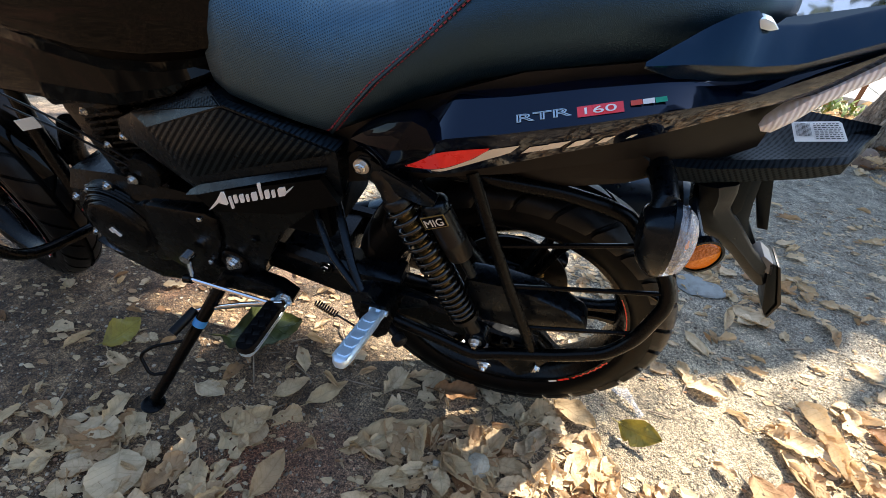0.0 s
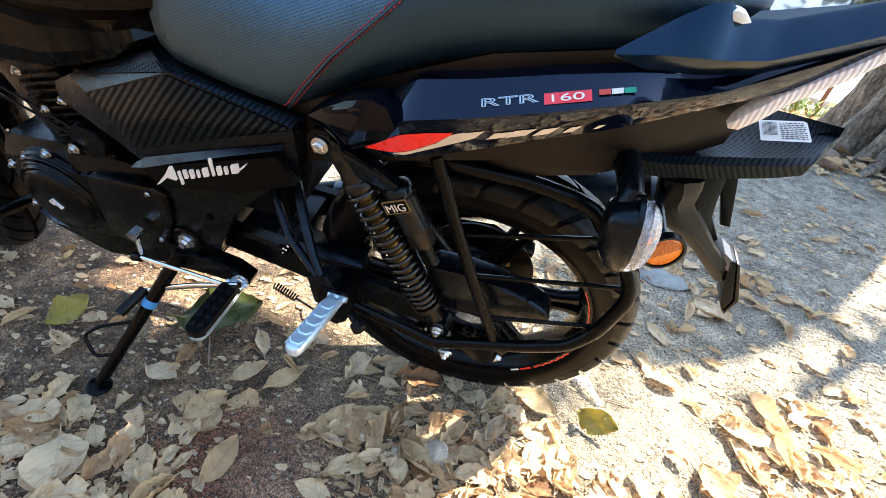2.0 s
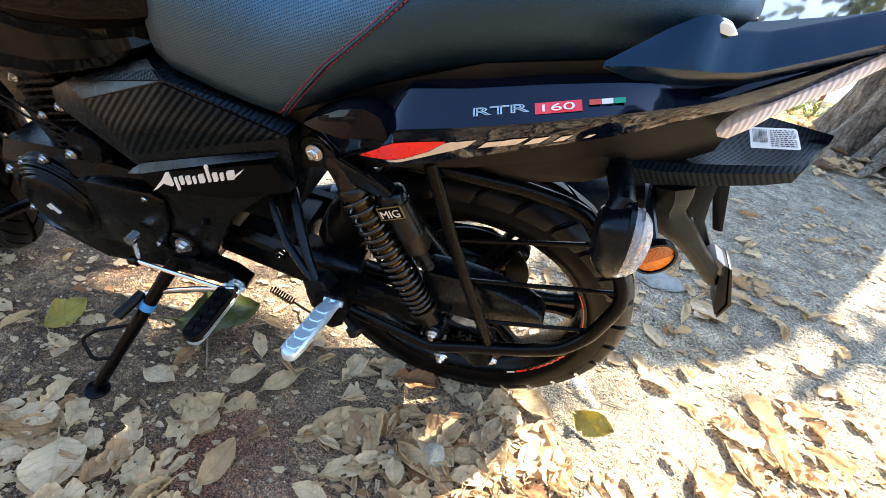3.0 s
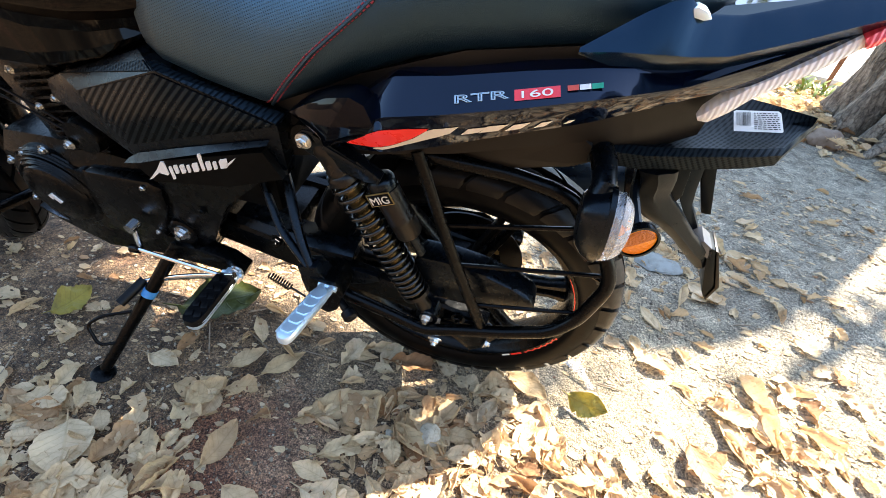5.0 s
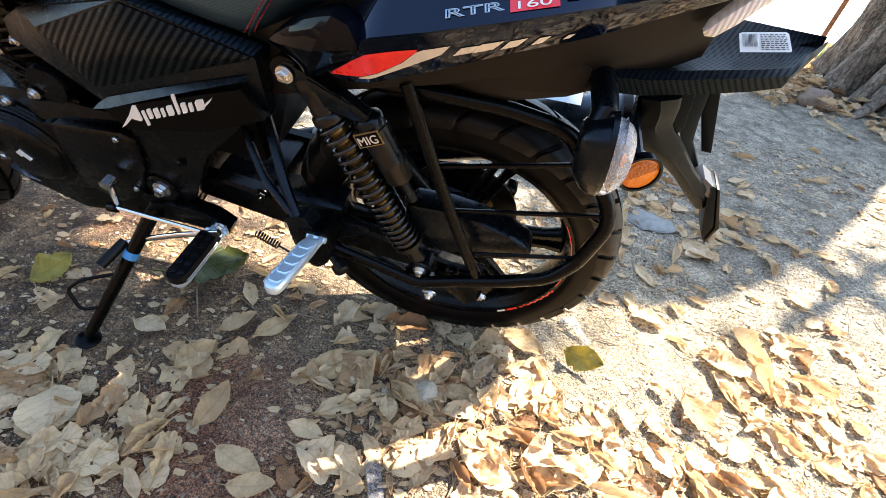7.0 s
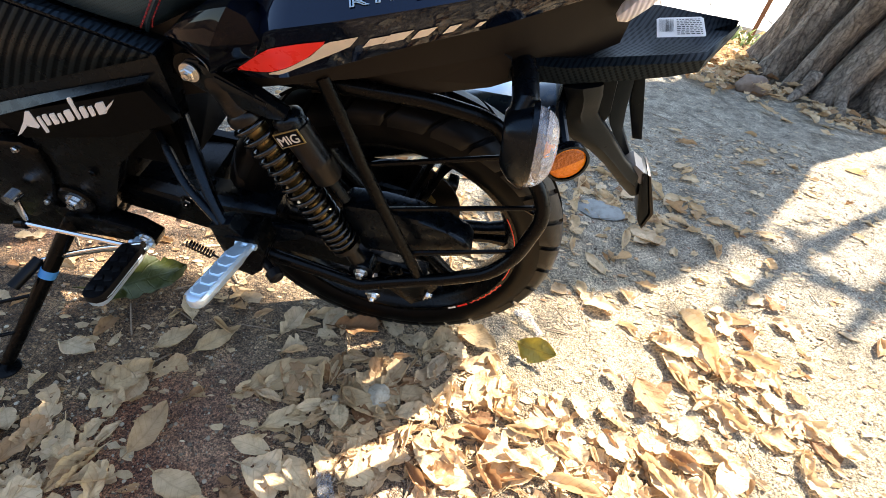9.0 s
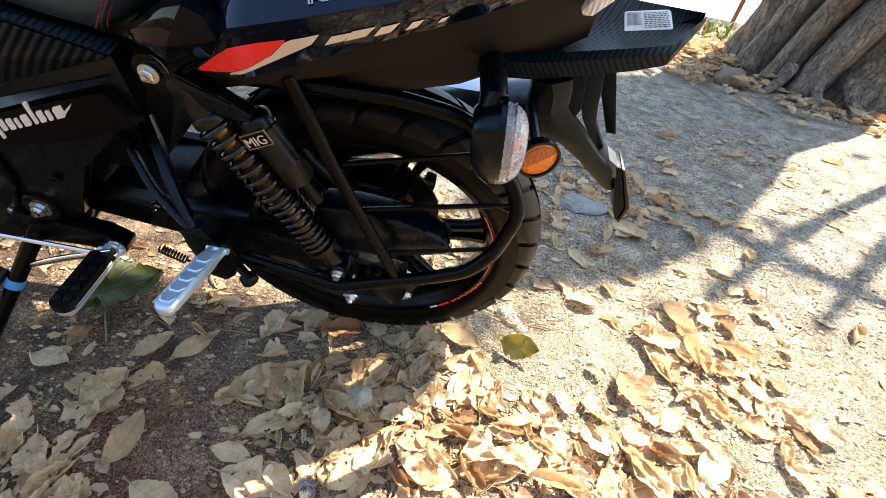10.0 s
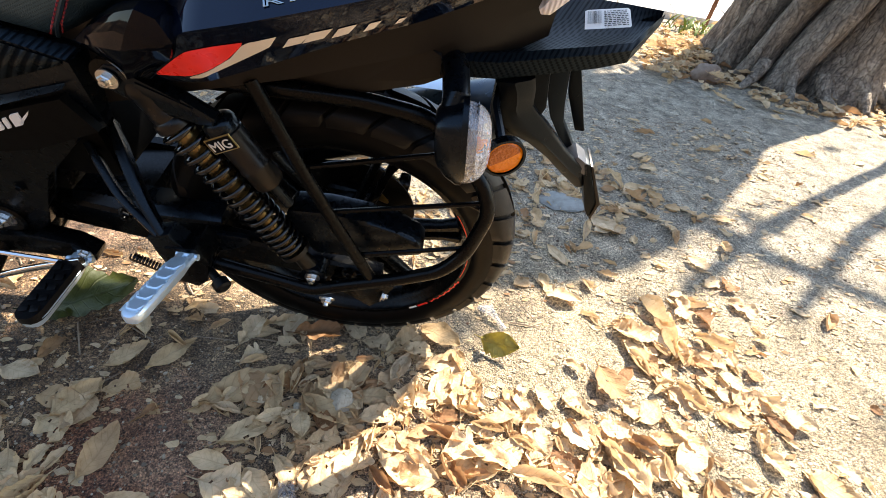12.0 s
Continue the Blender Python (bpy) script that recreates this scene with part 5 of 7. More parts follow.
part("reflector_field", loft(rings, caps=False, closed=False), M["amber_dark"], refl, "darker amber field of the lens", 30)
part("reflector_rim", lathe(bmesh.new(), [(0.0, -0.006), (0.0255, -0.006), (0.0255, 0.005), (0.0225, 0.005)], rc, rn, 32), M["satin"], refl)
part("reflector_stay", tube(bmesh.new(), [(0.220, -0.134, 0.638), (0.205, -0.09, 0.664), (0.21, -0.04, 0.672)], 0.006, 8), M["satin"], refl)

# --- silencer on the far side ---
bm = bmesh.new()
p0, p1 = Vector((-0.35, 0.165, 0.305)), Vector((0.283, 0.172, 0.497))
d = (p1 - p0).normalized()
L = (p1 - p0).length
lathe(bm, [(0, 0), (0.025, 0), (0.05, 0.1), (0.058, 0.2), (0.058, L - 0.03), (0.05, L), (0.02, L + 0.006), (0, L + 0.006)], p0, d, 36)
part("silencer", bm, M["silencer"], bike, "black exhaust silencer", 30)
bm = bmesh.new()
lathe(bm, [(0.051, L - 0.012), (0.0595, L - 0.012), (0.0595, L - 0.028), (0.058, L - 0.03)], p0, d, 36)
part("silencer_band", bm, M["engine"], bike, "", 30)
part("exhaust_pipe", tube(bmesh.new(), rounded([(-0.34, 0.17, 0.31), (-0.5, 0.13, 0.27), (-0.75, 0.06, 0.20), (-0.97, 0.03, 0.26), (-1.0, 0.02, 0.42), (-0.92, 0.0, 0.52)], 0.08), 0.022, 14), M["engine"], bike, sharp=60)
bm = loft([[(x, y, z) for y, z in ((0.13, 0.535), (0.155, 0.546), (0.2, 0.549), (0.235, 0.535))] for x in (0.02, 0.17)], caps=False, closed=False)
part("heat_shield", bm, M["alu"], bike, "bare metal heat shield")

# --- side panels ---
PV = [(-0.650, -0.100, 0.632), (-0.441, -0.113, 0.726), (-0.240, -0.119, 0.683), (-0.552, -0.136, 0.656), (-0.406, -0.137, 0.716), (-0.499, -0.146, 0.583), (-0.246, -0.138, 0.677), (-0.648, -0.107, 0.609), (-0.472, -0.139, 0.529), (-0.342, -0.137, 0.551), (-0.253, -0.127, 0.587), (-0.590, -0.118, 0.664)]
PF = [(0, 3, 11), (3, 4, 11), (11, 4, 1), (1, 4, 6, 2), (0, 7, 5, 3), (3, 5, 6, 4), (7, 8, 5), (5, 8, 9, 10, 6), (2, 6, 10)]
for side in (-1, 1):
    vv = [(x, -side * y, z) for x, y, z in PV]
    panel = part("side_panel", shell(vv, PF, (0, -side * 0.016, 0), 0.0025), M["satin"], bike, "black side panel with woven insert", 20)
    for pts, mt, nm in (([(4, 4, 0), (6, 6, 0), (6, 2, 0.95), (4, 1, 0.5)], "carbon_fine", "woven_insert"), ([(11, 11, 0), (4, 4, 0), (4, 1, 0.5), (11, 1, 0.03)], "carbon_fine", "woven_insert")):
        q = [Vector(vv[i]).lerp(Vector(vv[j]), f) for i, j, f in pts]
        c = sum(q, Vector()) / len(q)
        q = [p.lerp(c, 0.03) for p in q]
        n = (q[1] - q[0]).cross(q[-1] - q[0]).normalized()
        if n.y * side < 0:
            n = -n
        part(nm, shell([p + n * 0.0022 for p in q], [tuple(range(len(q)))], -n * 0.004), M[mt], panel, "", 20)
    left, high, right, deep = (Vector(vv[i]) for i in (3, 4, 6, 5))
    out = (right - deep).cross(high - deep).normalized()
    if out.y * side < 0:
        out = -out
    rows = []
    for i in range(21):
        u = 0.02 + 0.96 * i / 20
        tp = left.lerp(high, u / 0.5) if u < 0.5 else high.lerp(right, (u - 0.5) / 0.5)
        bt = left.lerp(deep, u / 0.3) if u < 0.3 else deep.lerp(right, (u - 0.3) / 0.7)
        rows.append([bt.lerp(tp, 0.03 + 0.94 * v / 10) + out * (0.0015 + 0.011 * math.sin(math.pi * u) * math.sin(math.pi * v / 10)) for v in range(11)])
    part("ribbed_insert", loft(rows, caps=False, closed=False), M["carbon"], panel, "", 60)
# plain lower plate, bead and emblem on the left panel


def on_panel(x, z, lift):
    a, b, c = Vector(PV[5]), Vector(PV[9]), Vector(PV[6])
    n = (b - a).cross(c - a).normalized()
    if n.y > 0:
        n = -n
    y = a.y - (n.x * (x - a.x) + n.z * (z - a.z)) / n.y
    return Vector((x, y, z)) + n * lift


def panel_patch(name, outline, material, lift, thick, label=""):
    bm = bmesh.new()
    a = [bm.verts.new(on_panel(x, z, lift)) for x, z in outline]
    b = [bm.verts.new(on_panel(x, z, lift - thick)) for x, z in outline]
    bm.faces.new(a)
    for i in range(len(a)):
        bm.faces.new((a[i], b[i], b[(i + 1) % len(a)], a[(i + 1) % len(a)]))
    return part(name, bm, material, bike, label, 30)


panel_patch("panel_plate", [(-0.497, 0.560), (-0.476, 0.528), (-0.344, 0.553), (-0.252, 0.593), (-0.272, 0.636)], M["matte"], 0.010, 0.012, "plain black lower plate")
bm = bmesh.new()
top = [(-0.510, 0.560), (-0.488, 0.5745), (-0.42, 0.599), (-0.34, 0.627), (-0.262, 0.652)]
low = [(-0.514, 0.556), (-0.488, 0.5625), (-0.42, 0.590), (-0.34, 0.621), (-0.262, 0.650)]
skin(bm, [[bm.verts.new(on_panel(*p, 0.001)) for p in top], [bm.verts.new(on_panel(*p, 0.0105)) for p in low], [bm.verts.new(on_panel(*p, 0.0)) for p in low]], caps=False, closed=False)
part("panel_ledge", bm, M["satin"], bike, "bevelled ledge over the lower plate", 15)
bm = bmesh.new()
# silver emblem, drawn as slanted plain shapes of its size
ex, ez = (-0.468, 0.541), (0.9301, 0.3673)
emblem = new("panel_emblem")
emblem.parent = bike
emblem["label"] = "raised silver emblem of slanted plain shapes"
bm.free()
GLYPHS = [[(-0.014, -0.004), (-0.006, -0.002), (0.010, 0.007), (0.024, 0.000), (0.027, 0.002), (0.026, 0.026), (0.021, 0.027), (0.009, 0.014)]]
for u0, w, b0, b1 in ((0.031, 0.005, -0.009, 0.016), (0.040, 0.007, 0.001, 0.017), (0.051, 0.008, 0.0, 0.016), (0.063, 0.005, 0.0, 0.014), (0.073, 0.010, 0.0, 0.016), (0.088, 0.005, 0.0, 0.031), (0.097, 0.008, 0.0, 0.016), (0.109, 0.006, 0.0, 0.014), (0.120, 0.013, 0.0, 0.016)):
    GLYPHS.append([(u0, b0), (u0 + w * 0.8, b0), (u0 + w, b0 + 0.003), (u0 + w, b1), (u0 + w * 0.2, b1), (u0, b1 - 0.003)])
GLYPHS.append([(0.128, 0.0), (0.142, 0.009), (0.148, 0.015), (0.138, 0.010), (0.130, 0.005)])
for shape in GLYPHS:
    bm = bmesh.new()
    q = []
    for u_, v_ in shape:
        uu, vv_ = u_ * 1.10 + 0.45 * v_, v_ * 0.92
        q.append((ex[0] + uu * ez[0] - vv_ * ez[1], ex[1] + uu * ez[1] + vv_ * ez[0]))
    a = [bm.verts.new(on_panel(x, z, 0.0116)) for x, z in q]
    c = [bm.verts.new(on_panel(x, z, 0.009)) for x, z in q]
    bm.faces.new(a)
    for i in range(len(a)):
        bm.faces.new((a[i], c[i], c[(i + 1) % len(a)], a[(i + 1) % len(a)]))
    part("emblem_block", bm, M["silver"], emblem, "", 30)

# --- frame plate and sub-frame ---
part("pivot_plate", plate([(-0.505, 0.52), (-0.505, 0.496), (-0.528, 0.446), (-0.534, 0.40), (-0.52, 0.345), (-0.485, 0.335), (-0.45, 0.36), (-0.43, 0.40), (-0.394, 0.475), (-0.32, 0.54), (-0.29, 0.575), (-0.36, 0.57), (-0.45, 0.56)], -0.120, -0.1, 0.004), M["engine"], bike, "black frame pivot plate")
part("pivot_cap", lathe(bmesh.new(), [(0, 0.004), (0.018, 0.004), (0.026, 0.006), (0.030, 0.003), (0.030, 0)], (-0.512, -0.120, 0.367), (0, -1, 0), 28), M["frame"], bike)
bolt("pivot_bolt", (-0.512, -0.123, 0.367), (0, -1, 0), bike, 0.011)
bolt("plate_screw", (-0.445, -0.120, 0.445), (0, -1, 0), bike, 0.006, M["engine"], label="black screw")
bolt("swingarm_screw", (-0.33, -0.096, 0.385), (0, -1, 0), bike, 0.009, M["engine"], label="black bolt")
bm = bmesh.new()
tube(bm, rounded([(-0.95, -0.05, 0.75), (-0.6, -0.085, 0.66), (-0.4, -0.1, 0.63), (-0.2, -0.1, 0.66), (0.1, -0.08, 0.76)], 0.06), 0.014, 10)
tube(bm, rounded([(-0.95, 0.05, 0.75), (-0.6, 0.085, 0.66), (-0.4, 0.1, 0.63), (-0.2, 0.1, 0.66), (0.1, 0.08, 0.76)], 0.06), 0.014, 10)
tube(bm, rounded([(-0.98, 0, 0.8), (-1.0, -0.02, 0.5), (-0.93, -0.06, 0.26), (-0.6, -0.075, 0.22), (-0.48, -0.08, 0.32), (-0.42, -0.09, 0.62)], 0.06), 0.015, 10)
part("tube_frame", bm, M["frame"], bike, sharp=60)
bm = plate([(-0.545, 0.335), (-0.47, 0.345), (-0.42, 0.335), (-0.392, 0.312), (-0.400, 0.292), (-0.44, 0.290), (-0.49, 0.300), (-0.55, 0.29)], -0.135, -0.105, 0.004)
part("step_bracket", bm, M["frame"], bike)
bolt("step_bolt", (-0.408, -0.136, 0.315), (0, -1, 0), bike, 0.008)
# --- side stand and gear lever ---
stand = new("side_stand")
stand.parent = bike
stand["label"] = "black steel side stand, folded out, with blue paint mark"
T0, T1 = Vector((-0.545, -0.118, 0.318)), Vector((-0.659, -0.318, 0.100))
part("stand_leg", tube(bmesh.new(), [T0, T0.lerp(T1, 0.3), T0.lerp(T1, 0.9), T1], [0.014, 0.0125, 0.011, 0.011], 12), M["frame"], stand, sharp=60)
part("paint_mark", tube(bmesh.new(), [T0.lerp(T1, 0.355), T0.lerp(T1, 0.405)], 0.0135, 12), M["blue"], stand, "blue paint band")
bm = lathe(bmesh.new(), [(0, -0.003), (0.020, -0.003), (0.023, -0.001), (0.023, 0.002), (0.020, 0.004), (0, 0.004)], (0, 0, 0), (0, 0, 1), 24)
ft = part("stand_foot", bm, M["frame"], stand)
ft.matrix_basis = pose(-0.665, -0.325, 0.087, -LEAN, 0, -35)
pa = T0.lerp(T1, 0.52)
part("stand_tang", tube(bmesh.new(), rounded([pa, pa + Vector((-0.06, -0.035, 0.0)), pa + Vector((-0.082, -0.055, -0.012)), pa + Vector((-0.055, -0.075, -0.045)), T0.lerp(T1, 0.78)], 0.012), 0.0035, 8), M["frame"], stand, sharp=60)
part("stand_lug", plate([(-0.57, 0.345), (-0.52, 0.345), (-0.52, 0.29), (-0.56, 0.285)], -0.125, -0.09, 0.004), M["frame"], bike)
bm = bmesh.new()
c0, c1 = Vector((-0.37, -0.10, 0.268)), Vector((-0.30, -0.11, 0.245))
dd = (c1 - c0).normalized()
uu = dd.cross(Y).normalized()
ww = dd.cross(uu)
tube(bm, [c0 + dd * 0.05 * i / 96 + (uu * math.cos(i * 0.6) + ww * math.sin(i * 0.6)) * 0.007 for i in range(97)], 0.0018, 5)
tube(bm, [c0 + dd * 0.05, c1 + dd * 0.02], 0.0022, 6)
part("stand_spring", bm, M["spring"], bike, sharp=60)
gear = new("gear_lever")
gear.parent = bike
gear["label"] = "steel gear lever with rubber toe piece and linkage"
part("gear_arm", tube(bmesh.new(), rounded([(-0.40, -0.155, 0.322), (-0.49, -0.16, 0.290), (-0.585, -0.17, 0.252), (-0.612, -0.185, 0.245)], 0.02), 0.0065, 8, flat=0.8), M["chrome"], gear, sharp=60)
part("gear_rod", tube(bmesh.new(), [(-0.594, -0.16, 0.329), (-0.42, -0.16, 0.318)], 0.0042, 8), M["chrome"], gear)
part("toe_rubber", tube(bmesh.new(), [(-0.606, -0.178, 0.250), (-0.622, -0.235, 0.238)], 0.010, 12), M["rubber"], gear, "black rubber toe piece")
part("rod_end", tube(bmesh.new(), [(-0.594, -0.16, 0.329), (-0.61, -0.16, 0.326)], 0.009, 10), M["engine"], gear)
bm = bmesh.new()
tube(bm, [(-0.588, -0.15, 0.382), (-0.594, -0.155, 0.335)], 0.005, 8)
lathe(bm, [(0, -0.010), (0.010, -0.010), (0.010, 0.010), (0, 0.010)], (-0.588, -0.15, 0.385), Y, 16)
part("gear_crank", bm, M["chrome"], gear)

# --- engine ---
eng = new("engine")
eng.parent = bike
eng["label"] = "black air-cooled single cylinder engine with bright bolts"
rings = []
for x, w, zb, zt in ((-0.90, 0.07, 0.30, 0.42), (-0.86, 0.105, 0.24, 0.48), (-0.74, 0.115, 0.21, 0.50), (-0.6, 0.112, 0.23, 0.49), (-0.50, 0.10, 0.28, 0.48), (-0.47, 0.08, 0.32, 0.45)):
    rings.append([(x, -w * 0.8, zb), (x, -w, zb + 0.03), (x, -w, zt - 0.03), (x, -w * 0.8, zt), (x, w * 0.8, zt), (x, w, zt - 0.03), (x, w, zb + 0.03), (x, w * 0.8, zb)])
part("crankcase", loft(rings), M["engine"], eng, "", 35)
cc = (-0.755, -0.108, 0.392)
part("clutch_cover", lathe(bmesh.new(), [(0, 0.032), (0.05, 0.030), (0.062, 0.026), (0.066, 0.020), (0.074, 0.020), (0.078, 0.014), (0.088, 0.012), (0.094, 0.004), (0.094, -0.01)], cc, (0, -1, 0), 48), M["engine"], eng, "round black engine cover", 25)
bm = bmesh.new()
for i in range(5):
    tube(bm, [(cc[0] + (0.064 + 0.007 * i) * math.cos(a), cc[1] - 0.024 + 0.0035 * i, cc[2] + (0.064 + 0.007 * i) * math.sin(a)) for a in [radians(20 + 8 * k) for k in range(14)]], 0.0024, 5)
part("cover_ribs", bm, M["engine"], eng, sharp=60)
part("cover_emblem", plate([(-0.765, 0.398), (-0.755, 0.405), (-0.742, 0.386), (-0.748, 0.382), (-0.755, 0.392), (-0.760, 0.388)], -0.1425, -0.139), M["silver"], eng, "silver angular emblem")
part("sprocket_cover", plate([(-0.66, 0.475), (-0.53, 0.488), (-0.505, 0.48), (-0.52, 0.42), (-0.55, 0.345), (-0.62, 0.30), (-0.68, 0.33), (-0.685, 0.42)], -0.128, -0.1, 0.010), M["engine"], eng, "black plastic sprocket cover")
for x, z in ((-0.668, 0.519), (-0.649, 0.467), (-0.664, 0.421), (-0.672, 0.371), (-0.739, 0.489), (-0.792, 0.470), (-0.838, 0.440), (-0.850, 0.345)):
    bolt("cover_bolt", (x, -0.114, z), (0, -1, 0), eng, 0.0065, washer=True, label="silver cover bolt")
for x, z in ((-0.54, 0.475), (-0.56, 0.36)):
    bolt("cover_bolt", (x, -0.128, z), (0, -1, 0), eng, 0.005, washer=False, label="silver cover bolt")
# second cover behind the round one, polished lower case and a small warning label
part("magneto_cover", plate([(-0.70, 0.46), (-0.665, 0.472), (-0.635, 0.455), (-0.63, 0.40), (-0.645, 0.345), (-0.68, 0.315), (-0.72, 0.31), (-0.75, 0.47)], -0.123, -0.1, 0.006), M["engine"], eng, "black magneto cover")
bm = bmesh.new()
rings = []
for k in range(9):
    a = radians(215 + 12 * k)
    rings.append([(-0.83 + r * math.cos(a), y, 0.335 + r * 0.9 * math.sin(a)) for r, y in ((0.062, -0.108), (0.075, -0.105), (0.086, -0.092), (0.088, -0.075), (0.06, -0.075))])
skin(bm, [[bm.verts.new(p) for p in r] for r in rings])
part("polished_case_edge", bm, M["chrome"], eng, "polished curved case edge", 40)
part("warning_label", plate([(-0.853, 0.388), (-0.836, 0.394), (-0.838, 0.408), (-0.855, 0.402)], -0.1135, -0.112), M["red"], eng, "small red warning label")
part("label_print", plate([(-0.850, 0.393), (-0.841, 0.396), (-0.842, 0.402), (-0.851, 0.399)], -0.1142, -0.1130), M["cream"], eng)
cyl = Vector((-0.695, 0, 0.48))
ca = Vector((-0.26, 0, 0.97)).normalized()
for i in range(12):
    c = cyl + ca * (0.012 * i + 0.01)
    rot = math.degrees(math.atan2(ca.x, ca.z))
    w = 0.098 if i < 9 else 0.09
    bm = bmesh.new()
    fin = [(-0.085, -0.03), (-0.02, -w * 0.92), (0.0, -w), (0.085, -w), (0.085, w), (-0.085, w)]
    fa = [[bm.verts.new((x, y, z)) for x, y in fin] for z in (-0.002, 0.002)]
    skin(bm, fa)
    part("cooling_fin", bm, M["engine"], eng).matrix_basis = pose(*c, 0, rot, 0)
part("cylinder", block(tuple(cyl + ca * 0.08), (0.13, 0.15, 0.17), 0.012, (0, math.degrees(math.atan2(ca.x, ca.z)), 0)), M["engine"], eng)
part("cylinder_head", block(tuple(cyl + ca * 0.19), (0.15, 0.17, 0.06), 0.014, (0, math.degrees(math.atan2(ca.x, ca.z)), 0)), M["engine"], eng)
for x, z in ((-0.712, 0.635), (-0.655, 0.60), (-0.70, 0.575)):
    bolt("engine_stud", (x, -0.1, z), (0, -1, 0), eng, 0.005)
part("starter_motor", lathe(bmesh.new(), [(0, -0.05), (0.03, -0.05), (0.034, -0.04), (0.034, 0.05), (0, 0.05)], (-0.64, -0.06, 0.535), Y, 24), M["engine"], eng)
for off in (0, 0.02):
    part("cable", tube(bmesh.new(), rounded([(-0.9, -0.09 - off * 0.3, 0.63 - off), (-0.75, -0.105, 0.60 - off), (-0.66, -0.1, 0.545 - off), (-0.62, -0.08, 0.47)], 0.05), 0.0022, 7), M["rubber"], eng, "", 60)
part("name_tag", block((-0.81, -0.13, 0.610), (0.056, 0.0012, 0.019), 0.0, (0, -18, 0)), M["alu"], eng, "small pale printed tag")
bm = bmesh.new()
lathe(bm, [(0, -0.1), (0.02, -0.1), (0.026, -0.09), (0.026, 0.09), (0.0, 0.1)], (-0.72, -0.03, 0.20), (1, 0, 0), 20)
part("sump_pipe", bm, M["steel"], eng, "dulled steel exhaust chamber")

# --- tank, crash bar, fork ---
KX = [-0.98, -0.9, -0.8, -0.68, -0.58, -0.50, -0.44, -0.40]
KB = [0.74, 0.68, 0.66, 0.662, 0.668, 0.692, 0.722, 0.748]
KT = [0.93, 0.965, 0.98, 0.975, 0.96, 0.94, 0.91, 0.88]
KW = [0.10, 0.145, 0.165, 0.165, 0.155, 0.138, 0.118, 0.10]
rings = []
for i in range(30):
    x = KX[0] + (KX[-1] - KX[0]) * i / 29
    zb, zt, w = (lerp_table(x, KX, t) for t in (KB, KT, KW))
    h = zt - zb
    # a raised knee ridge sweeps down towards the seat, with a scooped recess under it
    sw = max(-0.16, min(0.16, -0.62 * (x + 0.68)))
    left = [(x, -w * a, zb + h * b) for a, b in ((0.70, 0.0), (0.90, 0.07), (0.93, 0.16 + sw * 0.4), (0.86, 0.30 + sw), (0.885, 0.36 + sw), (1.0, 0.43 + sw), (1.01, 0.47 + sw), (0.96, 0.60 + sw * 0.5), (0.90, 0.75), (0.7, 0.92), (0.35, 1.0))]
    rings.append(left + [(px, -py, pz) for px, py, pz in left[::-1]])
part("fuel_tank", loft(rings), M["gloss2"], bike, "glossy black fuel tank", 24)
part("crash_bar", tube(bmesh.new(), rounded([(-0.95, -0.03, 0.66), (-0.93, -0.2, 0.62), (-0.95, -0.27, 0.45), (-0.98, -0.2, 0.30), (-0.97, -0.03, 0.26)], 0.06), 0.0125, 12), M["frame"], bike, "black tubular engine guard", 60)
for side in (-1, 1):
    bm = bmesh.new()
    tube(bm, [(-1.30, side * 0.09, 0.30), (-1.20, side * 0.09, 0.55), (-1.06, side * 0.09, 0.9)], [0.024, 0.022, 0.017], 14)
    part("fork_leg", bm, M["frame"], bike, sharp=60)
rings = []
for i in range(14):
    a = radians(20 + 10 * i)
    rings.append([(-1.30 + r * math.cos(a), y, 0.293 + r * math.sin(a)) for r, y in ((0.30, -0.055), (0.315, -0.04), (0.32, 0.0), (0.315, 0.04), (0.30, 0.055), (0.31, 0.03), (0.313, 0), (0.31, -0.03))])
part("front_mudguard", loft(rings), M["gloss2"], bike, "glossy black front mudguard", 50)

# ---- ground ----


def height(x, y):
    v = Vector((x, y, 0))
    return 0.010 * noise.noise(v * 1.7) + 0.006 * noise.noise(v * 7 + Vector((3, 1, 0))) + 0.0013 * noise.noise(v * 31) - 0.004


def spaced(lo, hi, step, far, grow):
    a = [lo + step * i for i in range(int((hi - lo) / step) + 1)]
    s, out = step, []
    x = a[-1]
    while x < far:
        s *= grow
        x += s
        out.append(x)
    s, back = step, []
    x = a[0]
    while x > -far:
        s *= grow
        x -= s
        back.append(x)
    return back[::-1] + a + out


gx, gy = spaced(-1.0, 2.3, 0.022, 400, 1.16), spaced(-0.75, 2.3, 0.022, 400, 1.16)
verts = [(x, y, height(x, y) if abs(x) < 12 and abs(y) < 12 else -0.004) for y in gy for x in gx]
nx = len(gx)
faces = [(j * nx + i, j * nx + i + 1, (j + 1) * nx + i + 1, (j + 1) * nx + i) for j in range(len(gy) - 1) for i in range(nx - 1)]
me = bpy.data.meshes.new("ground")
me.from_pydata(verts, [], faces)
me.polygons.foreach_set("use_smooth", [True] * len(me.polygons))
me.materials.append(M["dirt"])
tagged(new("ground", me), "dry gritty grey-brown earth with reddish patches", "ground", kind="structure")

# ---- fallen leaves ----


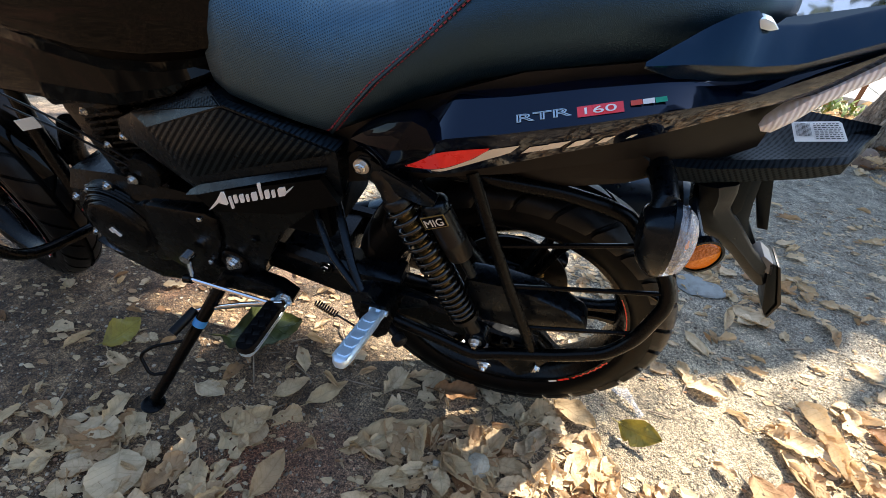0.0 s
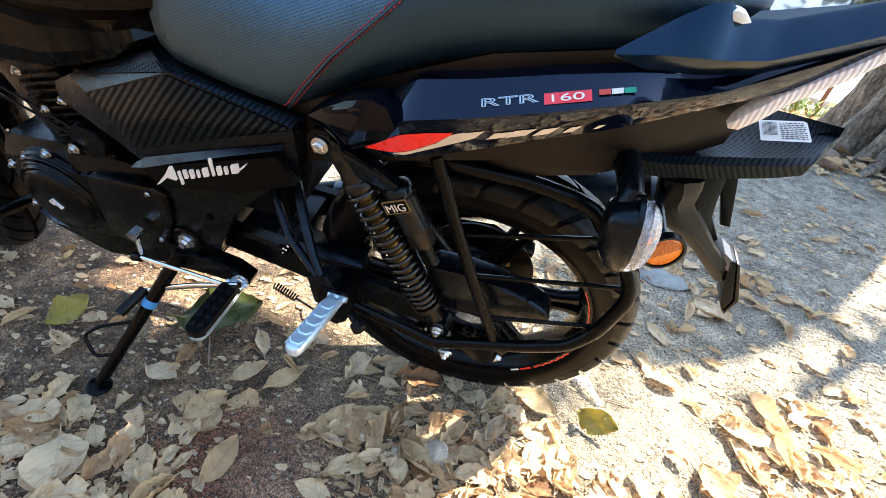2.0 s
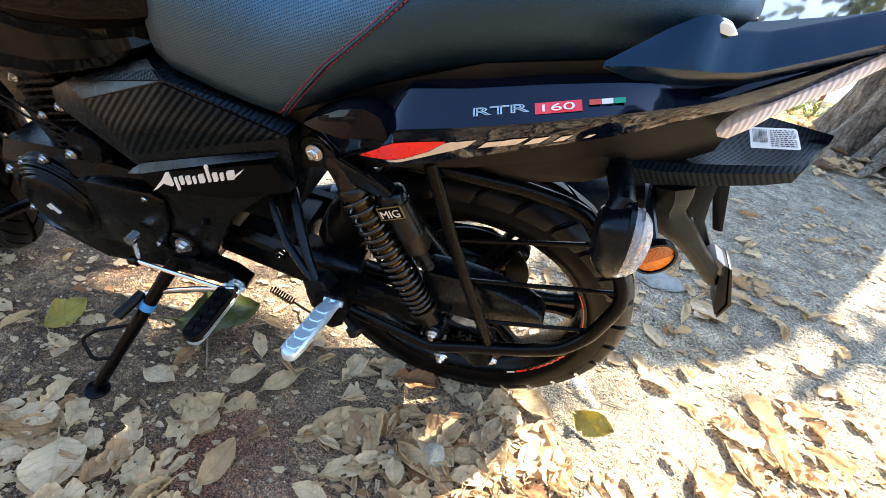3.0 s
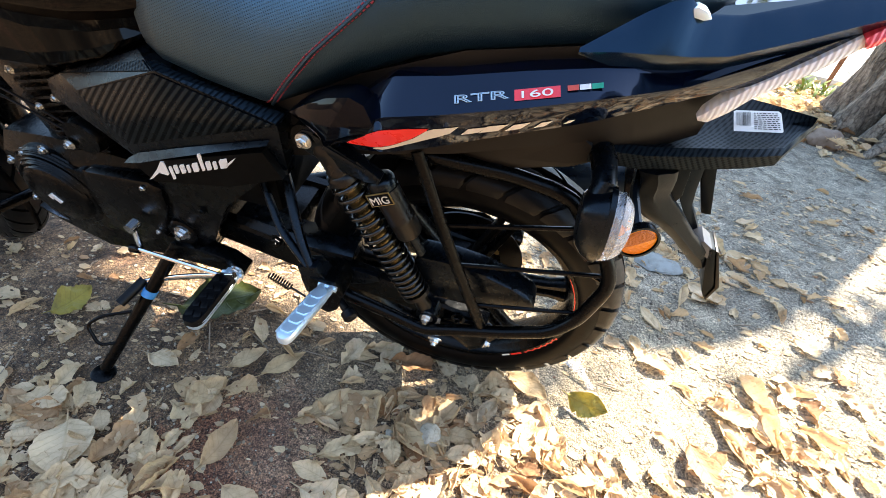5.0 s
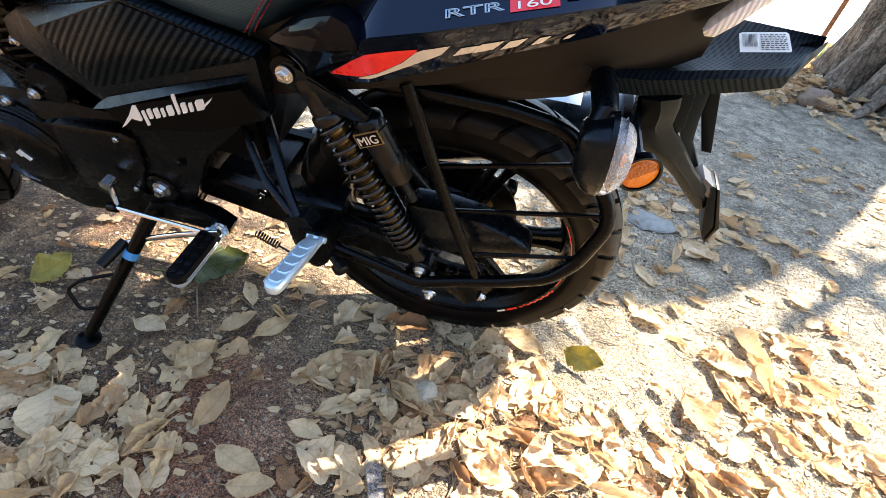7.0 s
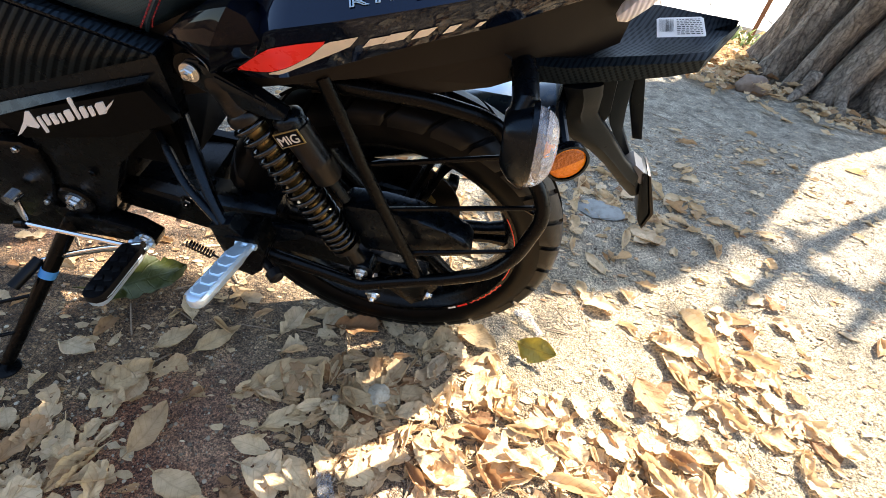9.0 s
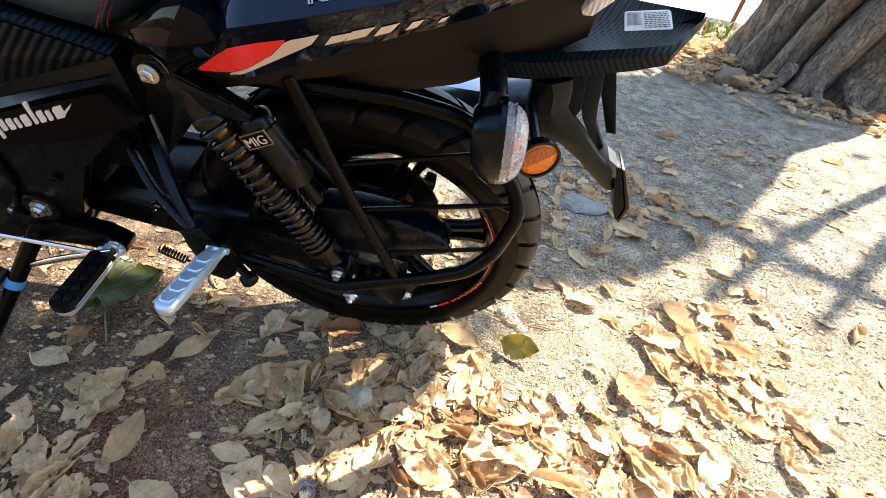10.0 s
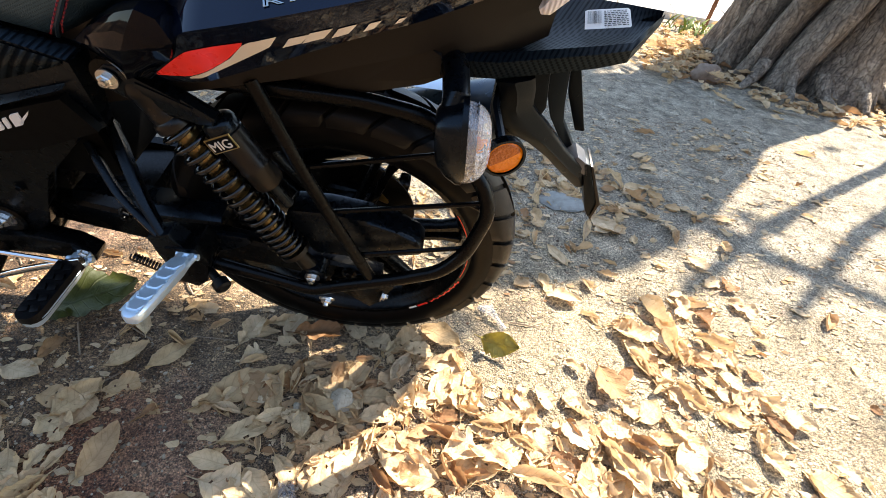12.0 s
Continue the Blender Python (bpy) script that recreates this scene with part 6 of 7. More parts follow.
def leaf_arrays(rnd, L, W, curl, roll, crease, torn=False):
    """One leaf, base at the origin, tip along +x: vertices, faces and a (length, width) place for each vertex."""
    n, m = 18, 8
    vs, fs, uv = [], [], []
    bend, twist = rnd.uniform(-0.22, 0.22), rnd.uniform(-0.5, 0.5)
    seed = Vector((rnd.uniform(0, 50), rnd.uniform(0, 50), 0))
    a, b = rnd.uniform(0.75, 1.1), rnd.uniform(0.85, 1.2)
    top = (a / (a + b)) ** a * (b / (a + b)) ** b
    lift = [rnd.uniform(-0.1, 0.75), rnd.uniform(-0.1, 0.75)]
    bites = [(rnd.choice((0, 1)), rnd.uniform(0.2, 0.85), rnd.uniform(0.03, 0.09), rnd.uniform(0.25, 0.7)) for _ in range(rnd.choice((1, 2, 3)) if torn else rnd.choice((0, 0, 1)))]
    end = rnd.uniform(0.6, 0.85) if torn else 1.0
    for i in range(n + 1):
        t = i / n * end
        w = W * (max(t, 0.0) ** a * max(1 - t, 0.0) ** b / top) + 0.0007
        x = L * t
        yc = bend * L * t * t
        for j in range(m + 1):
            q = -1 + 2 * j / m
            side, r = (0 if q < 0 else 1), abs(q)
            cut = 1.0
            for bs, bt, bw, bd in bites:
                if bs == side:
                    cut -= bd * max(0.0, 1 - abs(t - bt) / (1.6 * bw))
            ragged = 1 + (rnd.uniform(-0.05, 0.03) if r == 1 else 0) + (0.22 if torn else 0.10) * noise.noise(Vector((t * 4.5, side * 5, 2)) + seed) * r
            ww = w * max(cut, 0.12) * ragged
            th = q * roll
            y, z = (ww * math.sin(th) / roll, ww * (1 - math.cos(th)) / roll) if roll > 0.02 else (ww * q, 0.0)
            # a sharp midrib fold, creases along the side veins, edges that curl up unevenly, and crumpling
            z += 0.22 * ww * r * (1 - 0.3 * r) * lift[side] + max(0.0, r - 0.55) ** 1.5 * ww * lift[1 - side] * 1.3
            fr = (t * 7.5 - r * 1.5) % 1.0
            z += crease * W * 0.17 * (abs(fr - 0.5) * 2 - 0.5) * r
            z += twist * y * (t - 0.5) + curl * L * (t - 0.45) ** 2 * 1.6
            z += noise.noise(Vector((x * 30, q * 1.3, 0)) + seed) * 0.010 * (0.4 + r) * crease + noise.noise(Vector((x * 85, q * 2.6, 4)) + seed) * 0.0042 * crease
            vs.append((x + (rnd.uniform(-0.003, 0.003) if i == n and torn else 0), yc + y, z))
            uv.append((t, q))
    low = min(v[2] for v in vs)
    vs = [(x, y, z - low * 0.75) for x, y, z in vs]
    for i in range(n):
        for j in range(m):
            k = i * (m + 1) + j
            if torn and 3 < i < n - 2 and 0 < j < m - 1 and noise.noise(Vector((i * 0.45, j * 0.5, 7)) + seed) > 0.47:
                continue     # a hole eaten through
            fs.append((k, k + 1, k + m + 2, k + m + 1))
    # stalk
    b0, z0 = len(vs), vs[m // 2][2]
    for k, (x, r) in enumerate(((0.004, 0.0013), (-0.08 * L, 0.0010), (-0.17 * L, 0.0008))):
        for q in range(3):
            vs.append((x, r * math.cos(q * 2.1) + 0.02 * L * k * bend, z0 + r * math.sin(q * 2.1) + 0.002 * k))
            uv.append((0.5, 0.3))
    for k in range(2):
        for q in range(3):
            fs.append((b0 + 3 * k + q, b0 + 3 * k + (q + 1) % 3, b0 + 3 * k + 3 + (q + 1) % 3, b0 + 3 * k + 3 + q))
    return vs, fs, uv


def leaf_mesh(name, vs, fs, uv, material):
    me = bpy.data.meshes.new(name)
    me.from_pydata(vs, [], fs)
    layer = me.uv_layers.new(name="leaf")
    idx = np.empty(len(me.loops), dtype=np.int32)
    me.loops.foreach_get("vertex_index", idx)
    layer.data.foreach_set("uv", np.array(uv, dtype=np.float32)[idx].ravel())
    me.polygons.foreach_set("use_smooth", [True] * len(me.polygons))
    me.materials.append(material)
    return me


rnd = random.Random(11)
LEAVES, LEAF_W = [], []
for k in range(14):
    L = 0.10
    W = rnd.uniform(0.021, 0.030)
    LEAF_W.append(W)
    LEAVES.append(leaf_arrays(rnd, L, W, rnd.uniform(-0.06, 0.16), rnd.uniform(0.05, 0.55), rnd.uniform(0.6, 1.15), k % 3 > 0))
for k in range(6):     # rolled, shrivelled ones
    LEAVES.append(leaf_arrays(rnd, 0.10, rnd.uniform(0.020, 0.028), rnd.uniform(0.0, 0.2), rnd.uniform(1.3, 2.4), 1.0, k % 2 == 0))
LEAF_MESH = [leaf_mesh("dry_leaf", vs, fs, uv, M["leaf"]) for vs, fs, uv in LEAVES]


def leaf_pose(x, y, z, ang, scale, rx=0.0, ry=0.0, sy=1.0):
    return pose(x, y, height(x, y) + z, rx, ry, ang) @ Matrix.Diagonal((scale, scale * sy, scale, 1))


def density(x, y):
    """How thick the litter lies: drifts in front of the wheel, along the tree, thin on the trodden path."""
    d = 0.10 + 0.4 * max(0, noise.noise(Vector((x * 1.6, y * 1.6, 5))))
    d += 1.3 * math.exp(-((x - 0.02) ** 2 / 0.05 + (y + 0.30) ** 2 / 0.025))
    d += 1.3 * math.exp(-((x - 0.48) ** 2 / 0.07 + (y + 0.30) ** 2 / 0.008))
    d += 1.4 * math.exp(-((x + 0.62) ** 2 / 0.05 + (y + 0.50) ** 2 / 0.015))
    d += 0.9 * math.exp(-((x - 0.86) ** 2 / 0.03 + (y - 0.0) ** 2 / 0.05))
    # extra pale litter behind the wheel, standing in for a sunlit spot
    d += 1.3 * math.exp(-((x - 0.28) ** 2 / 0.03 + (y - 0.42) ** 2 / 0.04))
    if y > 0.25 and x > 0.5:
        d *= 0.5
    return d * (0.06 if bare(x, y) else 1.0)


def bare(x, y):
    """Swept spots: sand beside the tyre, reddish soil below the pegs and the dark soil round the stand."""
    return any(((x - a) / p) ** 2 + ((y - b) / q) ** 2 < 1 for a, b, p, q in ((0.42, -0.04, 0.19, 0.13), (-0.28, -0.40, 0.09, 0.08), (-0.33, -0.20, 0.10, 0.06), (1.12, -0.10, 0.16, 0.2), (-0.70, -0.28, 0.09, 0.07)))


# leaves that stand out: base, heading, length, width
DRIFT_A = [
    (-0.765, -0.432, 18, 0.101, 0.065), (-0.648, -0.440, -49, 0.097, 0.106), (-0.543, -0.495, 78, 0.098, 0.065), (-0.511, -0.463, 111, 0.096, 0.051),
    (-0.366, -0.441, 77, 0.087, 0.061), (-0.523, -0.307, 3, 0.055, 0.053), (-0.492, -0.348, -15, 0.071, 0.065), (-0.485, -0.279, -16, 0.075, 0.059),
    (-0.454, -0.228, 53, 0.075, 0.054), (-0.376, -0.225, 56, 0.094, 0.052), (-0.625, -0.262, -1, 0.068, 0.056), (-0.428, -0.508, 29, 0.091, 0.040),
    (-0.308, -0.462, -22, 0.085, 0.057), (-0.500, -0.564, 44, 0.091, 0.069), (-0.524, -0.575, 4, 0.066, 0.041), (-0.396, -0.547, 24, 0.067, 0.052),
    (-0.257, -0.516, 8, 0.070, 0.050), (-0.339, -0.340, 56, 0.053, 0.017),
]
DRIFT_B = [
    (-0.742, -0.470, 104, 0.037, 0.049), (-0.680, -0.504, 89, 0.054, 0.063), (-0.607, -0.551, 26, 0.056, 0.058), (-0.618, -0.575, -22, 0.071, 0.043),
    (-0.516, -0.524, 54, 0.041, 0.042), (-0.456, -0.555, 33, 0.064, 0.040), (-0.192, -0.468, -26, 0.054, 0.037), (-0.241, -0.287, 38, 0.144, 0.076),
    (-0.191, -0.203, -41, 0.114, 0.069), (-0.177, -0.359, 38, 0.100, 0.052), (-0.223, -0.260, -125, 0.057, 0.021), (-0.055, -0.248, -36, 0.102, 0.053),
    (-0.118, -0.092, 5, 0.108, 0.059), (-0.226, -0.102, 4, 0.068, 0.037), (-0.020, -0.222, -23, 0.081, 0.067), (-0.179, -0.423, -10, 0.111, 0.093),
    (-0.115, -0.398, -37, 0.068, 0.043), (-0.072, -0.368, -46, 0.075, 0.037),
]
DRIFT_C = [
    (-0.020, -0.375, 29, 0.048, 0.050), (0.103, -0.120, 53, 0.084, 0.074), (0.158, -0.032, -26, 0.093, 0.068), (0.177, -0.143, 9, 0.101, 0.065),
    (0.140, -0.199, -27, 0.065, 0.034), (0.056, -0.286, 21, 0.081, 0.046), (0.119, -0.254, -28, 0.043, 0.040), (0.220, -0.347, 33, 0.106, 0.079),
    (0.032, -0.094, -2, 0.067, 0.066), (-0.002, -0.171, -6, 0.052, 0.042), (0.000, -0.422, 34, 0.064, 0.055), (0.120, -0.146, -110, 0.072, 0.049),
    (0.331, -0.207, -43, 0.082, 0.042), (0.015, -0.365, -7, 0.078, 0.056), (0.126, -0.385, 8, 0.072, 0.044), (0.568, -0.092, -72, 0.114, 0.079),
    (0.633, 0.040, -15, 0.113, 0.071), (0.682, -0.026, -75, 0.070, 0.052),
]
DRIFT_D = [
    (0.869, 0.194, -102, 0.102, 0.060), (0.893, 0.145, -34, 0.064, 0.081), (1.013, 0.204, -34, 0.088, 0.076), (0.398, -0.237, -82, 0.099, 0.069),
    (0.329, -0.304, -28, 0.058, 0.074), (0.463, -0.241, -49, 0.070, 0.072), (0.528, -0.246, -21, 0.053, 0.074), (0.609, -0.173, -61, 0.047, 0.047),
    (0.819, -0.171, -25, 0.068, 0.052), (0.961, -0.026, -78, 0.052, 0.048), (0.638, 0.059, 4, 0.068, 0.036), (0.496, -0.085, -33, 0.053, 0.032),
    (0.366, -0.190, -29, 0.026, 0.043), (0.632, -0.215, 32, 0.063, 0.056), (0.415, -0.161, -55, 0.071, 0.044), (0.837, -0.007, -26, 0.089, 0.047),
]
DRIFT_E = [
    (0.748, 0.172, -65, 0.154, 0.034), (0.770, 0.060, -86, 0.115, 0.027), (0.853, 0.053, -41, 0.126, 0.042), (0.755, -0.103, -71, 0.116, 0.043),
    (0.755, 0.099, -64, 0.126, 0.030), (0.659, -0.017, -60, 0.100, 0.027),
]

DRIFT_F = [
    (0.859, 0.779, -45, 0.116, 0.050), (0.957, 0.790, -58, 0.097, 0.036), (0.996, 0.697, -23, 0.067, 0.050), (1.046, 0.703, -38, 0.093, 0.055),
    (0.830, 0.920, -81, 0.130, 0.040), (0.689, 0.551, -54, 0.112, 0.085), (0.813, 0.677, -86, 0.080, 0.050), (0.985, 0.983, 5, 0.083, 0.070),
    (1.258, 0.965, -22, 0.060, 0.050), (1.154, 0.655, -12, 0.073, 0.036), (1.153, 0.590, -57, 0.060, 0.026), (1.351, 1.267, 7, 0.108, 0.040),
    (0.958, 0.386, -45, 0.090, 0.060), (0.470, 0.213, -67, 0.085, 0.045), (0.596, 0.222, -60, 0.066, 0.030), (0.648, 0.264, -11, 0.070, 0.026),
    (0.846, 0.351, -29, 0.045, 0.030), (1.045, 0.305, -89, 0.066, 0.060), (0.483, 0.537, -82, 0.128, 0.060), (0.476, 0.138, -12, 0.085, 0.055),
]


def dry_leaf(mesh, m, label):
    ob = new("dry_leaf", mesh)
    ob.matrix_world = m
    return tagged(ob, label, "leaf", "fallen leaves")


for rows in (DRIFT_A, DRIFT_B, DRIFT_C, DRIFT_D, DRIFT_F):
    for i, (x, y, ang, L, W) in enumerate(rows):
        k = rnd.randrange(14)
        base_w = LEAF_W[k]
        sc = L / 0.10 * 1.14
        dry_leaf(LEAF_MESH[k], leaf_pose(x, y, rnd.uniform(0.003, 0.009), ang, sc, rnd.uniform(-7, 7), rnd.uniform(-6, 3), W * 0.43 / (base_w * sc)), "broad dry tan leaf lying flat on the earth" if W > 0.045 else "dry tan leaf lying on the earth")
for x, y, ang, L, W in DRIFT_E:
    dry_leaf(LEAF_MESH[14 + rnd.randrange(6)], leaf_pose(x, y, 0.006, ang, L / 0.115, rnd.uniform(-20, 20), rnd.uniform(-8, 0), 1.1), "rolled-up brown dry leaf on sunlit earth")
count = 0
while count < 62:
    x, y = rnd.uniform(-1.0, 1.5), rnd.uniform(-0.62, 0.75)
    if rnd.random() > density(x, y) * 0.5 or math.hypot(x / 0.14, y / 0.06) < 1:
        continue
    sc = rnd.choice((0.4, 0.55, 0.7, 0.85))
    dry_leaf(LEAF_MESH[rnd.randrange(len(LEAF_MESH))], leaf_pose(x, y, rnd.uniform(0.001, 0.005), rnd.uniform(0, 360), sc, rnd.uniform(-9, 9), rnd.uniform(-7, 5), rnd.uniform(0.8, 1.25)), "small dry leaf lying on the earth")
    count += 1


# thicker, overlapping heaps, each along a line: ends, spread, how many, least size, share of rolled ones, heading
HEAPS = ((-0.80, -0.42, -0.40, -0.58, 0.055, 16, 0.60, 0.15, None), (0.20, -0.37, 0.74, -0.36, 0.048, 46, 0.65, 0.25, None), (0.70, 0.14, 0.97, -0.26, 0.045, 22, 0.60, 0.35, -58),
         (-0.12, -0.34, 0.20, -0.14, 0.055, 38, 0.45, 0.25, None), (-0.50, -0.34, -0.40, -0.30, 0.03, 7, 0.4, 0.2, None), (-0.92, -0.24, -0.86, -0.22, 0.04, 6, 0.4, 0.2, None))
for x0, y0, x1, y1, wide, n, smin, rolled, head in HEAPS:
    for i in range(n):
        f = (i + rnd.random()) / n
        x, y = x0 + (x1 - x0) * f + rnd.gauss(0, wide), y0 + (y1 - y0) * f + rnd.gauss(0, wide)
        if y < -0.66 or math.hypot(x / 0.16, y / 0.07) < 1:
            continue
        k = 14 + rnd.randrange(6) if rnd.random() < rolled else rnd.randrange(14)
        ang = rnd.uniform(0, 360) if head is None else head + rnd.gauss(0, 40)
        dry_leaf(LEAF_MESH[k], leaf_pose(x, y, rnd.uniform(0.002, 0.016), ang, rnd.uniform(smin - 0.25, smin + 0.5), rnd.uniform(-9, 9), rnd.uniform(-7, 5), rnd.uniform(0.85, 1.2)), "rolled dry leaf lying in a heap" if k > 13 else "crumpled dry leaf overlapping others in a heap")


def scatter_leaves(name, n, area, dens, rnd, label, smin=0.35, smax=1.1, zmax=0.006):
    av, af, au = [], [], []
    made = 0
    while made < n:
        x, y = rnd.uniform(*area[0]), rnd.uniform(*area[1])
        if rnd.random() > dens(x, y):
            continue
        vs, fs, uv = LEAVES[rnd.randrange(len(LEAVES))]
        m = leaf_pose(x, y, rnd.uniform(0.0, zmax), rnd.uniform(0, 360), rnd.uniform(smin, smax), rnd.uniform(-14, 14), rnd.uniform(-10, 7), rnd.uniform(0.7, 1.2))
        b = len(av)
        av += [tuple(m @ Vector(v)) for v in vs]
        af += [tuple(b + i for i in f) for f in fs]
        au += uv
        made += 1
    return tagged(new(name, leaf_mesh(name, av, af, au, M["leaf_stuff"])), label, "leaf litter", kind="stuff")


scatter_leaves("leaf_litter", 1250, ((-1.6, 2.2), (-0.75, 1.6)), lambda x, y: min(1, density(x, y) * 0.5), rnd, "broken dry leaves strewn over the earth", 0.12, 0.6, 0.004)
scatter_leaves("leaf_drift", 230, ((-0.95, 1.0), (-0.66, 0.0)), lambda x, y: min(1, density(x, y) * 0.55), rnd, "crumpled dry leaves lying in drifts", 0.3, 1.0, 0.010)
scatter_leaves("shredded_leaves", 110, ((0.25, 1.4), (0.2, 1.4)), lambda x, y: math.exp(-((x - 0.66) / 0.24) ** 2 - ((y - 0.74) / 0.26) ** 2), rnd, "shredded dry leaves on the trodden earth behind the tail", 0.35, 0.95, 0.006)
scatter_leaves("heaped_leaves", 330, ((1.35, 2.75), (2.3, 4.5)), lambda x, y: math.exp(-((x - 1.95 - 0.45 * (y - 3.0)) / 0.26) ** 2 - ((y - 3.1) / 0.75) ** 2), rnd, "brown dry leaves heaped beside the tree trunk", 0.7, 1.35, 0.07)
scatter_leaves("tree_litter", 620, ((1.2, 4.2), (1.7, 4.3)), lambda x, y: math.exp(-(abs(math.hypot(x - 2.72, y - 2.98) - 0.80) / 0.28) ** 2), rnd, "dry leaves heaped round the tree foot", 0.6, 1.3, 0.03)

# crumbs: small flakes of broken leaf, too small to tell apart
av, af, au = [], [], []
made = 0
while made < 7600:
    x, y = rnd.uniform(-1.5, 2.0), rnd.uniform(-0.72, 1.5)
    if rnd.random() > 0.08 + 0.5 * density(x, y):
        continue
    s = 0.002 + 0.011 * rnd.random() ** 2.2
    a0 = rnd.uniform(0, 6.28)
    b = len(av)
    z0 = height(x, y) + 0.002
    k = rnd.choice((4, 5, 5, 6))
    for q in range(k):
        r = s * rnd.uniform(0.45, 1.1)
        a = a0 + q * 6.283 / k
        av.append((x + r * math.cos(a) * 1.5, y + r * math.sin(a) * 0.8, z0 + rnd.uniform(0, 0.25) * s))
        au.append((rnd.random(), rnd.uniform(0.2, 0.8)))
    af.append(tuple(range(b, b + k)))
    made += 1
made = 0
while made < 700:
    x, y = rnd.uniform(0.2, 2.2), rnd.uniform(0.15, 2.4)
    if 0.55 * x + 0.8 * y < 0.55 + rnd.uniform(-0.2, 0.2):
        continue
    s = 0.002 + 0.009 * rnd.random() ** 2.5
    a0 = rnd.uniform(0, 6.28)
    b = len(av)
    z0 = height(x, y) + 0.002
    k = rnd.choice((4, 5, 5, 6))
    for q in range(k):
        r = s * rnd.uniform(0.4, 1.1)
        a = a0 + q * 6.283 / k
        av.append((x + r * math.cos(a) * 1.5, y + r * math.sin(a), z0 + rnd.uniform(0, 0.3) * s))
        au.append((rnd.random(), rnd.uniform(0.2, 0.8)))
    af.append(tuple(range(b, b + k)))
    made += 1
tagged(new("leaf_crumbs", leaf_mesh("leaf_crumbs", av, af, au, M["leaf_stuff"])), "crumbled dry leaf flakes on the earth", "leaf litter", kind="stuff")
scatter_leaves("far_litter", 500, ((-5, 6), (1.2, 7)), lambda x, y: 0.5, rnd, "scattered dry leaves", 0.5, 1.2)

# green leaves, single
for x, y, ang, sc, wd, rx, lab in ((-0.655, -0.128, 24, 1.85, 1.46, 0, "broad green fallen leaf lying in the shade"), (0.298, -0.058, -28, 0.9, 1.3, 55, "yellow-green fallen leaf standing on edge"), (-0.905, -0.235, 65, 0.95, 1.4, 20, "yellow-green fallen leaf among dry ones")):
    me = LEAF_MESH[3].copy()
    me.materials[0] = M["leaf_green"] if wd > 1.45 else M["leaf_olive"]
    ob = new("green_leaf", me)
    ob.matrix_world = leaf_pose(x, y, 0.008 if rx < 40 else 0.022, ang, sc, rx, 0, wd)
    tagged(ob, lab, "leaf", "green leaves")


def stone(name, at, size, seed, label, material="stone"):
    bm = bmesh.new()
    bmesh.ops.create_icosphere(bm, subdivisions=3, radius=1.0)
    for v in bm.verts:
        k = 1 + 0.28 * noise.noise(v.co * 1.4 + Vector((seed, 0, 0))) + 0.1 * noise.noise(v.co * 4 + Vector((0, seed, 0)))
        v.co = Vector((v.co.x * size[0], v.co.y * size[1], v.co.z * size[2])) * k
    ob = part(name, bm, M[material], None, "", 50)
    ob.location = (at[0], at[1], height(at[0], at[1]) + size[2] * 0.55)
    return tagged(ob, label, "stone")


stone("stone", (0.018, -0.252), (0.024, 0.026, 0.02), 1.0, "small grey rounded stone among dry leaves")
stone("rock", (1.88, 2.50), (0.10, 0.085, 0.07), 5.0, "brown rock beside the tree roots", "rock")
stone("flat_stone", (0.60, 0.63), (0.085, 0.06, 0.008), 9.0, "flat bluish grey stone half sunk in the earth", "slate")
stone("stone", (-0.06, -0.27), (0.010, 0.010, 0.008), 3.0, "small grey pebble among dry leaves")

# grit: many small stones, and twigs
av, af = [], []
bm = bmesh.new()
bmesh.ops.create_icosphere(bm, subdivisions=1, radius=1.0)
ico_v = [tuple(v.co) for v in bm.verts]
ico_f = [tuple(v.index for v in f.verts) for f in bm.faces]
bm.free()
for i in range(56000):
    x, y = rnd.uniform(-1.3, 1.8), -0.7 + 2.3 * rnd.random() ** 1.5
    s = (0.0010 + 0.0036 * rnd.random() ** 6) * (1 + 0.25 * max(0, y))
    sx, sy, sz = s * rnd.uniform(0.7, 1.3), s * rnd.uniform(0.7, 1.3), s * rnd.uniform(0.45, 0.9)
    a = rnd.uniform(0, 6.28)
    b = len(av)
    z0 = height(x, y) + sz * 0.3
    ca_, sa_ = math.cos(a), math.sin(a)
    for vx, vy, vz in ico_v:
        k = rnd.uniform(0.8, 1.2)
        vx, vy, vz = vx * sx * k, vy * sy * k, vz * sz * k
        av.append((x + vx * ca_ - vy * sa_, y + vx * sa_ + vy * ca_, z0 + vz))
    af += [tuple(b + j for j in f) for f in ico_f]
me = bpy.data.meshes.new("grit")
me.from_pydata(av, [], af)
me.materials.append(M["pebble"])
tagged(new("grit", me), "loose grit and tiny pebbles on the earth", "grit", kind="stuff")
bm = bmesh.new()
for i in range(260):
    x, y = rnd.uniform(-1.0, 1.9), rnd.uniform(-0.6, 1.8)
    a, L = rnd.uniform(0, 6.28), rnd.uniform(0.02, 0.09)
    p = Vector((x, y, height(x, y) + 0.003))
    d = Vector((math.cos(a), math.sin(a), rnd.uniform(0, 0.1)))
    tube(bm, [p, p + d * L * 0.5 + Vector((0, 0, 0.002)), p + d * L + Vector((rnd.uniform(-0.006, 0.006), 0, 0))], rnd.uniform(0.0008, 0.002), 5)
ob = tagged(part("twigs", bm, M["twig"]), "thin dry twigs and stalks on the earth", "twigs", kind="stuff")

# ---- tree ----
TREE = Vector((2.72, 2.98, 0))
tree = tagged(new("tree"), "old tree with a thick fluted grey-brown trunk", "tree")
tree.location = TREE


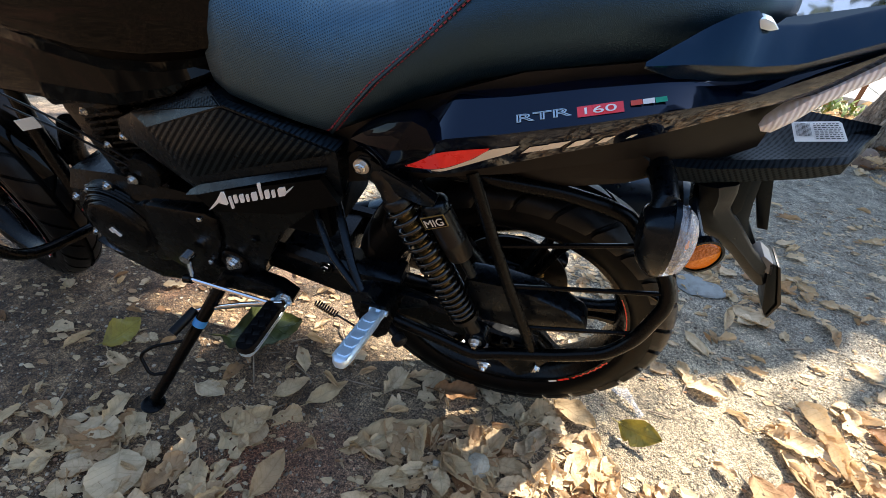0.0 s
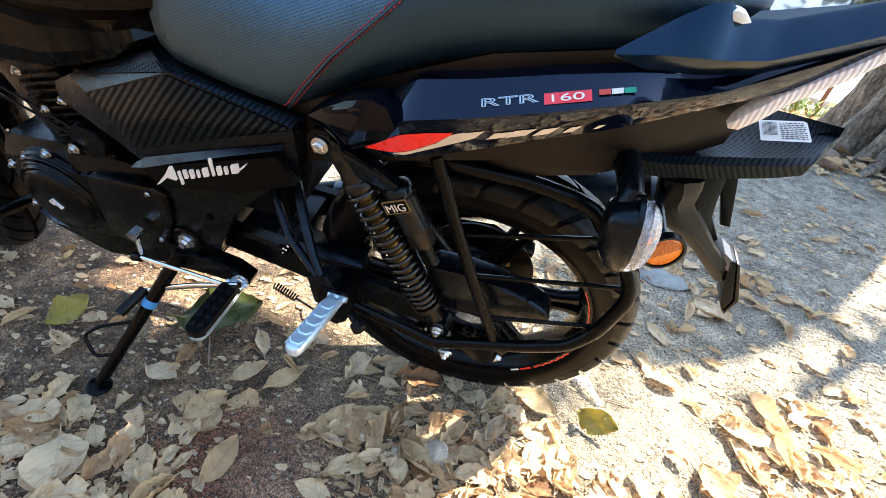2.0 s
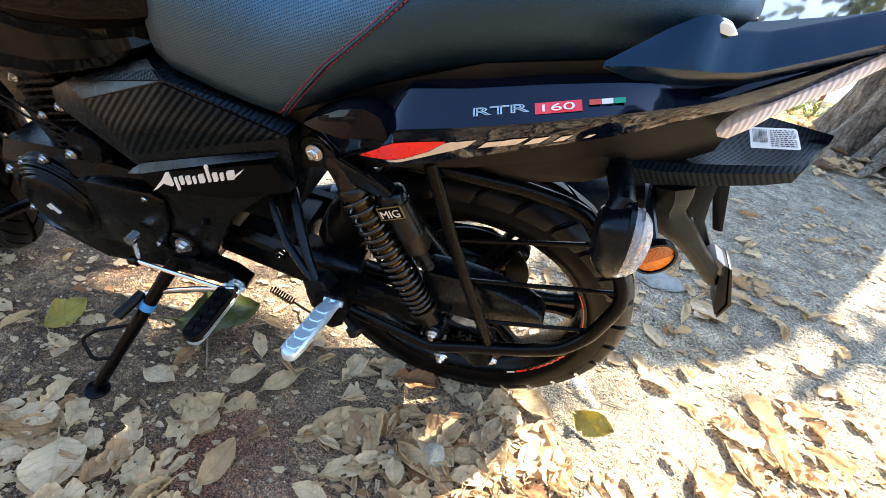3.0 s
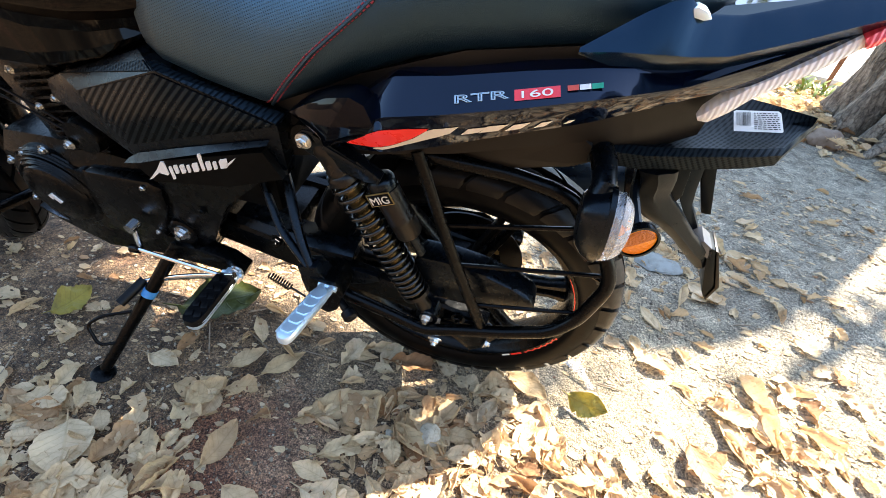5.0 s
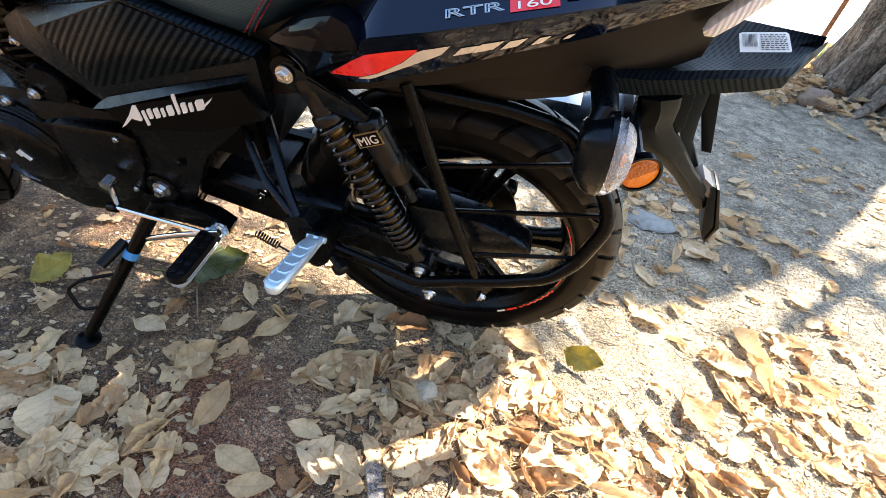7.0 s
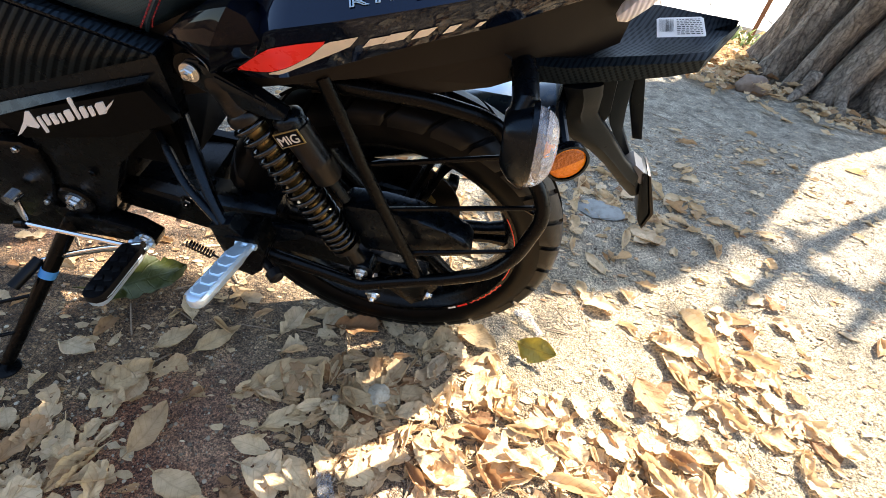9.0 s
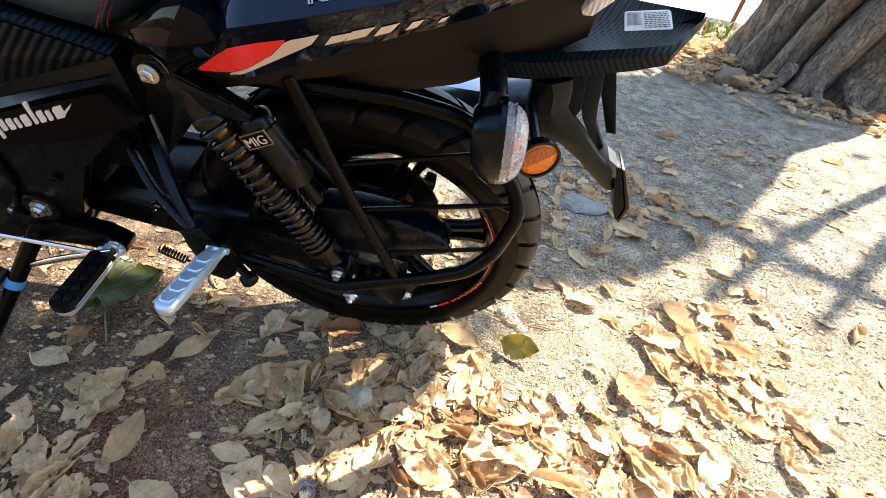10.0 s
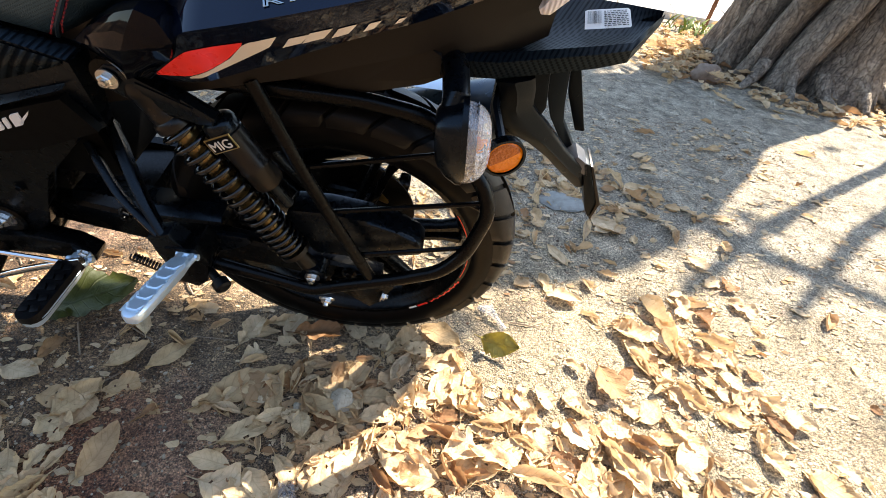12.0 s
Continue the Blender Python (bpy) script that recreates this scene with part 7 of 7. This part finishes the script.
def trunk_radius(a, z):
    """Fused upright roots: rounded ribs of uneven width with deep seams between them."""
    w = a - 0.32 * z + 0.07 * math.sin(z * 1.3 + a * 2) + 0.03 * math.sin(z * 3.7 + a * 5) + 0.05 * noise.noise(Vector((math.cos(a) * 2, math.sin(a) * 2, z * 1.2)))
    rib = abs(math.sin(w * 5.5 + 0.9 * math.sin(w * 3 + 1)))
    small = abs(math.sin(w * 17 + 1.2 * math.sin(w * 4) + 0.6 * z))
    r = 0.325 + 0.225 * rib ** 0.55 + 0.016 * small ** 0.6
    v = Vector((math.cos(a), math.sin(a), 0))
    r += 0.030 * noise.noise(v * 5 + Vector((0, 0, z * 2.5))) + 0.014 * noise.noise(v * 22 + Vector((0, 0, z * 6))) + 0.006 * noise.noise(v * 60 + Vector((0, 0, z * 18)))
    r *= 1 + (0.20 + 0.10 * rib) * math.exp(-z * 4.5) + 0.05 * z
    return r * lerp_table(z, [0, 1.1, 2.0, 3.3, 3.8, 4.15], [1, 1, 0.74, 0.56, 0.42, 0.2])


rings = []
for i in range(110):
    z = -0.05 + 4.2 * (i / 109) ** 1.7
    lean = Vector((0.64, -0.77, 0)) * lerp_table(z, [0, 2.0, 3.3, 4.6], [0, 0.11, 0.45, 0.57])
    ring = []
    for j in range(360):
        a = 2 * math.pi * j / 360
        r = trunk_radius(a, max(z, 0))
        ring.append((lean.x + r * math.cos(a), lean.y + r * math.sin(a), z))
    rings.append(ring)
part("trunk", loft(rings), M["bark"], tree, sharp=70)
for k in range(8):
    a = radians(222 + 18 * k)
    p = [Vector((math.cos(a) * r, math.sin(a) * r, h)) for r, h in ((0.60, 0.14), (0.70, 0.05), (0.80, 0.012), (0.92, -0.02))]
    part("root", tube(bmesh.new(), [q + Vector((rnd.uniform(-0.04, 0.04), rnd.uniform(-0.04, 0.04), 0)) for q in p], [0.05, 0.036, 0.022, 0.010], 9), M["bark"], tree, sharp=70)
# unseen thin stems added to cast narrow slanting shadows on the path
for x, y, h, r in ((0.50, -0.82, 3.4, 0.030), (0.66, -0.95, 3.0, 0.022), (0.90, -0.78, 3.6, 0.026), (0.42, -0.90, 2.6, 0.016)):
    pts = [Vector((x + 0.04 * math.sin(k), y + 0.03 * math.cos(1.7 * k), h * k / 5)) for k in range(6)]
    part("shadow_stem", tube(bmesh.new(), pts, r, 7), M["bark"], tree, sharp=70)
tips = []
for bx, by, bz, tx, ty, tz, r in ((0.33, -0.39, 3.4, -1.2, 1.6, 5.0, 0.17), (0.30, -0.36, 3.2, 0.2, 2.6, 4.8, 0.16), (0.36, -0.42, 3.7, 1.6, 3.0, 5.4, 0.14), (0.30, -0.36, 3.2, 2.6, -0.5, 4.4, 0.05), (0.30, -0.30, 3.5, -0.95, -0.46, 4.8, 0.028)):
    b, tip = Vector((bx, by, bz)), Vector((tx, ty, tz))
    mid = b.lerp(tip, 0.5) + Vector((0, 0, 0.25))
    pts = rounded([b, mid, tip], 0.5)
    part("limb", tube(bmesh.new(), pts, [r * (1 - 0.75 * i / (len(pts) - 1)) for i in range(len(pts))], 9), M["bark"], tree, sharp=70)
    for k in range(4 if r > 0.1 else 0):
        p = pts[3 + k] if len(pts) > 6 else pts[-1]
        q = p + Vector((rnd.uniform(-0.8, 0.8), rnd.uniform(-0.8, 0.8), rnd.uniform(0.3, 0.9)))
        part("branch", tube(bmesh.new(), [p, p.lerp(q, 0.5) + Vector((0, 0, 0.06)), q], [r * 0.3, r * 0.2, 0.008], 6), M["bark"], tree, sharp=70)
        if ty > 1.0:
            tips.append(q)
    if ty > 1.0:
        tips += [tip, mid]


def in_gap(p):
    """Whether a leaf here would cover one of the gaps through which the sun reaches the ground under the motorcycle."""
    k = p.z / math.tan(radians(SUN_EL))
    gx, gy = TREE.x + p.x - k * math.cos(radians(SUN_AZ)), TREE.y + p.y - k * math.sin(radians(SUN_AZ))
    return any(((gx - x) / a) ** 2 + ((gy - y) / b) ** 2 < 1 for x, y, a, b in ((-0.45, 0.07, 0.36, 0.12), (0.17, 0.38, 0.36, 0.26)))


av, af = [], []
vs = [(0.10 * i / 6, 0.03 * q * math.sin(math.pi * (0.04 + 0.94 * i / 6)) ** 0.8, 0.006 * abs(q)) for i in range(7) for q in (-1, 0, 1)]
fs = [(3 * i + j, 3 * i + j + 1, 3 * i + j + 4, 3 * i + j + 3) for i in range(6) for j in range(2)]
for c in tips:
    for i in range(110):
        p = c + Vector((rnd.gauss(0, 0.5), rnd.gauss(0.15, 0.5), rnd.gauss(0.3, 0.35)))
        m = pose(*p, rnd.uniform(-60, 60), rnd.uniform(-60, 60), rnd.uniform(0, 360)) @ Matrix.Scale(rnd.uniform(1.2, 2.0), 4)
        if in_gap(p):
            continue
        b = len(av)
        av += [tuple(m @ Vector(v)) for v in vs]
        af += [tuple(b + i for i in f) for f in fs]
# unseen low leaf clump, added to shade the ground by the engine
for i in range(420):
    p = Vector((-0.72, -0.46, 4.75)) + Vector((rnd.uniform(-0.42, 0.12), rnd.gauss(0, 0.11), rnd.gauss(0, 0.08)))
    m = pose(*p, rnd.uniform(-50, 50), rnd.uniform(-50, 50), rnd.uniform(0, 360)) @ Matrix.Scale(rnd.uniform(1.2, 2.0), 4)
    if in_gap(p):
        continue
    b = len(av)
    av += [tuple(m @ Vector(v)) for v in vs]
    af += [tuple(b + i for i in f) for f in fs]
# unseen clump, added to shade the ground beyond the tail
for i in range(420):
    p = Vector((1.33, 1.60, 4.75)) + Vector((rnd.gauss(0, 0.27), rnd.gauss(0, 0.32), rnd.gauss(0, 0.12)))
    m = pose(*p, rnd.uniform(-50, 50), rnd.uniform(-50, 50), rnd.uniform(0, 360)) @ Matrix.Scale(rnd.uniform(1.4, 2.2), 4)
    b = len(av)
    av += [tuple(m @ Vector(v)) for v in vs]
    af += [tuple(b + i for i in f) for f in fs]
# unseen leaves, added to keep the sun off the tail
for i in range(130):
    p = Vector((0.20, -0.93, 4.75)) + Vector((rnd.gauss(0, 0.07), rnd.gauss(0, 0.07), rnd.gauss(0, 0.05)))
    m = pose(*p, rnd.uniform(-50, 50), rnd.uniform(-50, 50), rnd.uniform(0, 360)) @ Matrix.Scale(rnd.uniform(0.8, 1.2), 4)
    b = len(av)
    av += [tuple(m @ Vector(v)) for v in vs]
    af += [tuple(b + i for i in f) for f in fs]
# small unseen clump, added to shade the ground between the foot pegs
for i in range(150):
    p = Vector((-0.04, -0.47, 4.75)) + Vector((rnd.uniform(-0.12, 0.12), rnd.gauss(0, 0.03), rnd.gauss(0, 0.04)))
    m = pose(*p, rnd.uniform(-50, 50), rnd.uniform(-50, 50), rnd.uniform(0, 360)) @ Matrix.Scale(rnd.uniform(0.8, 1.2), 4)
    b = len(av)
    av += [tuple(m @ Vector(v)) for v in vs]
    af += [tuple(b + i for i in f) for f in fs]
# small unseen clump that blocks a stray sun fleck on the near ground
for i in range(70):
    p = Vector((0.09, -0.66, 4.75)) + Vector((rnd.gauss(0, 0.05), rnd.gauss(0, 0.05), rnd.gauss(0, 0.04)))
    m = pose(*p, rnd.uniform(-50, 50), rnd.uniform(-50, 50), rnd.uniform(0, 360)) @ Matrix.Scale(rnd.uniform(0.8, 1.2), 4)
    b = len(av)
    av += [tuple(m @ Vector(v)) for v in vs]
    af += [tuple(b + i for i in f) for f in fs]
me = bpy.data.meshes.new("crown")
me.from_pydata(av, [], af)
me.materials.append(M["crown"])
ob = new("crown", me)
ob.parent = tree

# fresh shoots and a rusty stake beside the trunk
bm = bmesh.new()
for i in range(60):
    p = Vector((2.32 + rnd.gauss(0, 0.10), 3.95 + rnd.gauss(0, 0.12), 0.0))
    a, L = rnd.uniform(0, 6.28), rnd.uniform(0.06, 0.2)
    d = Vector((math.cos(a) * 0.5, math.sin(a) * 0.5, 1.0)).normalized()
    s = Vector((-math.sin(a), math.cos(a), 0))
    rows = []
    for f, w, o in ((0, 0.003, 0), (0.4, 0.010, 0.0), (0.75, 0.012, 0.03), (1.0, 0.002, 0.07)):
        c = p + d * L * f + Vector((math.cos(a), math.sin(a), -0.6)) * L * o * 3
        rows.append([bm.verts.new(c - s * w), bm.verts.new(c + s * w + Vector((0, 0, 0.002)))])
    skin(bm, rows, caps=False, closed=False)
tagged(part("weeds", bm, M["shoot"], None, "", 80), "fresh yellow-green weeds sprouting beside the trunk", "weeds", kind="stuff")
stake = tagged(new("stake"), "leaning rusty iron stake beside the tree", "stake")
stake.matrix_world = look((2.655, 4.41, 0.0), (2.645, 4.36, 0.5))
bm = bmesh.new()
skin(bm, [[bm.verts.new((x, y, z)) for x, y in ((-0.02, -0.02), (0.02, -0.02), (0.02, -0.014), (-0.014, -0.014), (-0.014, 0.02), (-0.02, 0.02))] for z in (0.05, -1.3)])
part("stake_bar", bm, M["rust"], stake)

# ---- paved strip beyond the tree ----
pv = tagged(new("pavement"), "pale sunlit paved strip of concrete slabs", "pavement", kind="structure")
pv.matrix_world = pose(2.2, 5.0, 0, 0, 0, -14)
slab = bmesh.new()
block((0, 0, 0.03), (0.585, 0.585, 0.07), 0.006, bm=slab)
first = part("slab", slab, M["slab"], pv)
first.location = (-4.8, 0, 0)
for i in range(-8, 14):
    for j in range(0, 9):
        if (i, j) == (-8, 0):
            continue
        ob = new("slab", first.data)
        ob.parent = pv
        ob.location = (0.6 * i, 0.6 * j, rnd.uniform(-0.004, 0.004))

# a two-wheeler parked far off on the paving: its front wheel
far = tagged(new("parked_motorcycle"), "distant parked motorcycle standing on the pale paving", "motorcycle")
far.matrix_world = pose(4.92, 9.30, 0.065, 0, 0, 20)
hubc = Vector((0, 0, 0.30))
part("tyre", lathe(bmesh.new(), [(0.30 - 0.045 * (1 - math.cos(q)), 0.045 * math.sin(q)) for q in [radians(-150 + 30 * k) for k in range(11)]], hubc, Y, 48, closed=True), M["rubber"], far)
part("rim", lathe(bmesh.new(), [(0.235, -0.03), (0.222, -0.02), (0.222, 0.02), (0.235, 0.03)], hubc, Y, 48, closed=True), M["engine"], far)
for k in range(5):
    a = 2 * math.pi * k / 5
    part("spoke", tube(bmesh.new(), [hubc, hubc + Vector((math.cos(a) * 0.225, 0, math.sin(a) * 0.225))], 0.011, 8), M["engine"], far)
part("hub", lathe(bmesh.new(), [(0, -0.06), (0.035, -0.05), (0.035, 0.05), (0, 0.06)], hubc, Y, 20), M["engine"], far)
for s in (-1, 1):
    part("fork_leg", tube(bmesh.new(), [hubc + Vector((0, s * 0.07, 0)), hubc + Vector((0.28, s * 0.08, 0.62))], 0.018, 10), M["gunmetal"], far)

# ---- added plain walls; the unseen south one shapes the bike's reflections ----
for nm, m, L in (("wall_north", pose(0, 13.0, 1.0), 60.0), ("wall_south", pose(0, -12.0, 3.0), 60.0), ("wall_west", pose(-18.0, 2.0, 1.0, 0, 0, 90), 40.0)):
    bm = block((0, 0, 0), (L, 0.24, 3.4 if nm == "wall_north" else 7.0 if nm == "wall_south" else 3.0), 0.01)
    ob = part(nm, bm, M["plaster"])
    ob.matrix_world = m
    tagged(ob, "plain brown wall added to close the place", "wall", kind="structure")

# bits of clear film among the leaves


def film(name, at, ang, rows, label):
    bm = bmesh.new()
    rings = [[bm.verts.new((u, v, h + 0.003 * math.sin(9 * u * 30 + j))) for j, v in enumerate((-w, -w * 0.3, w * 0.3, w))] for u, w, h in rows]
    skin(bm, rings, caps=False, closed=False)
    ob = part(name, bm, M["wrap"], None, "", 60)
    ob.matrix_world = pose(at[0], at[1], height(*at) + 0.008, 0, 0, ang)
    return tagged(ob, label, "wrapper")


film("plastic_wrapper", (0.30, 0.06), -50, [(0, 0.012, 0), (0.02, 0.016, 0.010), (0.045, 0.010, 0.014), (0.07, 0.007, 0.006), (0.09, 0.009, 0)], "crumpled clear plastic wrapper beside the tyre")
film("plastic_wrapper", (-0.045, -0.40), -65, [(0, 0.010, 0), (0.03, 0.013, 0.006), (0.06, 0.013, 0.006), (0.1, 0.012, 0)], "strip of shiny plastic film among leaves")
